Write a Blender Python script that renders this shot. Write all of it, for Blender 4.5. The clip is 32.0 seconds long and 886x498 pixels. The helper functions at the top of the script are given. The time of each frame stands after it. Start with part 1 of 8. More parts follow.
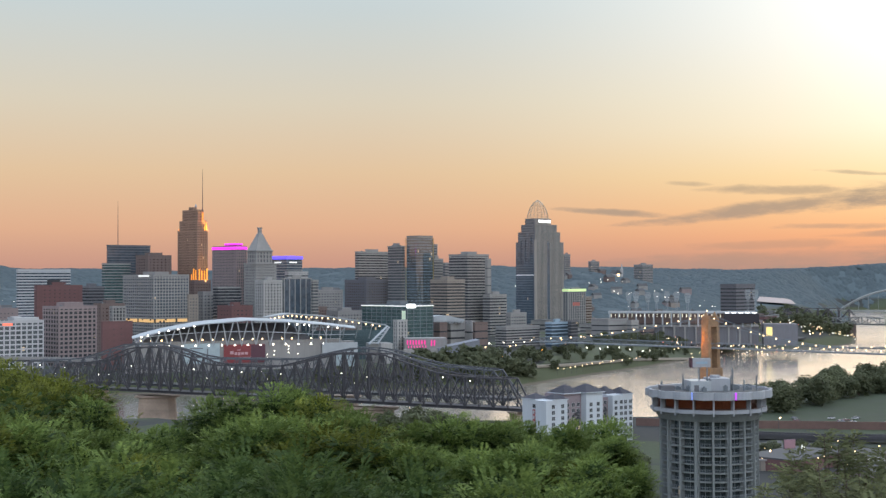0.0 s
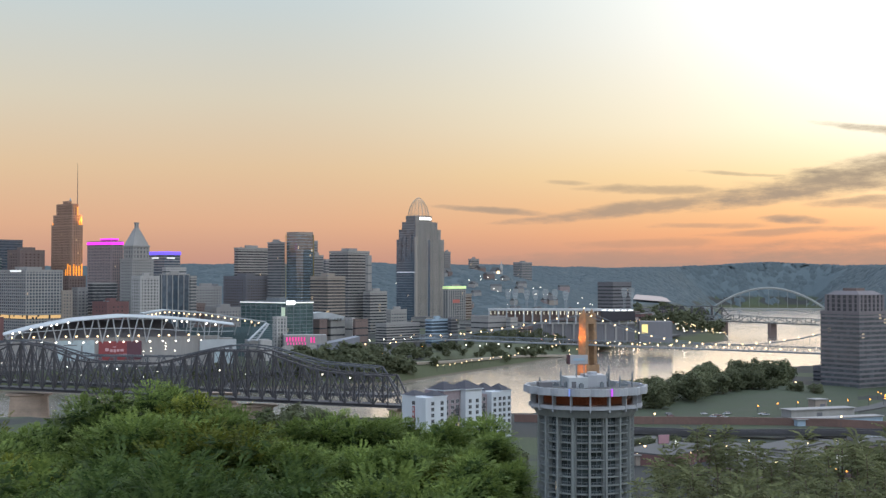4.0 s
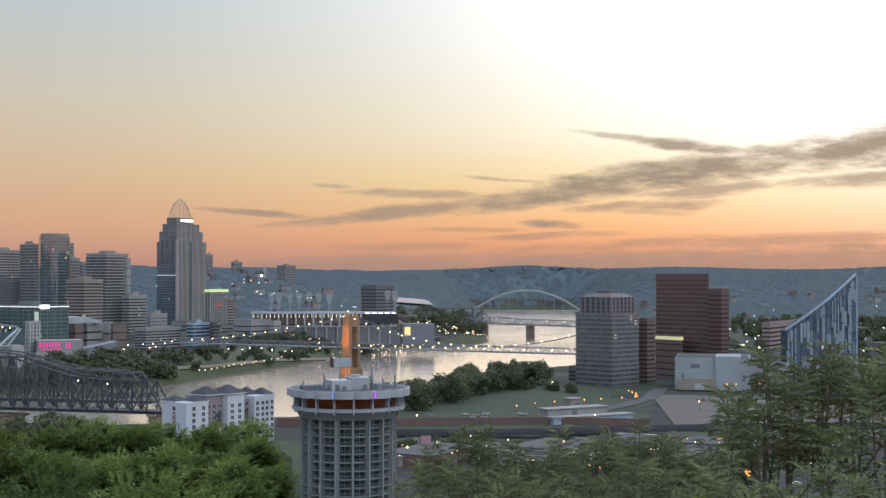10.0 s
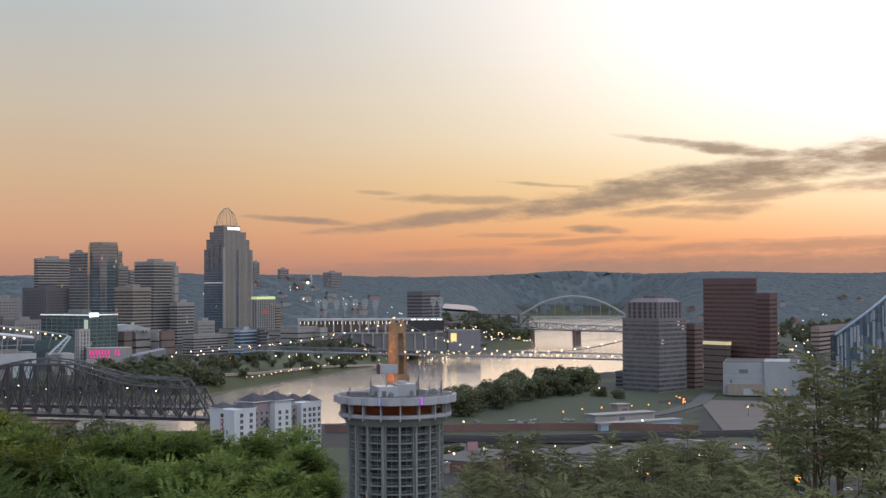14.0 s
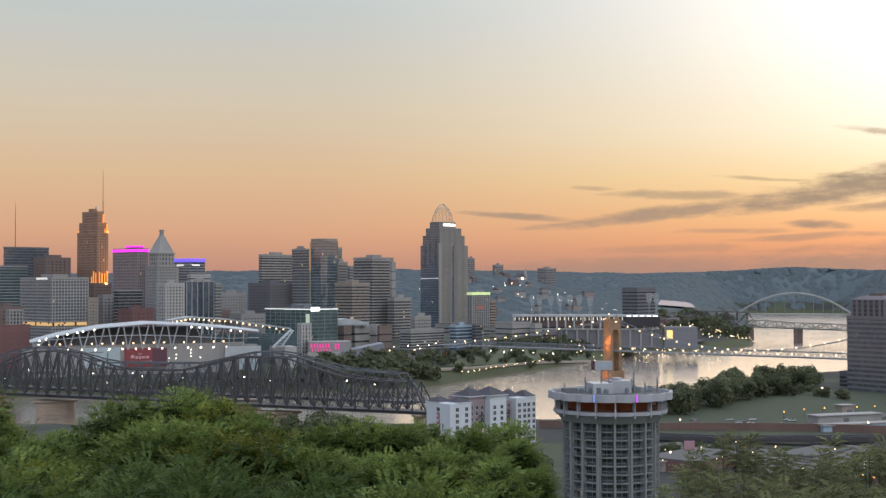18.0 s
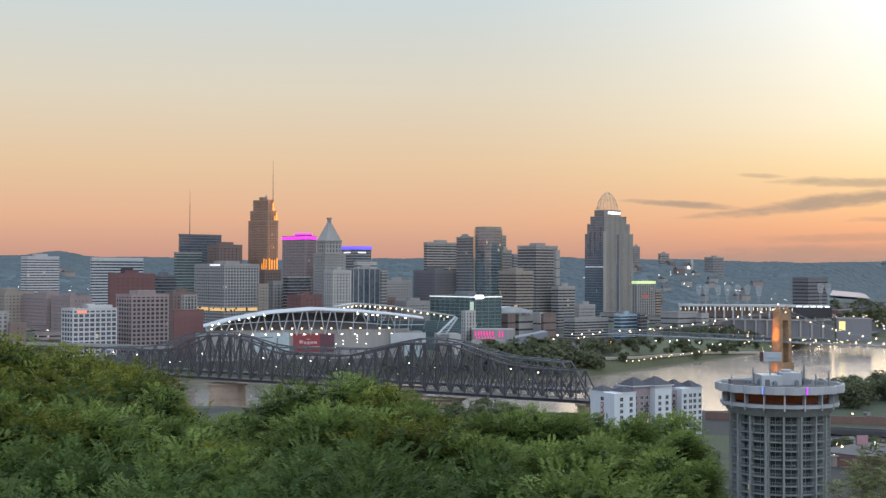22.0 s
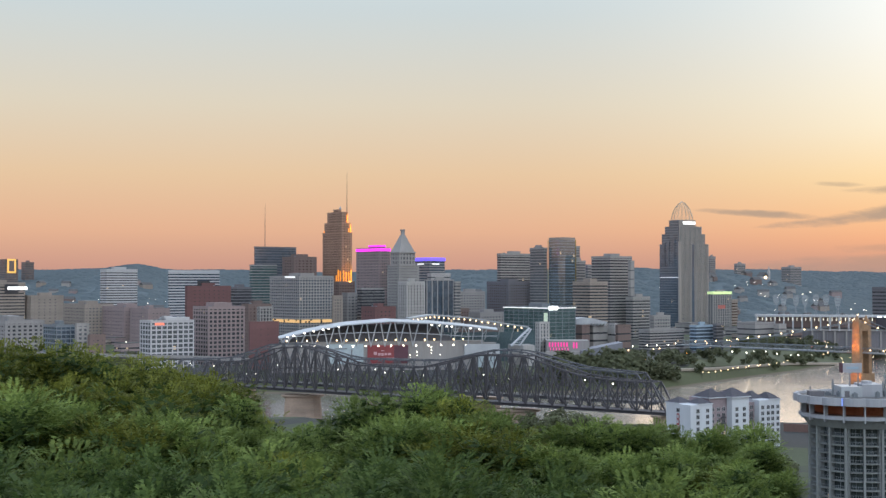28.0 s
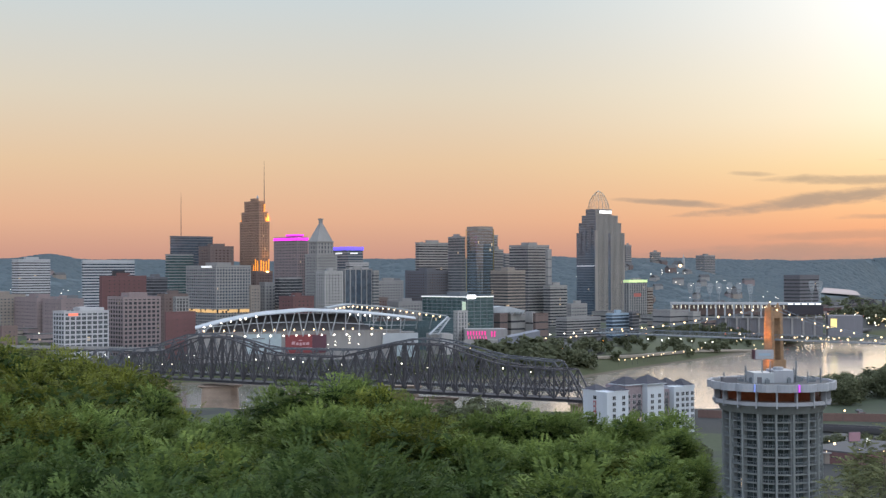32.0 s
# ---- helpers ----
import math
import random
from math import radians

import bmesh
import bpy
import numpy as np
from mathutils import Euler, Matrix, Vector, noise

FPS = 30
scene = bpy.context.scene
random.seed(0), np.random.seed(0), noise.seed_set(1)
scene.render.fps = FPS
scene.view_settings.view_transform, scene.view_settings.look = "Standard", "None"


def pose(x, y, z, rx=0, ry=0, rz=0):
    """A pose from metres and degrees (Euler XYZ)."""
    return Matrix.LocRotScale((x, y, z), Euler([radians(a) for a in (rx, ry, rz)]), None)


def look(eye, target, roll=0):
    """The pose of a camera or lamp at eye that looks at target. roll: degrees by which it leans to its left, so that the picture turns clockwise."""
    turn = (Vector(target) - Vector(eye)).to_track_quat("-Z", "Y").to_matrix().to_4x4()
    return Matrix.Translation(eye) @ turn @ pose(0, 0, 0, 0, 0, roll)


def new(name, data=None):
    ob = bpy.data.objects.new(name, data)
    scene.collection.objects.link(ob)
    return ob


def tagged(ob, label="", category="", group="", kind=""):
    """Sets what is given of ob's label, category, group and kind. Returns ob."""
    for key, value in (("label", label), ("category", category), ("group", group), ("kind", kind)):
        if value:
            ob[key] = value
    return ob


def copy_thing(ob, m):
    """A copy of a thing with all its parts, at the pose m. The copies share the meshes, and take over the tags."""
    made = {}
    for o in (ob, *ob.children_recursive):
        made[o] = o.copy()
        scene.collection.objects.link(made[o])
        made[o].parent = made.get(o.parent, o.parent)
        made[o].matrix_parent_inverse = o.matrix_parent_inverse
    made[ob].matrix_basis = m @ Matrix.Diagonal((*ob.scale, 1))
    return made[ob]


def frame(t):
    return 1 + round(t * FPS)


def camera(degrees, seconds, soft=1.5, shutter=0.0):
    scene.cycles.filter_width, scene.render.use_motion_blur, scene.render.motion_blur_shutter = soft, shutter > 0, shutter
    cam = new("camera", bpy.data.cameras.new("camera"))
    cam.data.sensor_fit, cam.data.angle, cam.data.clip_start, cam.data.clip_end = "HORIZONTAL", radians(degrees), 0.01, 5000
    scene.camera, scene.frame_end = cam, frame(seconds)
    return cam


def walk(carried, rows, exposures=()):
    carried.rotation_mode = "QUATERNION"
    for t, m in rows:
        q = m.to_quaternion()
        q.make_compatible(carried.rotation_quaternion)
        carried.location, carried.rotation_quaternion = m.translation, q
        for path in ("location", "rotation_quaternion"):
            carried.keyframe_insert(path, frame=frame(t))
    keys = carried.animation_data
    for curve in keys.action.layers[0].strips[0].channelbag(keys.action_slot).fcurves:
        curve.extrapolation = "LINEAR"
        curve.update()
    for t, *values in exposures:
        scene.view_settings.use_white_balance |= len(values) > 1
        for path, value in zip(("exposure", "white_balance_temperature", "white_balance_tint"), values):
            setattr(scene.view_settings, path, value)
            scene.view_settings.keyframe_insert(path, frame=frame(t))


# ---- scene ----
# The overlook stands at the origin, +y points along the middle of the view, z = 0 is the river's surface.
EYE = (0.0, 0.0, 103.0)


def aim(yaw, pitch, roll):
    """The camera's pose at the overlook from its turn to the right, its tilt upwards and its lean, in degrees."""
    y, p = radians(yaw), radians(pitch)
    way = Vector((math.sin(y) * math.cos(p), math.cos(y) * math.cos(p), math.sin(p)))
    return look(EYE, Vector(EYE) + 100 * way, roll)


cam = camera(36.42, 32.0, soft=1.4)
TURNS = [
    (0, 0.000, 1.298, -0.212), (0.5, 0.399, 1.301, -0.159), (1, 0.835, 1.242, -0.072), (1.5, 1.527, 1.171, -0.063),
    (2, 2.374, 1.170, -0.049), (2.5, 3.071, 1.258, -0.075), (3, 3.696, 1.278, -0.085), (3.5, 4.345, 1.195, -0.002),
    (5.5, 7.428, 1.227, -0.013), (6, 8.162, 1.311, -0.076), (6.5, 8.976, 1.299, -0.089), (7, 9.863, 1.297, -0.069),
    (7.5, 10.647, 1.250, -0.081), (8, 11.472, 1.180, -0.075), (8.5, 12.246, 1.134, -0.090), (9, 13.076, 1.155, -0.079),
    (9.5, 14.093, 1.224, 0.048), (10, 15.097, 1.302, 0.041), (10.5, 16.133, 1.378, 0.098), (11, 16.763, 1.442, 0.043),
    (11.5, 16.740, 1.550, 0.117), (12, 16.443, 1.695, 0.105), (12.5, 15.733, 1.708, -0.116), (13, 14.741, 1.639, -0.297),
    (13.5, 13.966, 1.578, -0.345), (14, 13.161, 1.567, -0.294), (14.5, 12.167, 1.636, -0.206), (16.5, 7.069, 1.792, -0.269),
    (17, 5.926, 1.667, -0.391), (17.5, 5.053, 1.558, -0.229), (18, 4.053, 1.426, -0.115), (18.5, 2.717, 1.279, 0.011),
    (19, 1.412, 1.114, 0.107), (19.5, 0.312, 0.976, 0.167), (20, -0.645, 0.879, 0.249), (20.5, -1.558, 0.869, 0.279),
    (21, -2.396, 0.906, 0.181), (21.5, -2.797, 0.935, 0.182), (22, -2.920, 0.914, 0.216), (22.5, -3.022, 0.863, 0.266),
    (23, -3.195, 0.837, 0.273), (23.5, -3.326, 0.926, 0.327), (24, -3.307, 0.971, 0.389), (24.5, -3.566, 0.998, 0.377),
    (25, -3.979, 1.093, 0.473), (25.5, -4.442, 1.236, 0.316), (27.5, -5.903, 1.421, -0.124), (28, -6.042, 1.389, -0.024),
    (28.5, -6.008, 1.358, 0.012), (29, -5.760, 1.285, 0.020), (29.5, -5.153, 1.249, 0.026), (30, -4.345, 1.136, -0.051),
    (30.5, -3.660, 1.030, -0.115), (31, -3.200, 0.980, -0.127), (31.5, -2.816, 0.981, -0.140), (32, -2.566, 0.918, -0.192),
]
walk(cam, [(t, aim(*turn)) for t, *turn in TURNS], exposures=((0, -0.02, 6400, 9), (6, -0.06, 6300, 8), (9, -0.14, 6200, 9), (12, -0.29, 6550, 14), (14, -0.31, 6700, 15), (17, -0.27, 6850, 14), (19.5, 0.0, 6450, 9), (25, 0.05, 6350, 9), (32, 0.03, 6400, 11)))


# ---- light: the afterglow of a sun that stands below the horizon, to the right ----
def lin(r, g, b):
    """Linear colour from an 8-bit colour."""
    return tuple(((c / 255 + 0.055) / 1.055) ** 2.4 if c > 10 else c / 3294 for c in (r, g, b))


class Nodes:
    """Short names for building node trees."""

    def __init__(self, tree):
        self.tree = tree

    def node(self, kind):
        return self.tree.nodes.new(kind)

    def vector(self, op):
        n = self.node("ShaderNodeVectorMath")
        n.operation = op
        return n

    def link(self, value, socket):
        if isinstance(value, bpy.types.NodeSocket):
            self.tree.links.new(value, socket)
        else:
            socket.default_value = value

    def math(self, op, a, b=0.0, c=0.0, clamp=False):
        n = self.node("ShaderNodeMath")
        n.operation, n.use_clamp = op, clamp
        for value, socket in zip((a, b, c), n.inputs):
            self.link(value, socket)
        return n.outputs[0]

    def ramp(self, value, stops, smooth=False):
        n = self.node("ShaderNodeValToRGB")
        if smooth:
            n.color_ramp.interpolation = "EASE"
        els = n.color_ramp.elements
        while len(els) < len(stops):
            els.new(0.5)
        for el, (pos, col) in zip(els, stops):
            el.position = pos
            el.color = (*col, 1) if len(col) == 3 else col
        self.link(value, n.inputs[0])
        return n.outputs[0]

    def mix(self, factor, a, b, blend="MIX"):
        n = self.node("ShaderNodeMix")
        n.data_type, n.blend_type = "RGBA", blend
        self.link(factor, n.inputs[0])
        self.link(a if isinstance(a, bpy.types.NodeSocket) else (*a[:3], 1), n.inputs[6])
        self.link(b if isinstance(b, bpy.types.NodeSocket) else (*b[:3], 1), n.inputs[7])
        return n.outputs[2]

    def step(self, value, lo, hi):
        n = self.node("ShaderNodeMapRange")
        n.interpolation_type = "SMOOTHSTEP"
        self.link(value, n.inputs[0])
        n.inputs[1].default_value, n.inputs[2].default_value = lo, hi
        return n.outputs[0]

    def noise(self, vector, scale, detail=4.0, rough=0.55):
        n = self.node("ShaderNodeTexNoise")
        if vector is not None:
            self.link(vector, n.inputs["Vector"])
        n.inputs["Scale"].default_value, n.inputs["Detail"].default_value, n.inputs["Roughness"].default_value = scale, detail, rough
        return n.outputs[0]

    def combine(self, x, y, z):
        n = self.node("ShaderNodeCombineXYZ")
        for value, socket in zip((x, y, z), n.inputs):
            self.link(value, socket)
        return n.outputs[0]


GLOW_AZ, GLOW_EL = 31.5, 10.0


def make_sky():
    world = bpy.data.worlds.new("evening_sky")
    scene.world = world
    world.use_nodes = True
    tree = world.node_tree
    tree.nodes.clear()
    k = Nodes(tree)
    way = k.node("ShaderNodeTexCoord").outputs["Generated"]
    sep = k.node("ShaderNodeSeparateXYZ")
    k.link(way, sep.inputs[0])
    x, y, z = sep.outputs
    az = k.math("MULTIPLY", k.math("ARCTAN2", x, y), 57.2958)
    el = k.math("MULTIPLY", k.math("ARCSINE", z), 57.2958)
    height = k.math("DIVIDE", el, 90.0, clamp=True)
    e = 1 / 90
    away = k.ramp(height, [(0.0, lin(202, 154, 140)), (0.8 * e, lin(214, 162, 142)), (2.2 * e, lin(236, 184, 150)), (4.5 * e, lin(238, 204, 166)),
                           (7.5 * e, lin(230, 218, 196)), (11.5 * e, lin(211, 221, 222)), (0.22, (0.95, 1.06, 1.12)), (0.4, (1.5, 1.7, 2.05)), (1.0, (1.42, 1.7, 2.15))])
    def warm(r, g, b):
        return tuple(1.28 * c for c in lin(r, g, b))
    near = k.ramp(height, [(0.0, warm(168, 136, 126)), (0.8 * e, warm(190, 142, 120)), (1.6 * e, warm(238, 164, 114)), (2.7 * e, warm(249, 194, 132)),
                           (4.2 * e, warm(252, 222, 162)), (6.2 * e, warm(254, 242, 208)), (10 * e, warm(250, 246, 234)), (0.22, (1.15, 1.2, 1.25)), (0.4, (1.6, 1.74, 1.95)), (1.0, (1.45, 1.65, 2.0))])
    side = k.math("SUBTRACT", az, GLOW_AZ)
    turned = k.math("ABSOLUTE", side)
    base = k.mix(k.step(turned, 1.0, 36.0), near, away)
    behind = k.math("MULTIPLY", k.step(turned, 62.0, 120.0), k.step(el, 3.0, 25.0))
    facing = k.math("MULTIPLY_ADD", k.math("COSINE", k.math("SUBTRACT", k.math("ARCTAN2", x, y), radians(112))), 0.5, 0.5)
    base = k.mix(behind, base, k.mix(facing, (0.58, 0.78, 1.15), (3.0, 3.22, 3.5)))
    du = k.math("DIVIDE", k.math("MULTIPLY_ADD", k.math("SUBTRACT", el, 9.0), 0.9, side), 10.2)
    dv = k.math("DIVIDE", k.math("SUBTRACT", el, GLOW_EL), 5.0)
    r2 = k.math("ADD", k.math("MULTIPLY", du, du), k.math("MULTIPLY", dv, dv))
    halo = k.math("EXPONENT", k.math("MULTIPLY", r2, -0.7))
    glow = k.mix(halo, base, (1.8, 1.75, 1.66))

    # clouds: long thin streaks over the afterglow
    place = k.combine(k.math("MULTIPLY", az, 0.24), k.math("MULTIPLY", el, 0.9), 0.0)
    wisp = k.noise(place, 1.9, 6.0, 0.65)
    fibre = k.noise(k.combine(k.math("MULTIPLY", az, 0.5), k.math("MULTIPLY_ADD", az, -0.36, k.math("MULTIPLY", el, 2.9)), 3.0), 0.8, 5.0, 0.6)
    sway = k.math("MULTIPLY", k.math("SUBTRACT", k.noise(place, 0.8, 3.0), 0.5), 0.45)

    def streak(az0, el0, az1, el1, thick0, thick1, heavy):
        mid, half = (az0 + az1) / 2, (az1 - az0) / 2
        u = k.math("DIVIDE", k.math("SUBTRACT", az, mid), half)
        line = k.math("MULTIPLY_ADD", k.math("SUBTRACT", az, az0), (el1 - el0) / (az1 - az0), el0)
        off = k.math("DIVIDE", k.math("ADD", k.math("SUBTRACT", el, line), sway), k.math("MAXIMUM", 0.06, k.math("MULTIPLY_ADD", k.math("SUBTRACT", az, az0), (thick1 - thick0) / (az1 - az0), thick0)))
        reach = k.math("SUBTRACT", 1.0, k.math("MULTIPLY", u, u))
        body = k.math("SUBTRACT", reach, k.math("MULTIPLY", off, off))
        body = k.math("ADD", body, k.math("MULTIPLY", k.math("SUBTRACT", wisp, 0.5), 3.0))
        body = k.math("ADD", body, k.math("MULTIPLY", k.math("SUBTRACT", fibre, 0.5), 1.1))
        return k.math("MULTIPLY", k.step(body, -0.55, 1.15), heavy)

    cover = 0.0
    for row in STREAKS:
        cover = k.math("MAXIMUM", cover, streak(*row))
    grey = k.ramp(height, [(0.0, lin(166, 150, 142)), (1.4 * e, lin(178, 152, 136)), (2.4 * e, lin(168, 152, 140)), (4.2 * e, lin(164, 153, 138)), (6.5 * e, lin(184, 172, 152)), (20 * e, lin(180, 176, 176))])
    sky = k.mix(cover, glow, grey)
    haze = k.node("ShaderNodeTexSky")
    haze.sky_type, haze.sun_disc, haze.sun_elevation, haze.sun_rotation = "NISHITA", False, radians(1.0), radians(GLOW_AZ)
    total = k.mix(0.008, sky, haze.outputs[0], "ADD")
    bg = k.node("ShaderNodeBackground")
    k.link(total, bg.inputs[0])
    bg.inputs[1].default_value = 0.9
    k.link(bg.outputs[0], k.node("ShaderNodeOutputWorld").inputs[0])


# azimuth and elevation of a streak's two ends, half its thickness at each (degrees), its weight
STREAKS = [
    (8.0, 2.30, 19.0, 3.55, 0.20, 0.42, 0.8),
    (14.0, 2.80, 26.2, 4.55, 0.36, 0.72, 0.95),
    (18.4, 3.85, 31.7, 5.20, 0.50, 0.85, 1.00),
    (26.4, 4.75, 41.9, 6.30, 0.62, 1.25, 1.00),
    (21.2, 6.20, 29.0, 5.05, 0.18, 0.36, 0.95),
    (9.4, 4.05, 11.3, 3.92, 0.10, 0.10, 0.50),
    (10.9, 3.70, 16.9, 3.53, 0.19, 0.24, 0.62),
    (4.8, 3.00, 9.5, 2.64, 0.14, 0.19, 0.75),
    (18.4, 2.43, 20.8, 2.33, 0.22, 0.22, 0.90),
    (15.7, 4.40, 19.8, 4.15, 0.10, 0.10, 0.55),
    (21.2, 3.02, 25.7, 2.76, 0.17, 0.17, 0.50),
    (23.9, 3.37, 27.8, 3.62, 0.14, 0.17, 0.60),
    (27.5, 3.85, 39.9, 4.40, 0.28, 0.48, 0.8),
    (13.5, 2.06, 18.4, 2.14, 0.14, 0.12, 0.50),
    (10.4, 1.33, 17.1, 1.47, 0.19, 0.19, 0.40),
    (5.3, 0.49, 19.6, 0.94, 0.34, 0.38, 0.55),
    (8.0, 0.20, 62.0, 1.20, 0.80, 1.50, 0.9), (17.0, 1.30, 40.0, 1.90, 0.22, 0.36, 0.70), (24.0, 1.75, 34.0, 1.95, 0.10, 0.12, 0.45),
    (20.5, 2.95, 27.5, 3.25, 0.20, 0.34, 0.75), (23.0, 3.55, 29.5, 3.95, 0.22, 0.30, 0.75), (16.0, 1.75, 22.5, 1.95, 0.12, 0.2, 0.6),
]
make_sky()
sun = new("sun", bpy.data.lights.new("sun", "SUN"))
sun.data.energy, sun.data.angle, sun.data.color = 0.5, radians(60), (1.0, 0.72, 0.5)
sun.matrix_world = look((0, 0, 500), (-500 * math.sin(radians(GLOW_AZ)), -500 * math.cos(radians(GLOW_AZ)), 410))


# ---- mesh helpers ----
class Shape:
    """Collects the corners and faces of one mesh."""

    def __init__(self):
        self.v, self.f = [], []

    def box(self, x0, x1, y0, y1, z0, z1):
        n = len(self.v)
        self.v += [(x0, y0, z0), (x1, y0, z0), (x1, y1, z0), (x0, y1, z0), (x0, y0, z1), (x1, y0, z1), (x1, y1, z1), (x0, y1, z1)]
        self.f += [tuple(n + i for i in q) for q in ((0, 3, 2, 1), (4, 5, 6, 7), (0, 1, 5, 4), (1, 2, 6, 5), (2, 3, 7, 6), (3, 0, 4, 7))]
        return self

    def prism(self, ring, z0, z1, top=None):
        """A column over a ring of (x, y), with its top ring where it differs."""
        n, m = len(self.v), len(ring)
        self.v += [(x, y, z0) for x, y in ring] + [(x, y, z1) for x, y in (top or ring)]
        self.f += [(n + i, n + (i + 1) % m, n + m + (i + 1) % m, n + m + i) for i in range(m)]
        self.f += [tuple(n + i for i in reversed(range(m))), tuple(n + m + i for i in range(m))]
        return self

    def bar(self, p, q, w, h=None):
        """A straight bar of w by h from p to q."""
        p, q = Vector(p), Vector(q)
        d = (q - p).normalized()
        s = d.cross(Vector((0, 0, 1)))
        s = s.normalized() if s.length > 1e-4 else Vector((1, 0, 0))
        u = s.cross(d).normalized()
        s, u = s * w / 2, u * (h or w) / 2
        n = len(self.v)
        self.v += [tuple(e + a * s + b * u) for e in (p, q) for a, b in ((-1, -1), (1, -1), (1, 1), (-1, 1))]
        self.f += [(n + i, n + (i + 1) % 4, n + 4 + (i + 1) % 4, n + 4 + i) for i in range(4)] + [(n + 3, n + 2, n + 1, n), (n + 4, n + 5, n + 6, n + 7)]
        return self

    def lathe(self, rings, n=24, x=0.0, y=0.0):
        """A turned body through rings of (radius, z)."""
        b = len(self.v)
        for r, z in rings:
            self.v += [(x + r * math.cos(2 * math.pi * i / n), y + r * math.sin(2 * math.pi * i / n), z) for i in range(n)]
        for j in range(len(rings) - 1):
            self.f += [(b + j * n + i, b + j * n + (i + 1) % n, b + (j + 1) * n + (i + 1) % n, b + (j + 1) * n + i) for i in range(n)]
        self.f += [tuple(b + i for i in reversed(range(n))), tuple(b + (len(rings) - 1) * n + i for i in range(n))]
        return self

    def tube(self, points, radii, n=6):
        """A bent round limb through points."""
        b = len(self.v)
        for i, p in enumerate(points):
            d = (Vector(points[min(i + 1, len(points) - 1)]) - Vector(points[max(i - 1, 0)])).normalized()
            s = d.cross(Vector((0.31, 0.2, 0.93))).normalized()
            u = d.cross(s)
            self.v += [tuple(Vector(p) + radii[i] * (math.cos(2 * math.pi * k / n) * s + math.sin(2 * math.pi * k / n) * u)) for k in range(n)]
        for j in range(len(points) - 1):
            self.f += [(b + j * n + i, b + j * n + (i + 1) % n, b + (j + 1) * n + (i + 1) % n, b + (j + 1) * n + i) for i in range(n)]
        self.f += [tuple(b + i for i in reversed(range(n))), tuple(b + (len(points) - 1) * n + i for i in range(n))]
        return self

    def sheet(self, *corners):
        n = len(self.v)
        self.v += [tuple(c) for c in corners]
        self.f.append(tuple(range(n, n + len(corners))))
        return self

    def mesh(self, name, material, smooth=False):
        me = bpy.data.meshes.new(name)
        me.from_pydata(self.v, [], self.f)
        if smooth:
            me.polygons.foreach_set("use_smooth", [True] * len(me.polygons))
        if material:
            me.materials.append(material)
        me.update()
        return me


def part(name, shape, material, parent, label="", at=None, smooth=False):
    """One mesh object under a thing or a part; shape may be a mesh that several parts share."""
    me = shape if isinstance(shape, bpy.types.Mesh) else shape.mesh(name, material, smooth)
    ob = new(name, me)
    ob.parent = parent
    if at is not None:
        ob.matrix_basis = at if isinstance(at, Matrix) else Matrix.Translation(at)
    return tagged(ob, label)


def thing(name, label, category, at=None, group="", kind=""):
    ob = new(name)
    ob.empty_display_size = 1.0
    if at is not None:
        ob.matrix_basis = at
    return tagged(ob, label, category, group, kind)


# ---- materials ----
def surface(name, colour, rough=0.7, metal=0.0, grain=1.0, spread=0.25, stain=0.12, bump=0.0, spec=0.5, streaky=False):
    """A weathered opaque surface: fine grain and broad stains at real size, over a base colour."""
    m = bpy.data.materials.new(name)
    m.use_nodes = True
    tree = m.node_tree
    bsdf = tree.nodes["Principled BSDF"]
    k = Nodes(tree)
    pos = k.node("ShaderNodeTexCoord").outputs["Object"]
    if streaky:
        s = k.node("ShaderNodeMapping")
        k.link(pos, s.inputs[0])
        s.inputs["Scale"].default_value = (1, 1, 0.12)
        pos = s.outputs[0]
    fine = k.noise(pos, 1.0 / grain, 6.0, 0.65)
    broad = k.noise(pos, 0.11 / grain, 3.0)
    own = k.node("ShaderNodeObjectInfo").outputs["Random"]
    shade = k.math("MULTIPLY_ADD", k.math("SUBTRACT", fine, 0.5), spread * 2, 1.0)
    shade = k.math("MULTIPLY", shade, k.math("MULTIPLY_ADD", k.math("SUBTRACT", broad, 0.5), stain * 4, 1.0))
    shade = k.math("MULTIPLY", shade, k.math("MULTIPLY_ADD", own, 0.12, 0.94))
    n = k.vector("SCALE")
    n.inputs[0].default_value = colour
    k.link(shade, n.inputs["Scale"])
    k.link(n.outputs[0], bsdf.inputs["Base Color"])
    k.link(k.math("MULTIPLY_ADD", k.math("SUBTRACT", broad, 0.5), 0.4, rough, clamp=True), bsdf.inputs["Roughness"])
    bsdf.inputs["Metallic"].default_value = metal
    bsdf.inputs["Specular IOR Level"].default_value = spec
    if bump:
        b = k.node("ShaderNodeBump")
        b.inputs["Strength"].default_value = bump
        b.inputs["Distance"].default_value = 0.1 * grain
        k.link(fine, b.inputs["Height"])
        k.link(b.outputs[0], bsdf.inputs["Normal"])
    return m


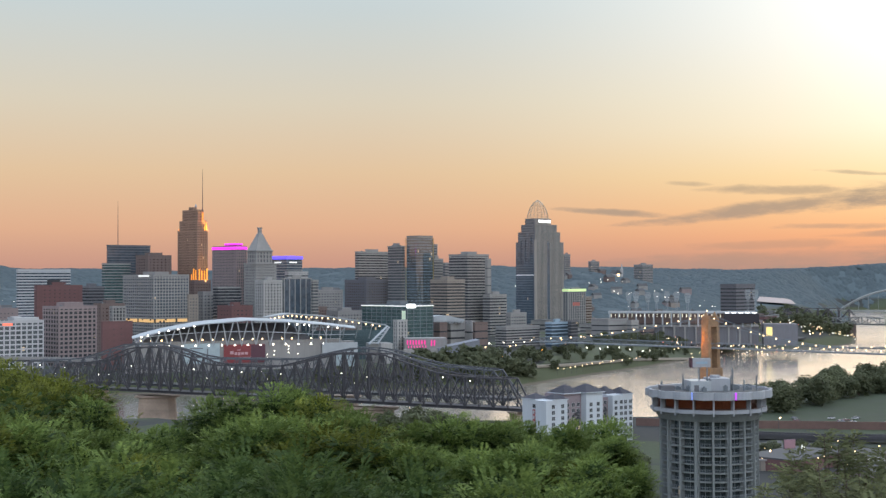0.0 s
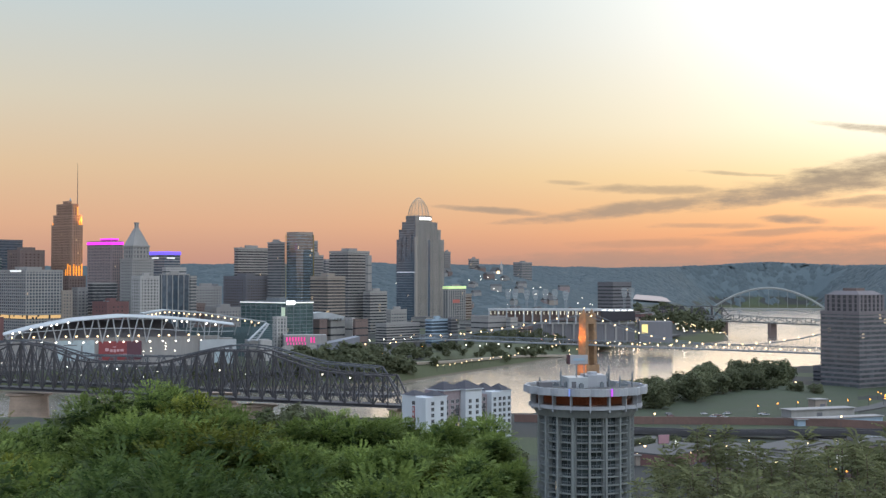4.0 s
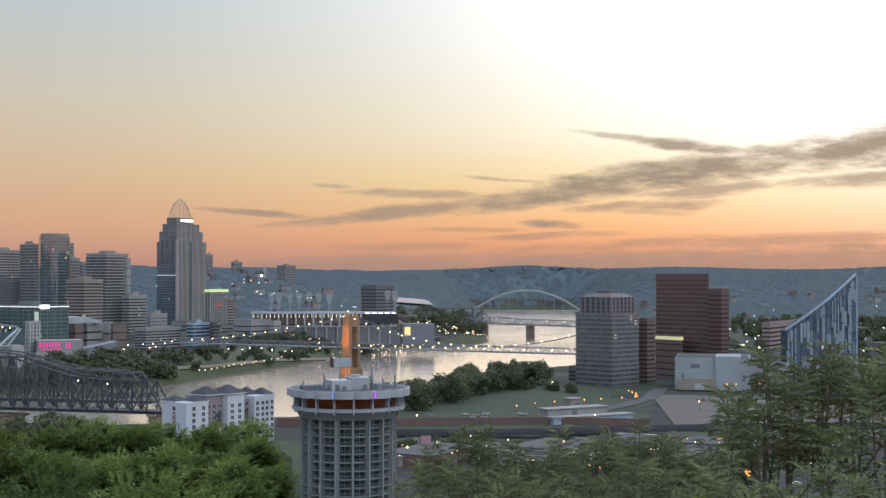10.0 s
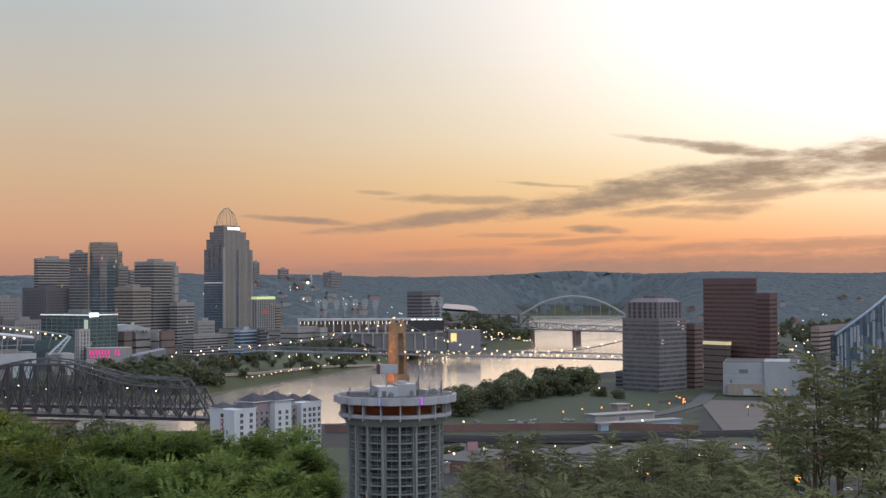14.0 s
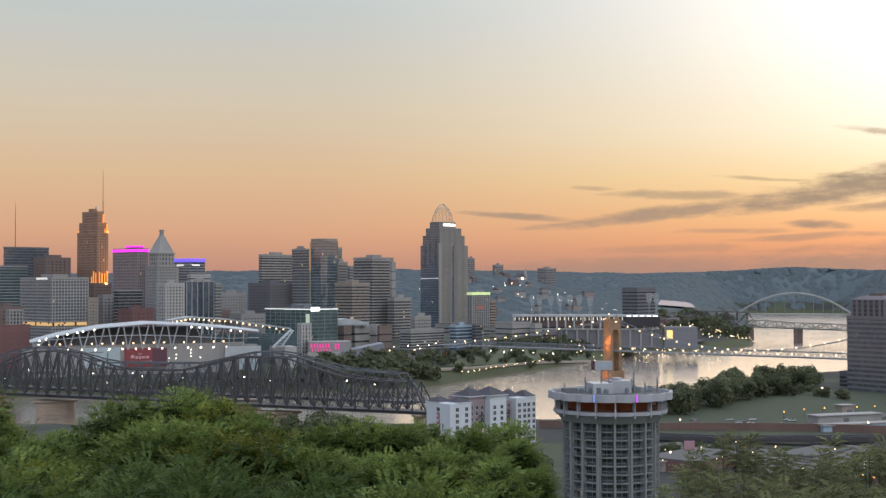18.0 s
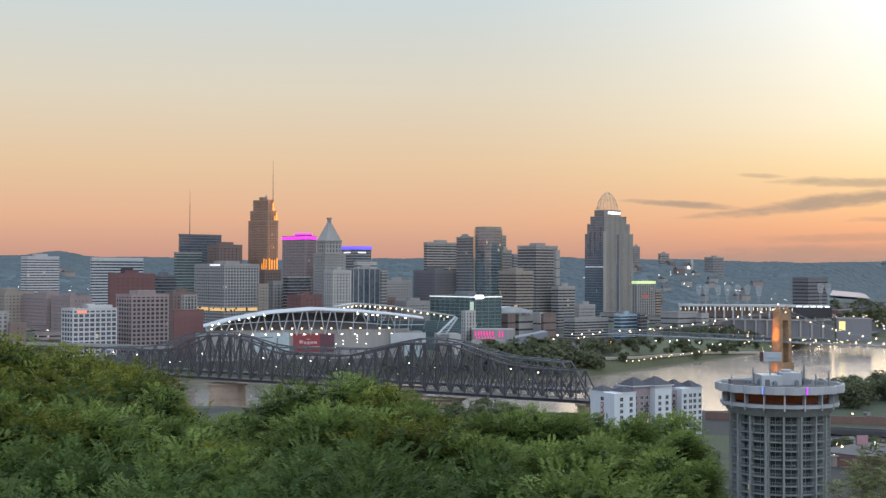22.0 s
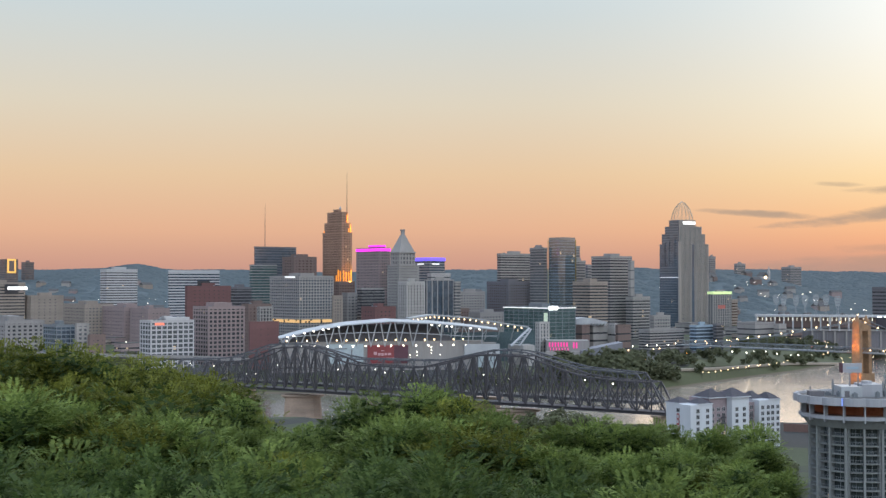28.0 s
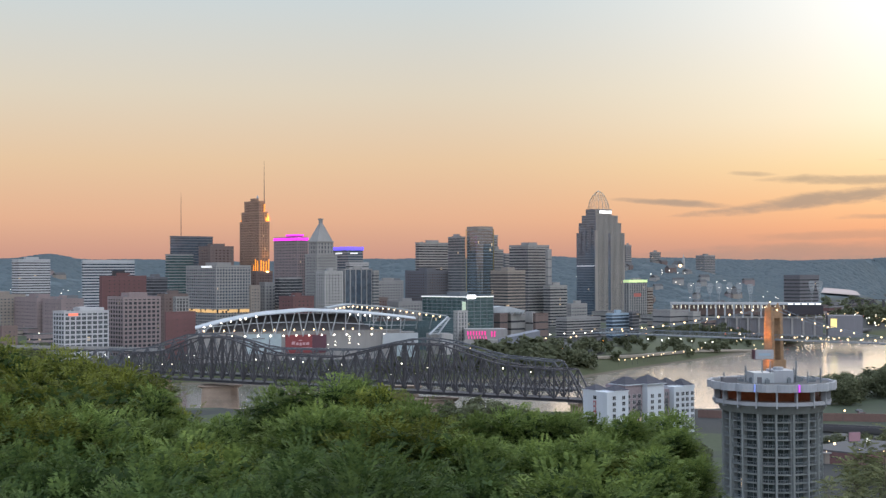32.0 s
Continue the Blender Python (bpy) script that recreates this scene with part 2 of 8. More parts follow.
def window_glass(name, colour, lit=0.003, cell=(3.0, 3.0, 3.6), rough=0.12, coat=0.0, lamp=(1.0, 0.72, 0.4), power=0.6, spread=0.6):
    """Glazing of a facade: blinds and rooms differ from pane to pane, and lamps burn behind some of them."""
    m = bpy.data.materials.new(name)
    m.use_nodes = True
    tree = m.node_tree
    bsdf = tree.nodes["Principled BSDF"]
    k = Nodes(tree)
    pos = k.node("ShaderNodeTexCoord").outputs["Object"]
    snap = k.vector("SNAP")
    k.link(pos, snap.inputs[0])
    snap.inputs[1].default_value = cell
    info = k.node("ShaderNodeObjectInfo").outputs["Location"]
    add = k.vector("ADD")
    k.link(snap.outputs[0], add.inputs[0])
    k.link(info, add.inputs[1])
    white = k.node("ShaderNodeTexWhiteNoise")
    white.noise_dimensions = "3D"
    k.link(add.outputs[0], white.inputs["Vector"])
    chance = white.outputs["Value"]
    n = k.vector("SCALE")
    n.inputs[0].default_value = colour
    k.link(k.math("MULTIPLY_ADD", chance, spread, 1 - spread / 2), n.inputs["Scale"])
    k.link(n.outputs[0], bsdf.inputs["Base Color"])
    k.link(k.math("MULTIPLY_ADD", chance, 0.1, rough), bsdf.inputs["Roughness"])
    bsdf.inputs["Specular IOR Level"].default_value = 0.8
    bsdf.inputs["Metallic"].default_value = coat
    bsdf.inputs["Emission Color"].default_value = (*lamp, 1)
    k.link(k.math("MULTIPLY", k.math("GREATER_THAN", chance, 1 - lit), power), bsdf.inputs["Emission Strength"])
    return m


def glowing(name, colour, strength):
    m = bpy.data.materials.new(name)
    m.use_nodes = True
    bsdf = m.node_tree.nodes["Principled BSDF"]
    bsdf.inputs["Base Color"].default_value = (*(min(c, 0.8) for c in colour), 1)
    bsdf.inputs["Emission Color"].default_value = (*colour, 1)
    bsdf.inputs["Emission Strength"].default_value = strength
    return m


def leafy(name, colour, tip, spread=0.5):
    """Leaves: each clump has a tone of its own, and some light comes through."""
    m = bpy.data.materials.new(name)
    m.use_nodes = True
    tree = m.node_tree
    bsdf = tree.nodes["Principled BSDF"]
    k = Nodes(tree)
    geo = k.node("ShaderNodeNewGeometry")
    pos = k.node("ShaderNodeTexCoord").outputs["Object"]
    own = geo.outputs["Random Per Island"]
    broad = k.noise(pos, 0.55, 3.0)
    blend = k.math("MULTIPLY_ADD", own, 0.55, k.math("MULTIPLY_ADD", broad, 1.3, -0.45), clamp=True)
    colour_now = k.mix(blend, colour, tip)
    tone = k.math("MULTIPLY_ADD", k.node("ShaderNodeObjectInfo").outputs["Random"], spread, 1 - spread / 2)
    n = k.vector("SCALE")
    k.link(colour_now, n.inputs[0])
    k.link(tone, n.inputs["Scale"])
    k.link(n.outputs[0], bsdf.inputs["Base Color"])
    bsdf.inputs["Roughness"].default_value = 0.7
    bsdf.inputs["Specular IOR Level"].default_value = 0.12
    through_leaf = k.node("ShaderNodeBsdfTranslucent")
    k.link(n.outputs[0], through_leaf.inputs[0])
    both = k.node("ShaderNodeMixShader")
    both.inputs[0].default_value = 0.4
    k.link(bsdf.outputs[0], both.inputs[1])
    k.link(through_leaf.outputs[0], both.inputs[2])
    k.link(both.outputs[0], tree.nodes["Material Output"].inputs[0])
    return m


CONCRETE = surface("pale_concrete", (0.235, 0.23, 0.225), 0.8, grain=2.0, stain=0.15, streaky=True)
WHITE_STONE = surface("white_stone", (0.32, 0.315, 0.31), 0.75, grain=2.0, streaky=True)
WHITE_PAINT = surface("white_paint", (0.38, 0.385, 0.4), 0.6, grain=1.5, spread=0.1, stain=0.06, streaky=True)
GREY_STONE = surface("grey_stone", (0.22, 0.215, 0.215), 0.75, grain=2.0, streaky=True)
DARK_STONE = surface("dark_stone", (0.11, 0.11, 0.125), 0.7, grain=2.0, streaky=True)
TAN_STONE = surface("tan_stone", (0.23, 0.2, 0.175), 0.8, grain=2.0, streaky=True)
BROWN_BRICK = surface("brown_brick", (0.135, 0.1, 0.093), 0.85, grain=1.0, streaky=True)
RED_BRICK = surface("red_brick", (0.13, 0.066, 0.066), 0.85, grain=1.0)
MAROON = surface("maroon_cladding", (0.11, 0.064, 0.068), 0.5, grain=2.0, streaky=True)
BLUE_PANEL = surface("blue_grey_panel", (0.24, 0.32, 0.4), 0.45, grain=3.0, spread=0.15)
ROOFING = surface("roof_felt", (0.07, 0.07, 0.072), 0.9, grain=1.5)
STEEL_WHITE = surface("white_steel", (0.31, 0.335, 0.36), 0.45, grain=1.0, spread=0.1)
STEEL_DARK = surface("dark_bridge_steel", (0.048, 0.047, 0.055), 0.65, grain=0.8, spread=0.4, stain=0.25)
STEEL_BLUE = surface("grey_blue_bridge_steel", (0.13, 0.15, 0.17), 0.6, grain=0.8, spread=0.3)
PIER_STONE = surface("pier_stone", (0.26, 0.2, 0.16), 0.85, grain=1.2, stain=0.25, bump=0.5)
TOWER_STONE = surface("sandstone", (0.22, 0.135, 0.075), 0.85, grain=0.5, spread=0.6, stain=0.3)
ASPHALT = surface("asphalt", (0.06, 0.06, 0.062), 0.9, grain=1.0)
GLASS_DARK = window_glass("dark_window_glass", (0.05, 0.054, 0.062))
GLASS_BLUE = window_glass("blue_window_glass", (0.14, 0.19, 0.25), lit=0.002, rough=0.1, coat=0.65)
GLASS_TEAL = window_glass("teal_window_glass", (0.12, 0.2, 0.21), lit=0.003, rough=0.12, coat=0.6)
GLASS_GREY = window_glass("grey_window_glass", (0.09, 0.1, 0.11), lit=0.003)
GLASS_WARM = window_glass("bronze_window_glass", (0.07, 0.045, 0.04), lit=0.002)
LAMP_WHITE = glowing("white_lamp", (1.0, 0.88, 0.72), 5.0)
LAMP_WARM = glowing("warm_lamp", (1.0, 0.66, 0.34), 4.0)
LAMP_ORANGE = glowing("sodium_lamp", (1.0, 0.38, 0.06), 3.0)
LAMP_PINK = glowing("magenta_light_band", (1.0, 0.04, 0.75), 1.1)
LAMP_BLUE = glowing("blue_light_band", (0.12, 0.08, 1.0), 1.5)
LAMP_SIGN = glowing("lit_sign", (1.0, 0.98, 0.95), 2.2)
FLOOD_GLOW = glowing("orange_flood_glow", (1.0, 0.3, 0.03), 1.3)
BARK = surface("bark", (0.1, 0.075, 0.055), 0.9, grain=0.2, bump=0.6)
LEAF_NEAR = leafy("green_leaves", (0.042, 0.074, 0.02), (0.215, 0.278, 0.075))
# Darker copy of the green leaves: the front rows' shade is in its colour.
LEAF_SHADED = leafy("shaded_green_leaves", (0.02, 0.042, 0.014), (0.105, 0.15, 0.042))
LEAF_OLIVE = leafy("olive_leaves", (0.022, 0.036, 0.009), (0.23, 0.25, 0.045))
LEAF_FAR = leafy("bank_tree_leaves", (0.085, 0.1, 0.062), (0.14, 0.15, 0.085))
# Distance haze is painted into the pale blue-grey of these leaves.
LEAF_HILL_HAZE = leafy("hazy_far_wood_leaves", (0.1, 0.13, 0.145), (0.11, 0.142, 0.158), 0.05)


# ---- the land: one sheet out to the horizon, with the river valley, the hills and the slope below the overlook ----
RIVER = [(-900, 1010), (-560, 985), (-330, 930), (-210, 905), (-90, 878), (0, 880), (75, 886), (140, 906), (205, 965), (262, 1110), (315, 1220), (390, 1290), (470, 1330), (640, 1370),
         (710, 1480), (775, 1800), (890, 2200), (1080, 2700), (1300, 3300), (1510, 3900), (1560, 4300), (1280, 4250), (1110, 3700), (960, 3150), (760, 2500), (640, 2100), (561, 1990), (496, 1960),
         (422, 1900), (329, 1755), (242, 1580), (161, 1450), (78, 1303), (-60, 1240), (-220, 1215), (-420, 1235), (-900, 1280)]


def river_distance(px, py):
    """Distance from the river's edge, below zero in the water."""
    best = np.full(px.shape, 1e9)
    inside = np.zeros(px.shape, bool)
    n = len(RIVER)
    for i in range(n):
        (ax, ay), (bx, by) = RIVER[i], RIVER[(i + 1) % n]
        dx, dy = bx - ax, by - ay
        s = np.clip(((px - ax) * dx + (py - ay) * dy) / (dx * dx + dy * dy), 0, 1)
        best = np.minimum(best, np.hypot(px - ax - s * dx, py - ay - s * dy))
        cross = (ay > py) != (by > py)
        inside ^= cross & (px < ax + (py - ay) * dx / (by - ay + 1e-9))
    return np.where(inside, -best, best)


def ease(v, lo, hi):
    s = np.clip((v - lo) / (hi - lo), 0, 1)
    return s * s * (3 - 2 * s)


def waves(px, py):
    return (np.sin(px * 0.0061 + 1.3) * np.cos(py * 0.0047) + 0.6 * np.sin(px * 0.013 - py * 0.009 + 2.0) + 0.35 * np.sin(px * 0.029 + py * 0.021))


def land(px, py):
    """Height of the ground."""
    px, py = np.asarray(px, float), np.asarray(py, float)
    d = np.hypot(px, py)
    az = np.degrees(np.arctan2(px, py))
    edge = river_distance(px, py)
    z = 17 + 9 * ease(d, 1450, 1900) + 1.2 * waves(px, py) * ease(d, 2200, 2800)
    # the levee's green slope
    z = z + 4.5 * np.exp(-((d - 1000) / 120) ** 2) * ease(az, 9, 12) * ease(-az, -22, -19)
    # far hills, higher to the left behind the centre and to the right
    far = ease(d, 2900, 4300)
    valley = 1 - 0.75 * np.exp(-((az - 18.5) / 3.2) ** 2) * ease(-d, -4450, -4000)
    z = z + far * valley * (108 + 6 * waves(px * 0.6, py * 0.6))
    z = z + 84 * np.exp(-((az - 6.5) / 4.4) ** 2 - ((d - 2950) / 380) ** 2)
    z = z + 52 * np.exp(-((az - 1.6) / 3.0) ** 2 - ((d - 3000) / 380) ** 2)
    z = z + 86 * np.exp(-((az + 3.5) / 5.0) ** 2 - ((d - 3150) / 420) ** 2)
    z = z + (78 + 6 * np.sin(az * 0.9) + 4 * np.sin(az * 2.3 + 1.0)) * np.exp(-((az + 19.0) / 9.0) ** 2 - ((d - 3300) / 500) ** 2)
    z = z + 30 * np.exp(-((az - 30.0) / 7.0) ** 2 - ((d - 3300) / 500) ** 2)
    z = z + 7 * np.exp(-((az - 18.5) / 3.6) ** 2) * ease(d, 4300, 4650)
    # banks and bed
    z = np.where(edge < 0, np.maximum(edge * 0.2, -5) - 0.3, np.minimum(z, 0.4 + np.maximum(edge, 0) * (0.32 + 0.5 * ease(d, 3600, 4300))))
    # the wooded slope below the overlook
    front = np.cos(np.radians(np.clip(az - 4, -180, 180)))
    slope = np.interp(d, [0, 4, 12, 30, 45, 60, 80, 100, 160, 230, 300, 380], [101.3, 101.2, 99.3, 94.0, 91.0, 87.5, 82.0, 75.0, 58, 41, 26, 17])
    back = 101.3 + 4 * ease(d, 5, 200)
    hill = np.where(front > 0.35, slope, np.where(front < -0.1, back, slope + (back - slope) * (0.35 - front) / 0.45))
    near = np.where(front > 0.35, 1 - ease(d, 300, 400), np.where(front < 0.1, 1.0, 1 - ease(d, 300, 400) * (front - 0.1) / 0.25))
    return hill * near + z * (1 - near)


def ground_at(px, py):
    return float(land(np.array([px]), np.array([py]))[0])


def make_ground():
    az = np.concatenate([np.arange(-180, -34, 4.0), np.arange(-34, 42, 0.45), np.arange(42, 180, 4.0)])
    rings = np.concatenate([[1.5], np.geomspace(4, 700, 60), np.linspace(712, 2150, 105), np.geomspace(2180, 4930, 60)])
    a, r = np.meshgrid(np.radians(az), rings)
    x, y = r * np.sin(a), r * np.cos(a)
    z = land(x, y)
    s = Shape()
    s.v = [tuple(p) for p in np.stack([x, y, z], -1).reshape(-1, 3).tolist()]
    n, m = len(az), len(rings)
    s.f = [(j * n + (i + 1) % n, j * n + i, (j + 1) * n + i, (j + 1) * n + (i + 1) % n) for j in range(m - 1) for i in range(n)]
    s.f.append(tuple(range(n)))
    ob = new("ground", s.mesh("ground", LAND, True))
    tagged(ob, "river valley with grassy banks, town ground and haze-tinted wooded hills", "ground", kind="structure")


def land_material():
    m = bpy.data.materials.new("land")
    m.use_nodes = True
    tree = m.node_tree
    bsdf = tree.nodes["Principled BSDF"]
    k = Nodes(tree)
    pos = k.node("ShaderNodeTexCoord").outputs["Object"]
    fine = k.noise(pos, 0.4, 6.0, 0.65)
    plots = k.node("ShaderNodeTexVoronoi")
    k.link(pos, plots.inputs["Vector"])
    plots.inputs["Scale"].default_value = 0.022
    broad = k.noise(pos, 0.012, 4.0)
    green = k.mix(fine, (0.035, 0.045, 0.028), (0.07, 0.085, 0.05))
    town = k.mix(fine, (0.024, 0.027, 0.028), (0.052, 0.052, 0.05))
    plot = k.node("ShaderNodeSeparateXYZ")
    k.link(plots.outputs["Color"], plot.inputs[0])
    both = k.mix(k.step(k.math("ADD", plot.outputs[0], k.math("SUBTRACT", broad, 0.5)), 0.35, 0.6), green, town)
    sep = k.node("ShaderNodeSeparateXYZ")
    k.link(pos, sep.inputs[0])
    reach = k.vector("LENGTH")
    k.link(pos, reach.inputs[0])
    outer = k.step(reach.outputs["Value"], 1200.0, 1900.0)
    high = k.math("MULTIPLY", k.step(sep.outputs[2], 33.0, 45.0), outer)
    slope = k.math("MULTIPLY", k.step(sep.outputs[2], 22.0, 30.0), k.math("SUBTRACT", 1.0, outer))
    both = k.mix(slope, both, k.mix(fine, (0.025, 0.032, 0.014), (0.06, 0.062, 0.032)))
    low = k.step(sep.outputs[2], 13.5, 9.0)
    # high far ground: blue-grey with the haze put into the colour, like the woods
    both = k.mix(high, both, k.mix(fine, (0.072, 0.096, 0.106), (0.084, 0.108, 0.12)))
    both = k.mix(low, both, k.mix(fine, (0.03, 0.04, 0.018), (0.075, 0.08, 0.042)))
    both = k.mix(k.step(sep.outputs[2], 2.0, 0.8), both, (0.1, 0.085, 0.065))
    k.link(both, bsdf.inputs["Base Color"])
    bsdf.inputs["Roughness"].default_value = 0.95
    bsdf.inputs["Specular IOR Level"].default_value = 0.2
    return m


def water_material():
    m = bpy.data.materials.new("river_water")
    m.use_nodes = True
    tree = m.node_tree
    bsdf = tree.nodes["Principled BSDF"]
    k = Nodes(tree)
    pos = k.node("ShaderNodeTexCoord").outputs["Object"]
    ripples = k.noise(pos, 0.35, 4.0, 0.6)
    swells = k.noise(pos, 0.012, 3.0)
    k.link(k.mix(swells, (0.54, 0.49, 0.45), (0.62, 0.57, 0.53)), bsdf.inputs["Base Color"])
    k.link(k.math("MULTIPLY_ADD", swells, 0.1, 0.13), bsdf.inputs["Roughness"])
    bsdf.inputs["IOR"].default_value = 1.33
    bsdf.inputs["Metallic"].default_value = 0.85
    bsdf.inputs["Specular IOR Level"].default_value = 1.0
    b = k.node("ShaderNodeBump")
    b.inputs["Strength"].default_value, b.inputs["Distance"].default_value = 0.1, 0.1
    k.link(ripples, b.inputs["Height"])
    k.link(b.outputs[0], bsdf.inputs["Normal"])
    return m


LAND, WATER = land_material(), water_material()
# Matte sheet: the sky's pale reflection is put into its colour.
FAR_WATER_SKY = surface("far_water_sky_colour", (0.36, 0.3, 0.28), 0.7, grain=20.0, spread=0.1, spec=0.1)
make_ground()
water = Shape()
water.v = [(-1000, 820, 0), (150, 820, 0), (900, 1400, 0), (1500, 3300, 0), (1700, 4420, 0), (1000, 4420, 0), (500, 2300, 0), (-1000, 1340, 0)]
water.f = [tuple(range(8))]
tagged(new("water", water.mesh("water", WATER)), "calm river reflecting the pale evening sky", "river", kind="structure")


# ---- downtown and the towers across the river ----
def ring_mesh(name, b, a, z0, z1, out, inn, material):
    """A flat frame round a b by a block: a floor band or a parapet."""
    s = Shape()
    s.box(-out, b + out, -out, inn, z0, z1).box(-out, b + out, a - inn, a + out, z0, z1)
    s.box(-out, inn, inn, a - inn, z0, z1).box(b - inn, b + out, inn, a - inn, z0, z1)
    return s.mesh(name, material)


def facade(ob, b, a, z0, z1, wall, glass, floor=3.9, band=0.45, bay=0.0, pier=0.35, proud=0.35, at=(0, 0), name="body"):
    """Glazed body with a band at each floor and piers between the windows, over a b by a plan."""
    x0, y0 = at
    part(name, Shape().box(x0, x0 + b, y0, y0 + a, z0, z1), glass, ob, "window glass")
    n = max(1, round((z1 - z0) / floor))
    h = (z1 - z0) / n
    if band:
        me = ring_mesh("floor_band", b, a, 0, h * band, proud, 0.2, wall)
        for i in range(n):
            part("floor_band", me, None, ob, at=(x0, y0, z0 + i * h))
        cap = min(band, 1 - band) * h * 0.9
        if cap > 0.15:
            part("head_band", ring_mesh("head_band", b, a, 0, cap, proud, 0.2, wall), None, ob, at=(x0, y0, z1 - cap))
    if bay:
        nb, na = max(1, round(b / bay)), max(1, round(a / bay))
        wb, wa = b / nb * pier, a / na * pier
        front = Shape().box(-wb / 2, wb / 2, -proud * 0.8, 0.2, 0, z1 - z0).mesh("pier", wall)
        side = Shape().box(-proud * 0.8, 0.2, -wa / 2, wa / 2, 0, z1 - z0).mesh("pier", wall)
        rear = Shape()
        for i in range(nb + 1):
            x = min(max(i * b / nb, wb / 2 - proud * 0.7), b - wb / 2 + proud * 0.7)
            part("pier", front, None, ob, at=(x0 + x, y0, z0))
            rear.box(x0 + x - wb / 2, x0 + x + wb / 2, y0 + a - 0.2, y0 + a + proud * 0.8, z0, z1)
        for i in range(na + 1):
            y = min(max(i * a / na, wa / 2 - proud * 0.7), a - wa / 2 + proud * 0.7)
            part("pier", side, None, ob, at=(x0, y0 + y, z0))
            rear.box(x0 + b - 0.2, x0 + b + proud * 0.8, y0 + y - wa / 2, y0 + y + wa / 2, z0, z1)
        part("rear_piers", rear, wall, ob)


def roof(ob, b, a, z, wall, at=(0, 0), house=0.4, tall=5.0):
    """Flat roof with a parapet, a plant room and its vents."""
    x0, y0 = at
    part("roof", Shape().box(x0, x0 + b, y0, y0 + a, z, z + 0.4), ROOFING, ob)
    part("parapet", ring_mesh("parapet", b, a, 0, 1.3, 0.4, 0.3, wall), None, ob, at=(x0, y0, z))
    if house:
        part("plant_room", Shape().box(x0 + b * (0.5 - house / 2), x0 + b * (0.5 + house / 2), y0 + a * (0.5 - house / 2), y0 + a * (0.5 + house / 2), z + 0.4, z + tall), wall, ob)
        vent = Shape().box(-1.1, 1.1, -1.1, 1.1, 0, 1.6).lathe([(0.6, 1.6), (0.6, 2.0)], 8).mesh("roof_vent", STEEL_BLUE)
        for i in range(3):
            part("roof_vent", vent, None, ob, at=(x0 + b * (0.12 + 0.25 * i), y0 + a * (0.14 + 0.3 * ((i * 2) % 3)), z + 0.4))


def block(x, y, b, a, top, turn, name, label, wall, glass, floor=3.9, band=0.45, bay=0.0, pier=0.35, house=0.4, tall=5.0, base=None, category="building", group="downtown buildings"):
    """A plain tower whose near corner stands at x, y; b along its right face, a along its left one."""
    z0 = base if base is not None else min(ground_at(x, y), ground_at(x, y + 20)) - 1.0
    ob = thing(name, label, category, pose(x, y, z0, rz=turn), group)
    facade(ob, b, a, 0, top - z0, wall, glass, floor, band, bay, pier)
    roof(ob, b, a, top - z0, wall, house=house, tall=tall)
    ob["size"] = (b, a, top - z0)
    return ob


# Magenta light on the dark tower's crown step, painted as its base colour.
CROWN_LIGHT_TINT = surface("magenta_light_tint", (0.3, 0.03, 0.2), 0.6)
BOARD_DARK_GREY = surface("dark_grey_board", (0.03, 0.03, 0.035), 0.5, grain=4.0)
SIGN_DULL_RED = surface("dull_red_sign", (0.4, 0.12, 0.1), 0.6, grain=4.0)
LAMP_DIM_WHITE = glowing("soft_white_light", (1.0, 0.97, 0.9), 0.6)
GLASS_STAIR = glowing("stair_light", (0.7, 0.8, 0.6), 0.12)
LAMP_FRAME = glowing("orange_frame_light", (1.0, 0.5, 0.12), 0.5)
LAMP_YELLOW_DIM = window_glass("lit_ground_floor_glass", (0.05, 0.05, 0.05), lit=0.85, cell=(2.6, 2.6, 2.2), lamp=(1.0, 0.62, 0.25), power=0.8)
PINK_STONE = surface("pink_grey_stone", (0.225, 0.18, 0.18), 0.8, grain=2.0, streaky=True)
BALCONY_STONE = surface("pale_balcony_stone", (0.15, 0.135, 0.145), 0.8, grain=1.5, streaky=True)
# far left: the quarter behind the railway bridge
block(-788.9, 2160.5, 54.6, 24.5, 122.7, 44.3, "office_building", "white office slab with dark ribbon windows", WHITE_PAINT, GLASS_DARK, 4.2, 0.6)
slope_office = block(-602.1, 1907.2, 81.5, 3.6, 118.6, 44.3, "office_building", "white and blue glass office building with ribbon windows", WHITE_PAINT, GLASS_BLUE, 4.0, 0.5, house=0.0)
block(-505.1, 1675.5, 62.1, 6.2, 96.5, 44.3, "brick_building", "dark red brick building beside the glass office", RED_BRICK, GLASS_DARK, 4.5, 0.8, 7.0, 0.75, house=0.3)
sign_block = block(-780.2, 1732.4, 34.1, 133.1, 100.8, 44.3, "office_building", "pale office block with dark floor strips and a roof sign", TAN_STONE, GLASS_DARK, 4.2, 0.62)
block(-743.7, 1748.4, 45.3, 20.3, 83.3, 44.3, "office_building", "pale blank-walled office block", TAN_STONE, GLASS_GREY, 4.2, 0.75, 8.0, 0.7)
white_frame = block(-423.2, 1281.9, 46.7, 23.7, 63.8, 44.3, "white_office_building", "white concrete frame building with square windows", WHITE_PAINT, GLASS_GREY, 4.6, 0.32, 5.6, 0.22, house=0.2)
block(-383.9, 1346.3, 42.2, 33.0, 76.4, 44.3, "tan_office_building", "tan stone block with a grid of square windows", PINK_STONE, GLASS_DARK, 4.2, 0.4, 5.2, 0.34, house=0.5)
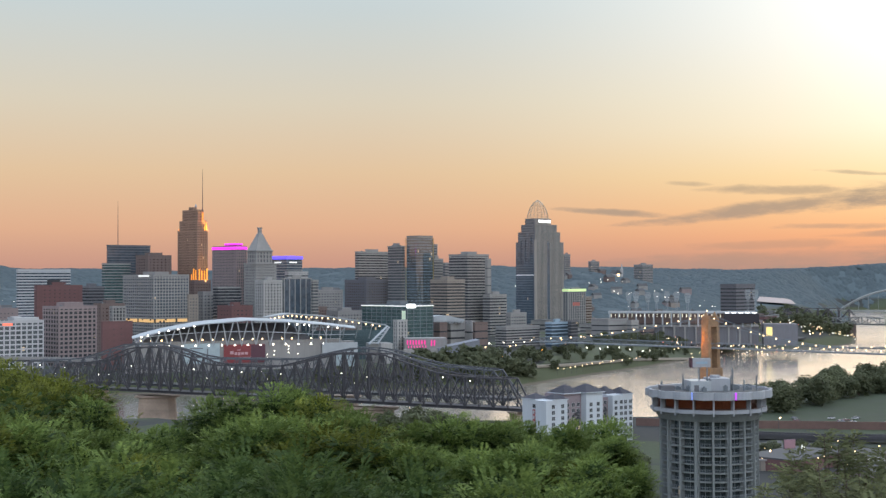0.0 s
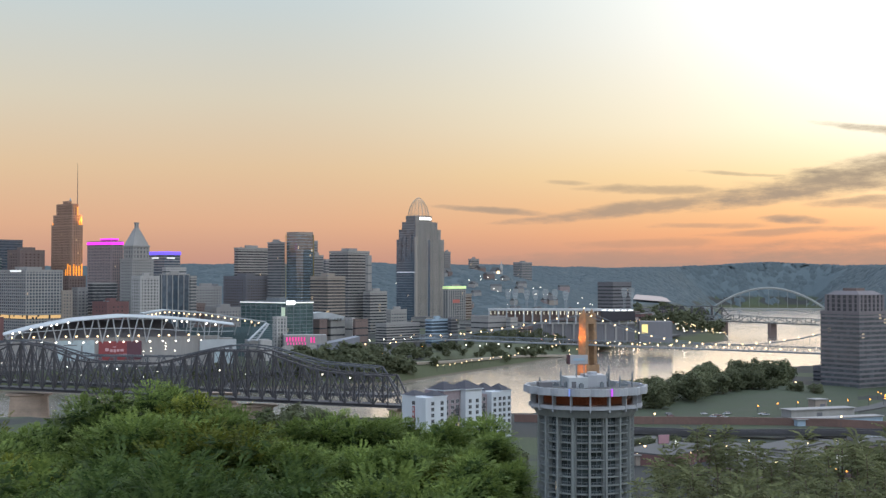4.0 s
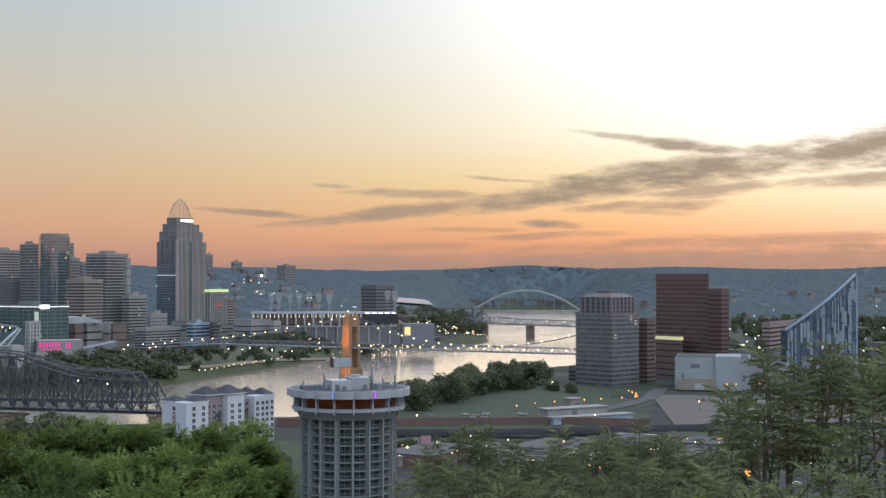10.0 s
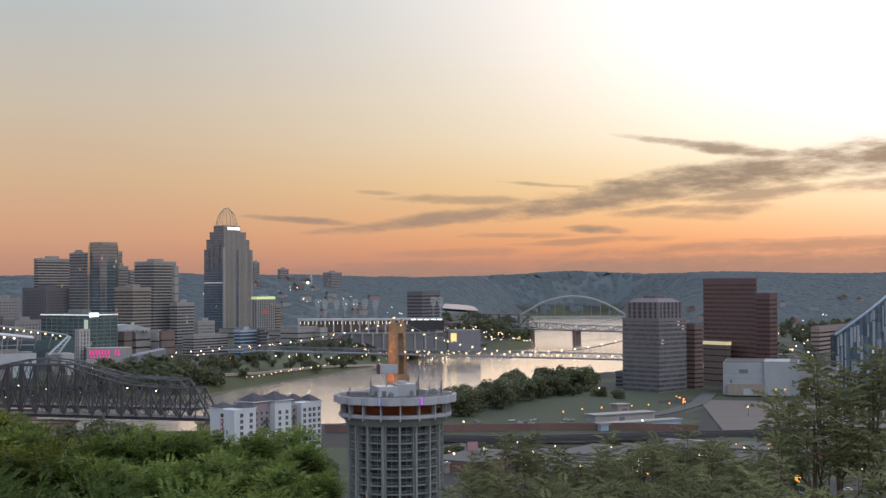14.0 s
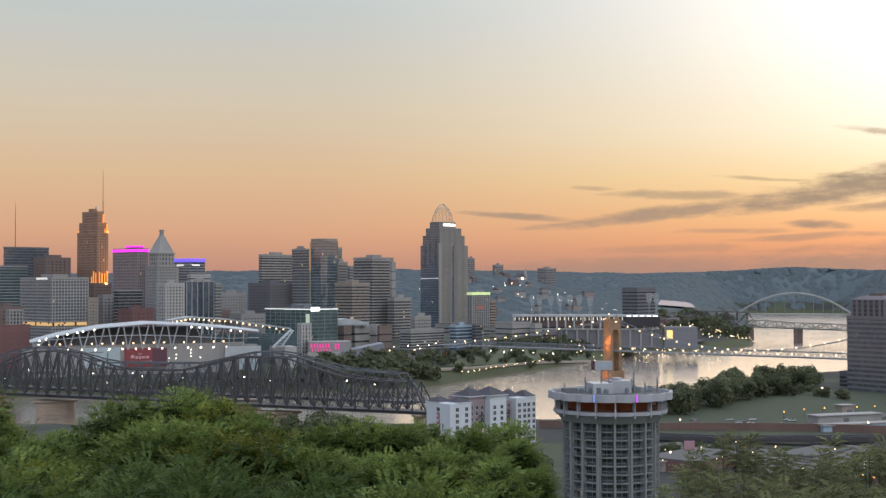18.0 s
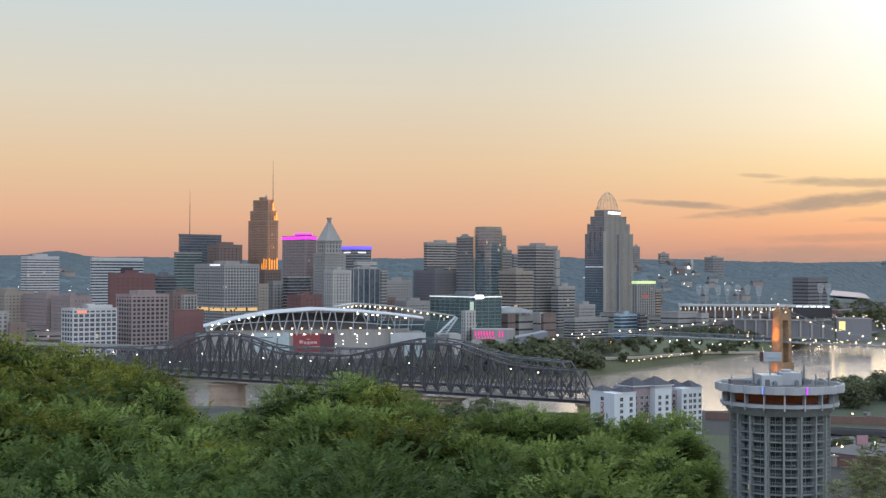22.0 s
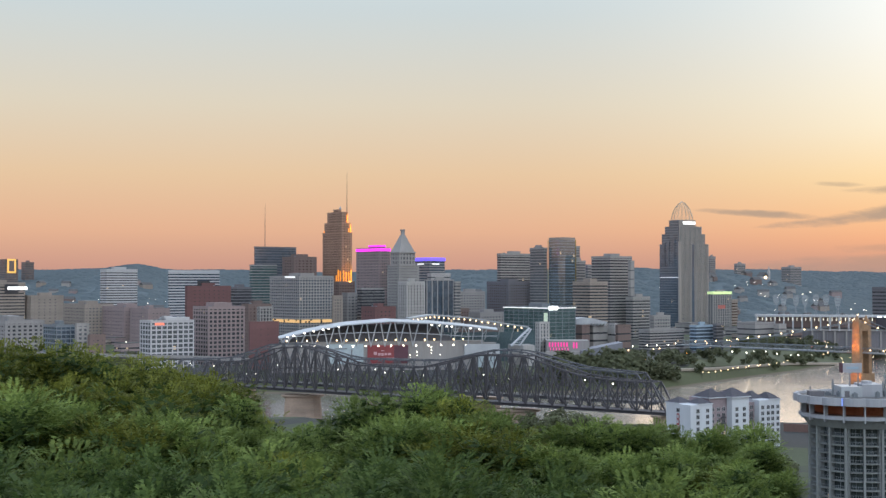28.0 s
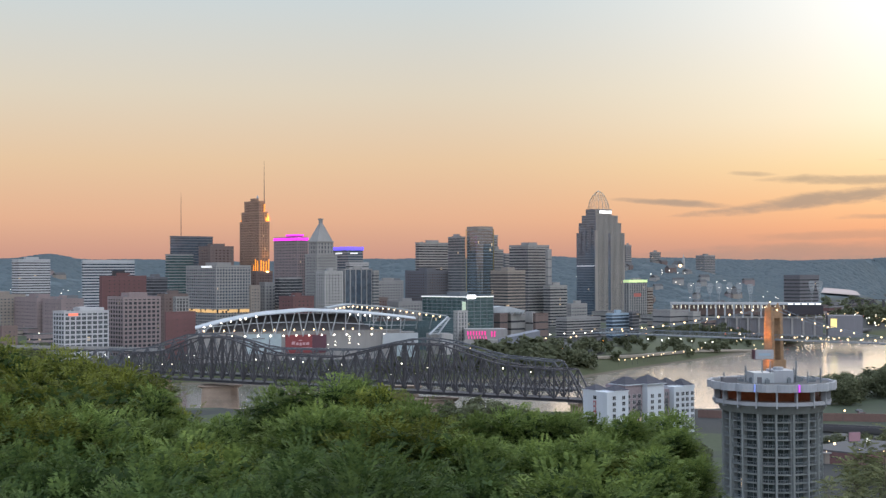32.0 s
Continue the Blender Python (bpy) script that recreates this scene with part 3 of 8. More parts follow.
block(-325.8, 1289.5, 32.1, 2.2, 62.7, 44.3, "brick_building", "blank dark red brick building", RED_BRICK, GLASS_DARK, 6.0, 0.9, 9.0, 0.85, house=0.0)
mast_tower = block(-483.0, 1940.8, 70.2, 3.3, 153.6, 44.3, "dark_tower", "dark grey glass tower with a tall mast on its roof", DARK_STONE, GLASS_BLUE, 4.0, 0.25, house=0.0)
block(-472.3, 1881.6, 40.2, 8.0, 126.3, 44.3, "glass_tower", "pale blue glass tower below the dark one", GREY_STONE, GLASS_TEAL, 4.0, 0.25, house=0.0)
block(-413.3, 1885.2, 38.2, 30.6, 137.5, 44.3, "brown_tower", "brown stone tower with a stepped roof", BROWN_BRICK, GLASS_WARM, 4.0, 0.6, 6.0, 0.6, house=0.5)
grid_hotel = block(-357.1, 1662.1, 50.9, 71.1, 109.3, 44.3, "hotel_block", "pale grid-fronted hotel block with small windows", CONCRETE, GLASS_BLUE, 3.8, 0.42, 4.4, 0.36)
block(-313.6, 1660.6, 13.6, 2.5, 84.5, 44.3, "annexe", "pale low annexe beside the hotel block", TAN_STONE, GLASS_GREY, 3.8, 0.55, 5.0, 0.5, house=0.0)
magenta_tower = block(-280.9, 1828.5, 17.2, 55.9, 148.6, 44.3, "dark_tower", "dark tower with a magenta light band at its crown", PINK_STONE, GLASS_GREY, 4.0, 0.4, 3.5, 0.45, house=0.0)
blue_tower = block(-230.6, 1986.7, 28.9, 40.4, 137.2, 44.3, "dark_tower", "dark ribbed tower with a blue light band at its crown", GREY_STONE, GLASS_BLUE, 4.0, 0.35, house=0.0)
block(-224.3, 1685.1, 28.7, 18.0, 102.2, 44.3, "white_building", "white stone block with small windows", WHITE_STONE, GLASS_DARK, 3.8, 0.5, 4.5, 0.5, house=0.25)
block(-201.9, 1708.1, 44.4, 3.6, 104.3, 44.3, "ribbed_tower", "dark glass block with pale upright ribs", CONCRETE, GLASS_BLUE, 4.0, 0.0, 9.0, 0.16, house=0.3)
block(-287.2, 1716.1, 35.9, 10.2, 93.4, 44.3, "dark_block", "dark glass block with a pale roof edge", GREY_STONE, GLASS_DARK, 4.0, 0.2, house=0.0)
block(-248.2, 1580.6, 29.9, 28.1, 72.1, 44.3, "brick_building", "low red brick building behind the stadium", RED_BRICK, GLASS_DARK, 4.5, 0.7, 6.0, 0.6, house=0.3)
block(-174.7, 1841.7, 48.6, 8.7, 88.1, 44.3, "low_block", "grey low block among the towers", GREY_STONE, GLASS_GREY, 3.8, 0.55, 5.0, 0.5)
block(-108.0, 1896.9, 42.8, 46.9, 102.0, 44.3, "brown_block", "grey-brown stone block among the towers", DARK_STONE, GLASS_WARM, 3.8, 0.6, 4.5, 0.55)
block(-131.5, 2095.9, 61.4, 8.1, 145.9, 44.3, "ribbon_tower", "grey tower with pale ribbon bands", CONCRETE, GLASS_DARK, 4.0, 0.45)
block(-58.4, 1889.1, 6.4, 28.3, 149.4, 44.3, "dark_tower", "dark grey slab joined to the round glass tower", GREY_STONE, GLASS_GREY, 4.0, 0.3)
block(-24.6, 1959.8, 22.7, 3.6, 153.5, 44.3, "pale_tower", "pale stepped tower behind the round glass one", CONCRETE, GLASS_GREY, 4.0, 0.4)
block(-13.0, 1930.0, 17.9, 11.6, 131.8, 44.3, "pale_tower", "lower step of the pale tower", CONCRETE, GLASS_GREY, 4.0, 0.4)
block(5.5, 1750.0, 31.9, 31.5, 102.0, 44.3, "banded_office", "tan office block with dark ribbon windows", TAN_STONE, GLASS_DARK, 4.0, 0.5)
block(33.5, 1849.7, 41.9, 36.0, 136.6, 44.3, "banded_tower", "grey tower with ribbon bands and a stepped side", CONCRETE, GLASS_DARK, 4.0, 0.45)
block(63.5, 1838.9, 33.2, 12.6, 81.3, 44.3, "low_block", "low banded pale annexe block", CONCRETE, GLASS_DARK, 4.0, 0.5)
teal_office = block(-40.2, 1499.5, 39.8, 76.6, 73.4, 44.3, "glass_office", "teal glass office with a bright roof edge", STEEL_BLUE, GLASS_TEAL, 4.2, 0.14, 9.0, 0.06, house=0.3)
green_block = block(184.5, 1991.5, 40.3, 9.6, 85.4, 44.3, "pale_block", "pale ribbed block with a green-lit roof", CONCRETE, GLASS_GREY, 3.8, 0.2, 5.0, 0.4)
block(498.9, 2296.4, 58.4, 30.9, 92.3, 44.3, "dark_arena", "dark boxy arena block", DARK_STONE, GLASS_DARK, 6.0, 0.6, house=0.0)
# across the water, on the near side
balcony_tower = block(411.1, 1005.4, 35.6, 36.8, 75.0, 30, "balcony_tower", "grey-brown tower with balcony bands and a narrower top", BALCONY_STONE, GLASS_GREY, 3.6, 0.42, house=0.0)
block(512.9, 1042.1, 1.4, 61.6, 106.9, 20, "maroon_tower", "maroon glass and stone office tower", MAROON, GLASS_WARM, 3.8, 0.5, house=0.0)
block(518.0, 1026.7, 10.9, 13.7, 94.3, 30, "maroon_tower", "lower wing of the maroon office tower", MAROON, GLASS_WARM, 3.8, 0.5, house=0.0)
# museums, offices and halls along the far bank
block(-4.3, 1560.0, 11.8, 11.2, 52.1, 44.3, "museum_wing", "brown stone museum wing between pale walls", BROWN_BRICK, GLASS_DARK, 9.0, 0.8, house=0.0)
block(8.7, 1575.0, 23.1, 6.5, 52.9, 44.3, "museum_wing", "pale stone museum wing with a curved roof", CONCRETE, GLASS_DARK, 9.0, 0.75, house=0.0)
block(33.8, 1589.6, 3.7, 11.1, 53.2, 44.3, "museum_wing", "pale stone museum end wall", WHITE_STONE, GLASS_DARK, 12.0, 0.85, house=0.0)
block(37.2, 1569.6, 20.5, 3.6, 51.9, 44.3, "museum_wing", "brown stone museum block between pale walls", BROWN_BRICK, GLASS_DARK, 9.0, 0.8, house=0.0)
block(75.6, 1618.2, 59.7, 17.4, 45.1, 44.3, "parking_deck", "grey parking deck below the towers", GREY_STONE, GLASS_DARK, 3.4, 0.5, house=0.0)
block(131.3, 1634.7, 30.7, 9.7, 49.4, 44.3, "glass_office", "low blue glass office on the bank", BLUE_PANEL, GLASS_BLUE, 4.0, 0.3, house=0.3)
block(156.0, 1642.6, 12.4, 5.2, 51.2, 44.3, "dark_block", "dark glass block beside the blue office", DARK_STONE, GLASS_DARK, 4.0, 0.3, house=0.0)
block(89.5, 1787.8, 30.5, 8.0, 57.5, 44.3, "low_block", "pale low block under the tall tower", CONCRETE, GLASS_GREY, 4.0, 0.5, 5.0, 0.4)
block(73.3, 1898.6, 22.8, 6.5, 74.3, 44.3, "tan_block", "small tan block with lamps before it", TAN_STONE, GLASS_GREY, 4.0, 0.6, 5.0, 0.5, house=0.0)
block(214.3, 1746.9, 38.0, 28.3, 49.7, 44.3, "grey_hall", "long grey hall beside the ballpark", GREY_STONE, GLASS_DARK, 6.0, 0.75, house=0.0)
block(244.7, 1753.0, 14.5, 7.5, 47.8, 44.3, "pale_block", "narrow pale block beside the ballpark", CONCRETE, GLASS_GREY, 5.0, 0.7, house=0.0)
block(154.7, 1733.1, 22.2, 13.2, 46.3, 44.3, "pale_block", "low pale block with upright ribs", CONCRETE, GLASS_BLUE, 4.0, 0.3, 6.0, 0.2, house=0.0)
block(216.7, 2038.5, 12.0, 3.3, 75.2, 44.3, "tan_block", "small tan block beside the green-lit one", TAN_STONE, GLASS_WARM, 4.0, 0.6, house=0.0)
block(3.1, 1990.0, 13.9, 4.7, 126.8, 44.3, "grey_tower", "narrow grey tower between the banded ones", GREY_STONE, GLASS_GREY, 4.0, 0.4, house=0.0)
block(60.8, 1844.0, 6.6, 4.2, 130.3, 44.3, "lift_shaft", "pale blank lift shaft of the banded tower", CONCRETE, GLASS_GREY, 12.0, 0.9, house=0.0)
block(-165.8, 1717.0, 8.4, 3.5, 102.1, 44.3, "pale_block", "thin pale end block of the ribbed tower", CONCRETE, GLASS_GREY, 4.0, 0.4, house=0.0)
block(-216.7, 1887.6, 34.7, 7.8, 114.0, 44.3, "pale_block", "pale block with a lit roof edge behind the ribbed tower", WHITE_STONE, GLASS_GREY, 4.0, 0.5, house=0.0)
block(-310.3, 1742.6, 22.5, 11.9, 87.4, 44.3, "stone_block", "grey stone block below the stepped tower", GREY_STONE, GLASS_GREY, 4.0, 0.5, 5.0, 0.45, house=0.0)
block(-352.1, 1907.8, 27.5, 41.4, 102.1, 44.3, "brick_podium_block", "wide brown brick base of the stepped tower", BROWN_BRICK, GLASS_WARM, 4.0, 0.5, 4.5, 0.5, house=0.0)
block(-185.0, 1790.5, 39.0, 24.6, 65.9, 44.3, "brown_block", "low brown block behind the stadium", BROWN_BRICK, GLASS_WARM, 4.0, 0.55, 5.0, 0.5)
block(-138.4, 1774.6, 41.4, 23.5, 61.1, 44.3, "stone_block", "low grey stone block behind the stadium", GREY_STONE, GLASS_GREY, 4.0, 0.5, 5.0, 0.5)
block(-48.2, 1419.2, 13.7, 6.2, 59.5, 44.3, "pale_block", "pale ribbed block beside the stadium's open end", WHITE_STONE, GLASS_GREY, 4.0, 0.3, 4.0, 0.45, house=0.0)
# the quarter on the far left
block(-495.3, 1223.5, 18.4, 31.6, 61.0, 44.3, "glass_office", "blue glass office with a pale stair tower", STEEL_BLUE, GLASS_BLUE, 4.0, 0.25, 5.0, 0.12, house=0.3)
block(-474.5, 1221.0, 11.7, 3.9, 62.8, 44.3, "pale_block", "pale concrete end of the glass office", CONCRETE, GLASS_GREY, 4.0, 0.45, 6.0, 0.4, house=0.0)
block(-569.8, 1278.8, 39.2, 80.2, 63.4, 44.3, "low_block", "long grey low block with dark windows", GREY_STONE, GLASS_DARK, 4.0, 0.5, 6.0, 0.45)
block(-459.5, 1216.1, 14.6, 5.1, 52.4, 44.3, "brick_building", "small dark brick building by the viaduct", BROWN_BRICK, GLASS_DARK, 4.0, 0.7, 5.0, 0.6, house=0.0)
block(-643.0, 1681.2, 38.9, 69.6, 73.1, 44.3, "stone_block", "low pale stone block of the old quarter", TAN_STONE, GLASS_GREY, 4.2, 0.6, 5.0, 0.55)
block(-579.8, 1651.2, 38.9, 67.9, 70.2, 44.3, "stone_block", "wide pink stone block of the old quarter", PINK_STONE, GLASS_GREY, 4.2, 0.65, 5.0, 0.6)
block(-536.3, 1613.2, 29.0, 51.0, 68.9, 44.3, "brick_building", "mauve brick block of the old quarter", PINK_STONE, GLASS_GREY, 4.2, 0.7, 5.0, 0.65, house=0.2)
block(-470.2, 1789.3, 22.0, 28.0, 94.5, 44.3, "dark_block", "dark block between the brick house and the towers", DARK_STONE, GLASS_DARK, 4.0, 0.4)
block(-393.9, 1550.8, 30.7, 15.9, 75.7, 44.3, "brown_block", "brown block behind the tan offices", BROWN_BRICK, GLASS_WARM, 4.0, 0.6, 5.0, 0.55)
block(-371.6, 1515.1, 16.5, 6.3, 73.1, 44.3, "pale_block", "narrow pale block with upright ribs", CONCRETE, GLASS_DARK, 4.0, 0.3, 4.0, 0.4, house=0.0)
# hilltop blocks
block(260.9, 2888.2, 18.1, 4.6, 155.0, 44.3, "hill_tower", "distant apartment tower on the hill", GREY_STONE, GLASS_GREY, 4.0, 0.4, house=0.3)
block(328.1, 2982.0, 27.6, 8.0, 141.0, 44.3, "hill_tower", "distant apartment block on the hill", GREY_STONE, GLASS_GREY, 4.0, 0.4, house=0.3)
block(483.3, 3264.4, 41.3, 26.0, 136.5, 44.3, "hill_tower", "distant low blocks on the hill", GREY_STONE, GLASS_GREY, 4.0, 0.4, house=0.3)
block(-1303.7, 3031.6, 20.4, 24.8, 148.1, 44.3, "hill_tower", "distant apartment block on a wooded hill", BROWN_BRICK, GLASS_GREY, 4.0, 0.4, house=0.3)
frame_block = block(-1305.6, 2921.6, 31.2, 64.3, 152.9, 44.3, "hill_tower", "distant block on the hill with an orange-lit frame", BROWN_BRICK, GLASS_GREY, 4.0, 0.4, house=0.0)
# near side neighbours
block(453.2, 1032.0, 10.9, 9.1, 69.7, 30, "brown_tower", "narrow brown stair tower beside the balcony tower", BROWN_BRICK, GLASS_WARM, 3.6, 0.6, house=0.0)
yellow_block = block(494.4, 1058.2, 3.3, 28.4, 53.4, 20, "brown_block", "brown block with a lit yellow roof edge", BROWN_BRICK, GLASS_WARM, 5.0, 0.8, house=0.0)
block(406.0, 1072.0, 13.7, 6.8, 29.0, 44.3, "low_block", "low dark block beside the balcony tower", DARK_STONE, GLASS_DARK, 3.6, 0.5, house=0.0)
block(769.3, 1402.9, 142.5, 9.4, 52.8, 44.3, "casino_hall", "low pink-roofed hall with lit signs", PINK_STONE, GLASS_WARM, 5.0, 0.6, house=0.0)


def roof_mast(ob, u, v, tall, wide=0.5):
    """A lattice-thin mast on the roof of a block."""
    z = ob["size"][2]
    part("mast", Shape().lathe([(wide, z), (wide * 0.8, z + tall * 0.4), (wide * 0.5, z + tall * 0.8), (0.08, z + tall)], 6, u, v), STEEL_DARK, ob, "thin steel roof mast")


def edge_light(ob, lamp, low, high, out=0.75, label="", name="light_band"):
    """A lit band round the head of a block, from low to high below its roof line."""
    b, a, z = ob["size"]
    part(name, ring_mesh(name, b, a, 0, high - low, out, 0.2, lamp), None, ob, label, at=(0, 0, z - high))


LAMP_GREEN = glowing("green_roof_light", (0.7, 1.0, 0.4), 0.35)
LAMP_YELLOW = glowing("yellow_roof_light", (1.0, 0.78, 0.42), 0.32)
LAMP_RED_SIGN = glowing("red_sign_light", (1.0, 0.2, 0.12), 0.7)
b, a, z = magenta_tower["size"]
edge_light(magenta_tower, LAMP_PINK, 0.0, 3.6, label="magenta light band")
part("crown_step", Shape().box(b * 0.2, b * 0.9, a * 0.15, a * 0.55, z + 1.0, z + 4.6), CROWN_LIGHT_TINT, magenta_tower)
part("light_band", Shape().box(b * 0.18, b * 0.92, a * 0.13, a * 0.57, z + 2.6, z + 4.9), LAMP_PINK, magenta_tower, "magenta light band")
b, a, z = blue_tower["size"]
edge_light(blue_tower, LAMP_BLUE, -1.4, 3.2, label="blue light band")
for u0, u1 in ((4, 18),):
    part("roof_sign", Shape().box(u0, u1, -1.2, -0.8, z - 9, z - 7), LAMP_DIM_WHITE, blue_tower, "lit white roof sign")
part("roof_sign", Shape().box(-1.2, -0.8, 12, 28, z - 9, z - 7), LAMP_DIM_WHITE, blue_tower, "lit white roof sign")
roof_mast(mast_tower, 18, 3, 66, 0.6)
part("side_glass", Shape().box(2, 40, -0.8, -0.45, z * 0.3, z * 0.36), GLASS_GREY, mast_tower)
edge_light(green_block, LAMP_GREEN, -3.0, 1.0, label="green-lit roof edge")
part("wall_sign", Shape().box(10, 26, -0.9, -0.5, green_block["size"][2] - 22, green_block["size"][2] - 17), SIGN_DULL_RED, green_block, "dull red wall sign")
edge_light(teal_office, LAMP_DIM_WHITE, -0.6, 0.5, label="lit white roof edge")
b, a, z = teal_office["size"]
part("roof_sign", Shape().box(-1.6, 11, -1.7, -1.0, z - 2, z + 2.4), LAMP_SIGN, teal_office, "bright white corner sign")
part("stair_glow", Shape().box(-0.9, -0.5, 2, 8, 6, z - 5), GLASS_STAIR, teal_office)
edge_light(yellow_block, LAMP_YELLOW, -1.0, 2.0, label="yellow-lit roof edge")
b, a, z = balcony_tower["size"]
facade(balcony_tower, b * 0.86, a * 0.88, z, z + 14, BALCONY_STONE, GLASS_DARK, 3.6, 0.14, 5.0, 0.4, at=(b * 0.1, a * 0.08), name="upper_body")
part("sloped_top", Shape().prism([(b * 0.12, a * 0.1), (b * 0.94, a * 0.1), (b * 0.94, a * 0.94), (b * 0.12, a * 0.94)], z + 14, z + 17, [(b * 0.2, a * 0.2), (b * 0.76, a * 0.2), (b * 0.76, a * 0.78), (b * 0.2, a * 0.78)]), BALCONY_STONE, balcony_tower)
part("plant_room", Shape().box(b * 0.32, b * 0.62, a * 0.32, a * 0.66, z + 17, z + 19), BROWN_BRICK, balcony_tower)
part("lit_frame", Shape().box(6, 26, -1.2, -0.4, frame_block["size"][2] - 30, frame_block["size"][2] + 2), LAMP_FRAME, frame_block, "orange-lit frame")
part("dark_panel", Shape().box(10, 22, -1.6, -1.0, frame_block["size"][2] - 26, frame_block["size"][2] - 2), BROWN_BRICK, frame_block)
b, a, z = sign_block["size"]
part("sign_panel", Shape().box(6, b * 0.72, -1.2, -0.5, z - 14, z - 1), BOARD_DARK_GREY, sign_block)
for i in range(6):
    part("sign_bar", Shape().box(10 + i * 4.6, 13.6 + i * 4.6, -1.6, -1.15, z - 8.5, z - 4.5), LAMP_SIGN, sign_block)
b, a, z = white_frame["size"]
part("roof_sign", Shape().box(4, 14, -0.9, -0.5, z - 3.4, z - 1.2), LAMP_RED_SIGN, white_frame, "small red lit sign")
part("penthouse", Shape().box(b * 0.4, b * 0.95, a * 0.2, a * 0.8, z, z + 4), WHITE_PAINT, white_frame)
b, a, z = slope_office["size"]
part("glass_slope", Shape().prism([(b * 0.2, -0.5), (b * 1.0, -0.5), (b * 1.0, 14), (b * 0.2, 14)], z - 2, z + 1, [(b * 0.62, 2), (b * 1.0, 2), (b * 1.0, 12), (b * 0.62, 12)]), BLUE_PANEL, slope_office)
# flat dark board in place of a recess, its shade put into the colour
part("dark_recess", Shape().box(b * 0.55, b * 0.8, -0.9, -0.4, z - 22, z - 14), BOARD_DARK_GREY, slope_office)
b, a, z = grid_hotel["size"]
part("lit_base", ring_mesh("lit_base", b, a, 0, 4, 0.6, 0.2, LAMP_YELLOW_DIM), None, grid_hotel, "warm-lit ground floors", at=(0, 0, 30))
part("roof_sign", Shape().box(-0.8, -0.3, 10, 34, z - 1.6, z + 0.6), LAMP_DIM_WHITE, grid_hotel, "pale lit roof edge")


# ---- landmarks of the skyline ----
GRID = 44.3  # turn of the street grid


def spot(ob_name, place, target, energy, colour, size=70):
    lamp = new(ob_name, bpy.data.lights.new(ob_name, "SPOT"))
    lamp.data.energy, lamp.data.color, lamp.data.spot_size, lamp.data.spot_blend = energy, colour, radians(size), 1.0
    lamp.data.shadow_soft_size = 1.0
    lamp.matrix_world = look(place, target)
    return lamp


def on_grid(x, y, u, v, z):
    """World place of a point u along the right face and v along the left face of a block on the street grid."""
    c, s = math.cos(radians(GRID)), math.sin(radians(GRID))
    return (x + u * c - v * s, y + u * s + v * c, z)


def stepped_tower():
    """The brick skyscraper with setbacks and orange floodlights."""
    x, y, z0 = -350.0, 1918.3, 22.0
    ob = thing("stepped_tower", "brown brick skyscraper with setbacks and orange floodlit crown", "skyscraper", pose(x, y, z0, rz=GRID), "downtown buildings")
    tiers = [(0, 0, 17.5, 50.0, 0, 151.5), (0.6, 0.6, 14.5, 45.5, 151.5, 165.5), (1.6, 1.6, 9.5, 38.5, 165.5, 181), (3.0, 14.0, 5.0, 12.0, 181, 185)]
    for i, (u, v, b, a, lo, hi) in enumerate(tiers):
        facade(ob, b, a, lo, hi, CAREW_BRICK, GLASS_WARM, 3.7, 0.32, 2.9, 0.5, 0.3, at=(u, v), name="tier")
        part("parapet", ring_mesh("parapet", b, a, 0, 1.2, 0.4, 0.4, CAREW_BRICK), None, ob, at=(u, v, hi))
        part("roof", Shape().box(u, u + b, v, v + a, hi, hi + 0.3), ROOFING, ob)
    mast = Shape().lathe([(0.6, 180), (0.45, 200), (0.3, 222), (0.14, 240), (0.05, 241)], 8, 10.0, 1.8)
    part("mast", mast, STEEL_DARK, ob, "slender steel roof mast")
    part("lantern", Shape().lathe([(1.6, 185), (1.6, 188), (0.2, 191)], 8, 8.0, 16.0), STEEL_WHITE, ob)
    # glowing strips stand in for orange floodlight that falls on the brick
    for u, v, lo, hi, wide in [(16.0, -0.7, 81.5, 98, 1.6), (11.6, -0.7, 81.5, 95, 1.6), (7.2, -0.7, 81.5, 95, 1.6), (3.0, -0.7, 81.5, 97, 1.6), (-0.7, 3.0, 81.5, 96, 1.8), (-0.7, 8.5, 81.5, 98, 1.8), (-0.7, 13.5, 81.5, 90, 1.6)]:
        flat = v < 0
        s = Shape().box(u - wide / 2 if flat else u, u + wide / 2 if flat else u + 0.3, v if flat else v - wide / 2, v + 0.3 if flat else v + wide / 2, lo, hi)
        part("floodlit_bay", s, FLOOD_GLOW, ob, "orange glow strip standing for floodlight on the brick")
    part("ledge", Shape().box(-1.6, 19.0, -1.6, 18, 79.5, 81), CAREW_BRICK, ob)
    for u, v, lo, hi in [(14.6, 0.3, 152, 164), (11.6, 0.3, 152, 158), (9.4, 1.3, 166.5, 178), (-0.2, 47.0, 152, 156)]:
        part("floodlit_bay", Shape().box(u, u + 1.1, v - 0.5, v + 0.3, lo, hi), FLOOD_GLOW, ob, "orange glow strip standing for floodlight on the brick")
    for u, v, z, w, h in [(10, -7, z0 + 79, 9, z0 + 112), (20, -4, z0 + 150, 15, z0 + 175), (-6, 8, z0 + 79, 0, z0 + 100)]:
        spot("floodlight", on_grid(x, y, u, v, z), on_grid(x, y, w, 6, h), 180000, (1.0, 0.4, 0.08), 95)


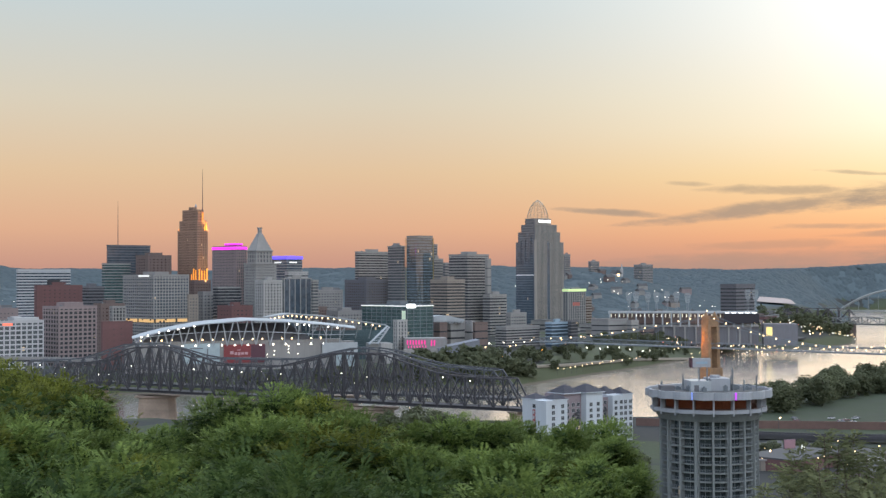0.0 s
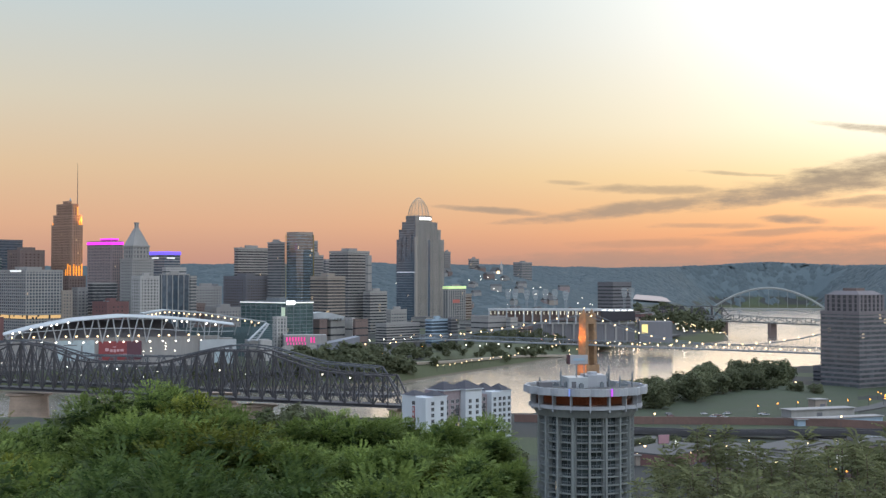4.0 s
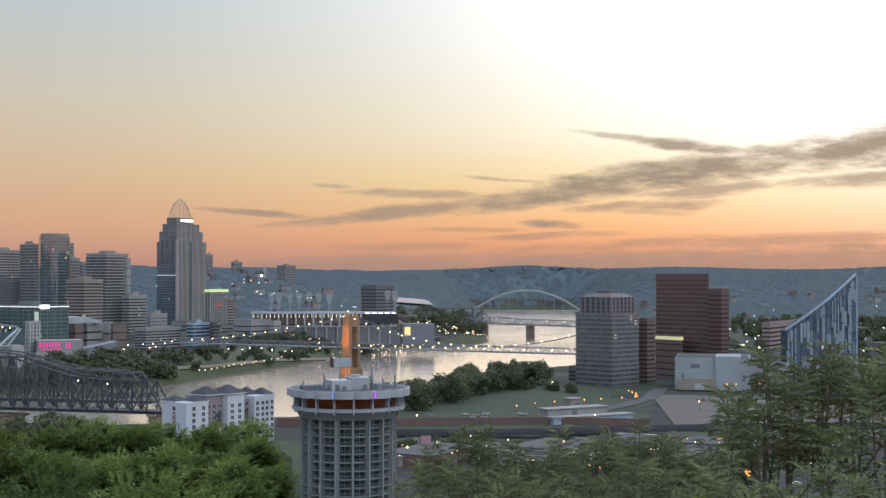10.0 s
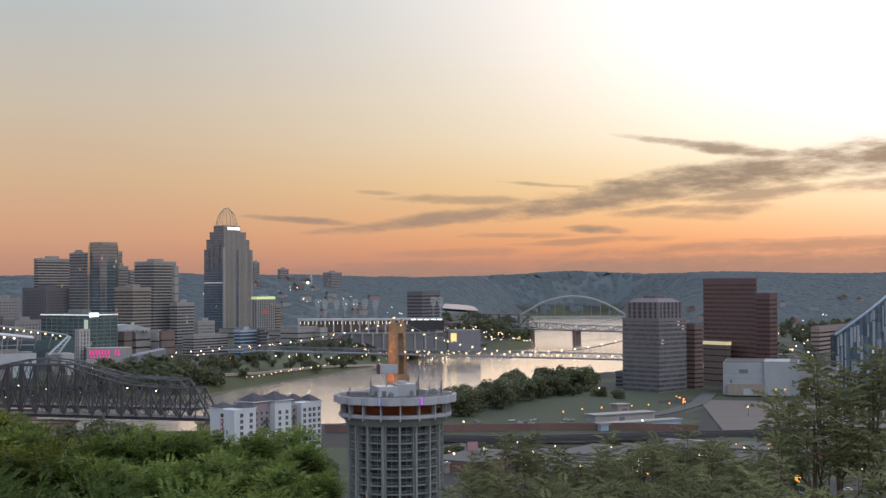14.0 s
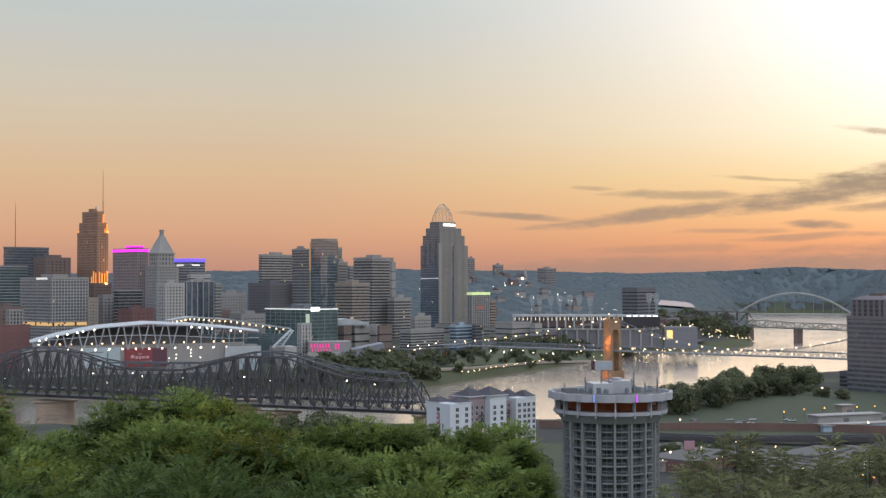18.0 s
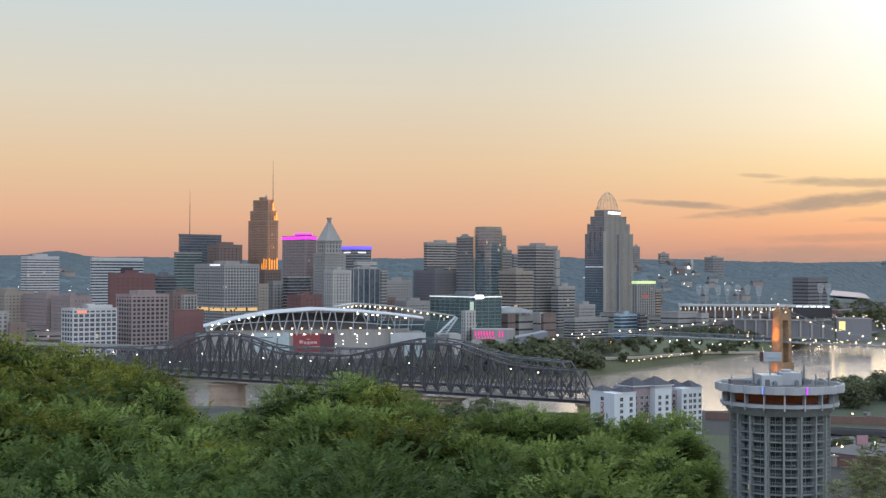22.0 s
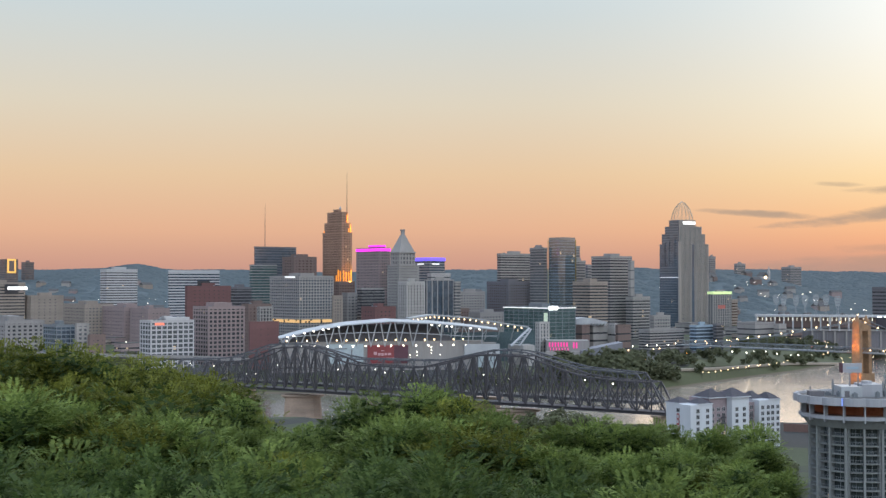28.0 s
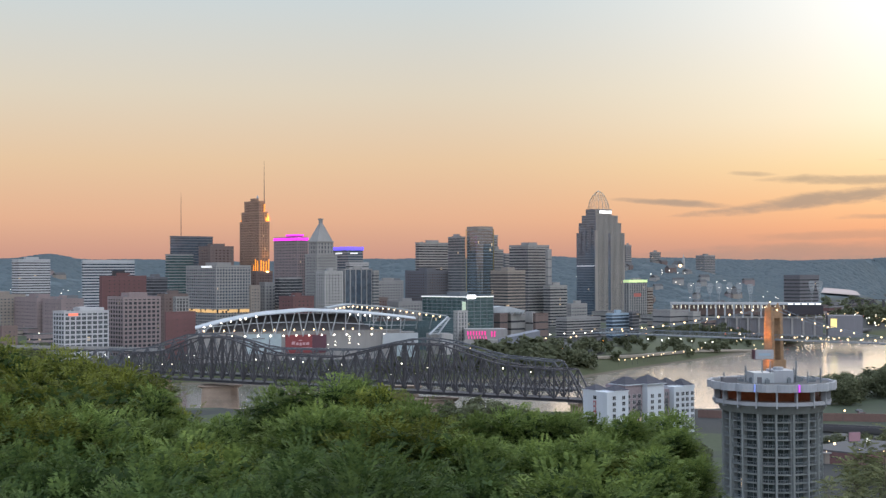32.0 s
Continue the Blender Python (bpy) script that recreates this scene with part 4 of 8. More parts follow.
def pyramid_tower():
    """The pale stone tower with a stepped pyramid on top."""
    x, y, z0 = -247.9, 1782.8, 22.0
    ob = thing("pyramid_tower", "pale stone skyscraper with a pyramid roof and lantern", "skyscraper", pose(x, y, z0, rz=GRID), "downtown buildings")
    facade(ob, 33.5, 26, 0, 103, CONCRETE, GLASS_GREY, 3.8, 0.5, 3.4, 0.55, 0.3, name="shaft")
    facade(ob, 26, 20, 103, 120, CONCRETE, GLASS_GREY, 5.5, 0.35, 5.5, 0.5, 0.3, at=(3, 3), name="colonnade")
    part("cornice", Shape().box(-0.9, 34.4, -0.9, 26.9, 102, 103.6), CONCRETE, ob)
    part("cornice", Shape().box(2.0, 30.0, 2.0, 24.0, 119.4, 121), CONCRETE, ob)
    sq = lambda c, r: [(c + 1.5 - r * 1.1, c - 1.5 - r * 0.9), (c + 1.5 + r * 1.1, c - 1.5 - r * 0.9), (c + 1.5 + r * 1.1, c - 1.5 + r * 0.9), (c + 1.5 - r * 1.1, c - 1.5 + r * 0.9)]
    part("pyramid_roof", Shape().prism(sq(14.5, 11.5), 121, 144, sq(14.5, 2.4)), CONCRETE, ob, "pale stone pyramid roof")
    part("lantern", Shape().prism(sq(14.5, 2.0), 144, 150).prism(sq(14.5, 2.5), 150, 151.6), CONCRETE, ob)
    for u, v in ((7, 7), (14, 6)):
        part("flood_lamp", Shape().lathe([(0.1, 122), (0.7, 122.6), (0.1, 123.2)], 8, u, v - 1.2), LAMP_WHITE, ob)


def crown_tower():
    """The tallest tower: dark glass on one side, pale ribs on the other, and an openwork steel crown."""
    x, y, z0 = 147.0, 2145.0, 20.0
    ob = thing("crown_tower", "tall glass and pale stone skyscraper with an arched steel crown", "skyscraper", pose(x, y, z0, rz=GRID), "downtown buildings")
    tiers = [(0, 0, 68, 42, 0, 142), (1, 1, 60, 37, 142, 158), (3, 3, 52, 30, 158, 170), (6, 6, 38, 21, 170, 180)]
    for u, v, b, a, lo, hi in tiers:
        part("shaft", Shape().box(u, u + b, v, v + a, lo, hi), GLASS_BLUE, ob, "blue curtain-wall glass")
        n = round((hi - lo) / 4.1)
        me = ring_mesh("floor_band", b, a, 0, 0.5, 0.12, 0.2, STEEL_BLUE)
        for i in range(n + 1):
            part("floor_band", me, None, ob, at=(u, v, lo + (hi - lo) * i / n - 0.25))
        ribs = max(3, round(b / 3.0))
        rib = Shape().box(-0.62, 0.62, -0.9, 0.2, 0, hi - lo + 0.8).mesh("rib", RIB_STONE)
        for i in range(ribs + 1):
            if lo > 0 or not 0.42 < i / ribs < 0.52:
                part("rib", rib, None, ob, at=(u + 0.6 + (b - 1.2) * i / ribs, v, lo))
        part("roof", Shape().box(u, u + b, v, v + a, hi, hi + 0.4), ROOFING, ob)
    part("corner_strip", Shape().box(-1.0, 2.0, -1.0, 2.0, 0, 146), RIB_STONE, ob)
    part("sky_sign", Shape().box(14, 42, 4.2, 5.0, 174, 178), LAMP_SIGN, ob, "bright white roof sign")
    for v, hi in ((12, 150), (24, 146), (33, 144)):
        part("stair_glass", Shape().box(-0.8, 0.2, v - 3, v + 3, 108, hi), GLASS_BLUE, ob)
    part("light_band", Shape().box(-0.5, 0.1, 2, 41, 89, 90.2), LAMP_DIM, ob, "dim line of floor light")
    # crown: pointed arches meeting at the top, joined by hoops
    cx, cy, r, base, tall = 26.0, 17.5, 18.5, 176.0, 35.0
    def rib_at(angle, h):
        k = (1 - h ** 2.1) ** 0.72
        return (cx + r * k * math.cos(angle), cy + r * 0.9 * k * math.sin(angle), base + tall * h)
    for i in range(16):
        ang = 2 * math.pi * i / 16
        pts = [rib_at(ang, j / 12) for j in range(13)]
        part("crown_rib", Shape().tube(pts, [0.26] * 13, 5), CROWN_STEEL, ob, "white steel crown rib")
    for j in range(1, 11):
        h = j / 11.5
        s = Shape()
        pts = [rib_at(2 * math.pi * i / 24, h) for i in range(25)]
        s.tube(pts, [0.12] * 25, 4)
        part("crown_hoop", s, CROWN_STEEL, ob)
    for i in range(16):
        s = Shape()
        for j in range(0, 10, 2):
            s.bar(rib_at(2 * math.pi * i / 16, j / 12), rib_at(2 * math.pi * (i + 1) / 16, (j + 2) / 12), 0.2)
        part("crown_brace", s, CROWN_STEEL, ob)


def round_glass_tower():
    """The dark glass tower with a rounded front corner."""
    x, y, z0 = -30.0, 1885.0, 22.0
    ob = thing("round_glass_tower", "dark reflective glass tower with a rounded corner and gold-lit edges", "skyscraper", pose(x, y, z0, rz=GRID), "downtown buildings")
    ring = [(8 - 8 * math.cos(radians(a)), 8 - 8 * math.sin(radians(a))) for a in range(0, 91, 10)] + [(26, 0), (26, 26), (0, 26)]
    part("shaft", Shape().prism([(u - 10, v - 6) for u, v in ring], 0, 139), GLASS_TOWER, ob, "dark mirror glass")
    for i in range(34):
        part("floor_line", ring_shape(ring, 0.25, -10, -6, 4.1 * i + 2, 4.1 * i + 2.35), BLUE_PANEL, ob)
    part("crown", Shape().prism([(u - 10, v - 6) for u, v in ring], 139, 142.5), TAN_STONE, ob)
    for u, v in ((-10.5, 21.0), (16.5, -6.5)):
        part("gold_edge", Shape().box(u - 0.35, u + 0.35, v - 0.35, v + 0.35, 40, 139), BRASS, ob, "gold-coloured edge strip")
    for u, v in ((-10.8, 21.0), (16.5, -7.0)):
        part("edge_lamp", Shape().box(u - 0.8, u + 0.8, v - 0.8, v + 0.8, 40, 50), LAMP_GOLD, ob)


def ring_shape(ring, out, dx, dy, z0, z1):
    """A thin band that follows a ring of (x, y), set out from its middle."""
    mx, my = sum(u for u, _ in ring) / len(ring), sum(v for _, v in ring) / len(ring)
    return Shape().prism([(dx + u + out * (1 if u > mx else -1), dy + v + out * (1 if v > my else -1)) for u, v in ring], z0, z1)


CAREW_BRICK = surface("grey_brown_brick", (0.28, 0.175, 0.125), 0.85, grain=1.5, streaky=True)
RIB_STONE = surface("warm_rib_stone", (0.3, 0.272, 0.245), 0.75, grain=2.0, streaky=True)
CROWN_STEEL = surface("tan_crown_steel", (0.4, 0.34, 0.27), 0.5)
BRASS = surface("gold_trim", (0.5, 0.38, 0.15), 0.35, 0.8)
LAMP_GOLD = glowing("gold_uplight", (1.0, 0.75, 0.2), 1.0)
LAMP_DIM = glowing("dim_light_line", (0.8, 0.85, 1.0), 0.25)
GLASS_TOWER = window_glass("mirror_tower_glass", (0.22, 0.27, 0.3), lit=0.002, rough=0.06, coat=0.75)
stepped_tower()
pyramid_tower()
crown_tower()
round_glass_tower()


# ---- bridges ----
def truss_bridge(name, label, a, b, stations, width, steel, panel=9.0, floor=28.0, deck=ASPHALT, posts=0.9, laced=False, plain=False):
    """A through truss from a to b; stations: (metres from a, height of the top chord)."""
    a, b = Vector((*a, 0)), Vector((*b, 0))
    way = (b - a).normalized()
    turn = math.degrees(math.atan2(way.y, way.x))
    ob = thing(name, label, "bridge", pose(a.x, a.y, 0, rz=turn))
    s0, s1 = stations[0][0], stations[-1][0]
    n = round((s1 - s0) / panel)
    n += n % 2
    xs = [s0 + (s1 - s0) * i / n for i in range(n + 1)]
    tops = [float(np.interp(x, [p for p, _ in stations], [h for _, h in stations])) for x in xs]
    part("deck", Shape().box(s0, s1, -width / 2 - 0.5, width / 2 + 0.5, floor - 0.9, floor + 0.3), deck, ob)
    for y in (-width / 2, width / 2):
        part("bottom_chord", Shape().box(s0, s1, y - 0.5, y + 0.5, floor - 1.4, floor + 0.4), steel, ob)
        for i in range(n):
            lo0, lo1 = (xs[i], y, floor), (xs[i + 1], y, floor)
            hi0, hi1 = (xs[i], y, tops[i]), (xs[i + 1], y, tops[i + 1])
            if i > 0:
                part("top_chord", Shape().bar(hi0, hi1, 0.9, 0.9) if i < n - 1 else Shape().bar(hi0, lo1, 0.9, 0.9), steel, ob)
                part("post", Shape().bar(lo0, hi0, posts * (1.2 if i % 2 == 0 else 0.8)), steel, ob)
                if i < n - 1:
                    part("diagonal", Shape().bar(*((lo0, hi1) if i % 2 == 0 else (hi0, lo1)), posts * 0.9), steel, ob)
                    mid = lambda p, q: tuple((u + v) / 2 for u, v in zip(p, q))
                    if laced:
                        part("counter_brace", Shape().bar(*((hi0, lo1) if i % 2 == 0 else (lo0, hi1)), posts * 0.5), steel, ob)
                        if min(tops[i], tops[i + 1]) > floor + 20:
                            part("mid_strut", Shape().bar(mid(lo0, hi0), mid(lo1, hi1), posts * 0.6), steel, ob)
                    if not plain:
                        part("sub_diagonal", Shape().bar(mid(lo0, hi0), mid(lo1, lo1) if i % 2 else mid(lo1, hi1), posts * 0.55), steel, ob)
            else:
                part("end_post", Shape().bar(lo0, hi1, 1.1), steel, ob)
    for i in range(1, n):
        part("cross_beam", Shape().bar((xs[i], -width / 2, tops[i]), (xs[i], width / 2, tops[i]), 0.45), steel, ob)
        if i < n - 1 and i % 2 and not plain:
            part("sway_brace", Shape().bar((xs[i], -width / 2, tops[i]), (xs[i + 1], width / 2, tops[i + 1]), 0.3), steel, ob)
    return ob


def river_pier(x, y, turn, top, long, wide, label="weathered tan stone bridge pier with a wider cap"):
    ob = thing("bridge_pier", label, "bridge pier", pose(x, y, -2, rz=turn), "bridge piers")
    r = lambda k: [(-long / 2 * k, -wide / 2 * k), (-long / 2 * k + wide * 0.3, -wide / 2 * k), (long / 2 * k - wide * 0.3, -wide / 2 * k), (long / 2 * k, -wide * 0.2), (long / 2 * k, wide * 0.2),
                   (long / 2 * k - wide * 0.3, wide / 2 * k), (-long / 2 * k + wide * 0.3, wide / 2 * k), (-long / 2 * k, wide * 0.2)]
    courses = 9
    h = top + 2
    for i in range(courses):
        k0, k1 = 1.05 - 0.13 * i / courses, 1.05 - 0.13 * (i + 1) / courses
        part("stone_course", Shape().prism(r(k0), h * i / courses, h * (i + 1) / courses - 0.12, r(k1)), PIER_STONE, ob)
    part("cap", Shape().prism(r(0.95), h - 0.12, h + 0.5, r(1.12)).prism(r(1.14), h + 0.5, h + 1.6), PIER_STONE, ob)
    return ob


L0, R0 = Vector((-205, 931)), Vector((-36, 832))
RUN = (R0 - L0).normalized()
rail_start, rail_end = L0 - 88 * RUN, R0 + 98 * RUN
truss_bridge("railway_bridge", "dark steel railway truss bridge with two humps over its piers", rail_start, rail_end,
             [(0, 43), (24, 44.5), (50, 46.5), (80, 57), (110, 57.5), (148, 47), (205, 47), (248, 56.8), (286, 57.2), (322, 47.6), (340, 45.5), (372, 45), (382, 45)], 12, STEEL_DARK, 9.6, 28, STEEL_DARK, 0.8, laced=True)
ROAD_STEEL = surface("road_bridge_steel", (0.075, 0.083, 0.098), 0.6, grain=0.8, spread=0.3)
L1, R1 = Vector((-230.9, 973.0)), Vector((-66.3, 887.5))
RUN1 = (R1 - L1).normalized()
road_bridge = truss_bridge("road_bridge", "grey steel road truss bridge behind the railway bridge", L1 - 95 * RUN1, R1 + 110 * RUN1,
             [(0, 44), (40, 44.5), (64, 47), (104, 58), (130, 58), (172, 49), (250, 50), (290, 58.5), (312, 58.5), (352, 49), (406, 46)], 13, ROAD_STEEL, 12.5, 30, ASPHALT, 0.55, laced=True)
bridge_rng = random.Random(17)
BRIDGE_LAMP = Shape().lathe([(0.05, -0.4), (0.4, -0.2), (0.4, 0.2), (0.05, 0.4)], 8).mesh("deck_lamp", LAMP_WHITE)
for i in range(34):
    spot_on = L1 - 80 * RUN1 + (i * 11 + bridge_rng.uniform(-4, 4)) * RUN1
    part("deck_lamp", BRIDGE_LAMP, None, road_bridge, "small white deck lamp", at=road_bridge.matrix_basis.inverted() @ Matrix.Translation((spot_on.x, spot_on.y, 31 + bridge_rng.uniform(1, 11))))
TURN = math.degrees(math.atan2(RUN.y, RUN.x)) + 90
for px, py, long, wide in [(*(-196.7, 929.4), 27, 13), (*(-42.5, 836.9), 27, 12)]:
    river_pier(px, py, TURN - 58, 22.5, long * 0.95, wide)
for px, py in [(-253.2, 977.7), (-67.4, 902.5)]:
    river_pier(px, py, TURN - 58, 24.5, 22, 9, "pale concrete bridge pier with a wide cap")
river_pier(*(R0 + 92 * RUN), TURN, 25, 16, 6)


def elevated_road(name, label, points, width, posts=True, rail=CONCRETE):
    """A road on columns through points of (x, y, z)."""
    ob = thing(name, label, "viaduct")
    for p, q in zip(points, points[1:]):
        p, q = Vector(p), Vector(q)
        d = (q - p).normalized()
        side = Vector((d.y, -d.x, 0)).normalized() * width / 2
        part("deck", Shape().bar(p, q, width, 1.6), ASPHALT, ob)
        for s in (-1, 1):
            up = Vector((0, 0, 1.3))
            part("parapet", Shape().bar(p + s * side + up, q + s * side + up, 0.5, 1.6), rail, ob)
        if posts:
            n = max(1, int((q - p).length / 35))
            for i in range(n):
                m = p.lerp(q, (i + 0.5) / n)
                z = ground_at(m.x, m.y) - 1
                if m.z - z > 3:
                    part("column", Shape().box(m.x - 1.2, m.x + 1.2, m.y - 1.2, m.y + 1.2, z, m.z - 0.6), CONCRETE, ob)
    return ob


elevated_road("road_viaduct", "pale concrete road viaduct leading to the truss bridges", [(-616.6, 1178.4, 39.4), (-491.6, 1138.4, 39.1), (-396.1, 1100.9, 39.7), (-305.3, 1056.8, 40.9), (-258.3, 1017.7, 41.2)], 16)


def suspension_bridge():
    """Stone-towered suspension bridge with lamps along its cables."""
    n_leg, s_leg = Vector((272, 1373, 0)), Vector((490, 1172, 0))
    way = (s_leg - n_leg).normalized()
    turn = math.degrees(math.atan2(way.y, way.x))
    span = (s_leg - n_leg).length
    ob = thing("suspension_bridge", "stone-towered suspension bridge with lamps along its cables", "bridge", pose(272, 1373, 0, rz=turn))
    top, deck = 65.0, 33.0
    for x in (0, span):
        for y in (-8.0, 8.0):
            part("tower_leg", Shape().prism([(x - 5, y - 3), (x + 5, y - 3), (x + 5, y + 3), (x - 5, y + 3)], -3, 56, [(x - 4, y - 2.6), (x + 4, y - 2.6), (x + 4, y + 2.6), (x - 4, y + 2.6)]), TOWER_STONE, ob, "floodlit sandstone tower leg")
            part("turret", Shape().box(x - 3.4, x + 3.4, y - 2.4, y + 2.4, 61, 65).lathe([(2.2, 65), (1.6, 67), (0.2, 69.5)], 8, x, y), TOWER_STONE, ob)
        part("arch_head", Shape().box(x - 4, x + 4, -10.6, 10.6, 54, 61), TOWER_STONE, ob)
        part("plinth", Shape().box(x - 6.5, x + 6.5, -12.5, 12.5, -3, 12), TOWER_STONE, ob)
        part("lamp_cluster", Shape().lathe([(0.2, 69.5), (0.9, 70.2), (0.2, 71)], 8, x, -6.6), LAMP_WARM, ob)
    part("deck", Shape().box(-230, span + 160, -6, 6, deck - 1.2, deck), STEEL_BLUE, ob)
    def sag(x):
        if x < 0:
            return deck + 3 + (top - deck - 3) * (1 + x / 205) ** 1.5 if x > -205 else deck + 3
        if x > span:
            return deck + 3 + (top - deck - 3) * max(0.0, 1 - (x - span) / 205) ** 1.5
        return deck + 4 + (top - deck - 4) * (2 * x / span - 1) ** 2
    cable_x = np.linspace(-205, span + 150, 60).tolist()
    for y in (-7.2, 7.2):
        part("main_cable", Shape().tube([(x, y, sag(x)) for x in cable_x], [0.35] * 60, 5), STEEL_BLUE, ob)
        rail = Shape()
        for i in range(int((span + 380) / 6)):
            x = -220 + 6 * i
            rail.bar((x, y * 0.85, deck), (x + 3, y * 0.85, deck + 4.5), 0.3).bar((x + 3, y * 0.85, deck + 4.5), (x + 6, y * 0.85, deck), 0.3)
        rail.box(-220, span + 150, y * 0.85 - 0.2, y * 0.85 + 0.2, deck + 4.3, deck + 4.8)
        part("stiffening_truss", rail, STEEL_BLUE, ob)
        for i in range(44):
            x = -190 + i * 12
            if sag(x) > deck + 6:
                part("hanger", Shape().bar((x, y, deck), (x, y, sag(x)), 0.18), STEEL_BLUE, ob)
    bulb = Shape().lathe([(0.1, -0.75), (0.7, -0.35), (0.8, 0.1), (0.55, 0.5), (0.1, 0.75)], 8).mesh("cable_lamp", LAMP_WARM)
    for x in np.linspace(-200, span + 130, 46).tolist():
        part("cable_lamp", bulb, None, ob, at=(x, -7.6, sag(x) + 0.8))
    for x in np.linspace(0, span + 60, 26).tolist():
        part("cable_lamp", bulb, None, ob, at=(x, -7.9, deck + 2.5))
    near = lambda u, v, z: (Matrix.Translation((272, 1373, 0)) @ Matrix.Rotation(radians(turn), 4, "Z")) @ Vector((u, v, z))
    spot("tower_floodlight", near(-3, -22, deck + 1), near(0, 0, 58), 46000, (1.0, 0.27, 0.035), 120)
    spot("tower_floodlight", near(3, -22, 6), near(0, 0, 24), 22000, (1.0, 0.27, 0.035), 120)


suspension_bridge()


def girder_bridge():
    """A pale truss bridge further up the river."""
    a, b = Vector((668.2, 2429.8)), Vector((941.3, 1933.0))
    ob = truss_bridge("far_road_bridge", "pale truss bridge on tall piers farther up the river", a, b, [(0, 33), (60, 33), (120, 36), (180, 33), (300, 33), (420, 33), ((b - a).length, 33)], 14, STEEL_PALE, 20, 24, ASPHALT, 1.2, plain=True)
    for k in (0.16, 0.36, 0.6, 0.85):
        part("bridge_column", Shape().box((b - a).length * k - 3, (b - a).length * k + 3, -8, 8, -3, 23.5), BROWN_BRICK, ob)
    return ob


def arch_bridge():
    """The large steel tied arch far up the river."""
    a, b = Vector((930, 3166, 0)), Vector((1180, 3082, 0))
    way = (b - a).normalized()
    ob = thing("arch_bridge", "pale yellow steel arch bridge far up the river", "bridge", pose(a.x, a.y, 0, rz=math.degrees(math.atan2(way.y, way.x))))
    span = (b - a).length
    part("deck", Shape().box(-420, span + 300, -12, 12, 25, 28), STEEL_PALE, ob)
    rise = lambda u: 26 + 50 * (1 - (2 * u - 1) ** 2)
    for y in (-12, 12):
        part("arch_rib", Shape().tube([(span * i / 24, y, rise(i / 24)) for i in range(25)], [2.6] * 25, 6), STEEL_PALE, ob)
        for i in range(2, 23, 2):
            part("hanger", Shape().bar((span * i / 24, y, 28), (span * i / 24, y, rise(i / 24)), 0.5), STEEL_PALE, ob)
    for i in range(4, 21, 4):
        part("cross_beam", Shape().bar((span * i / 24, -12, rise(i / 24)), (span * i / 24, 12, rise(i / 24)), 1.5), STEEL_PALE, ob)
    for x in (-300, -200, -100, 0, span, span + 100, span + 200):
        part("bridge_column", Shape().box(x - 3, x + 3, -9, 9, -4, 25), CONCRETE, ob)


STEEL_PALE = surface("pale_bridge_paint", (0.2, 0.21, 0.205), 0.6, grain=2.0)
girder_bridge()
truss_bridge("rail_truss_bridge", "dark high truss bridge before the far river bend", (604, 2440), (736, 2378), [(0, 47), (40, 49), (100, 49), (145, 47)], 12, STEEL_DARK, 18, 26, ASPHALT, 1.4, plain=True)
arch_bridge()


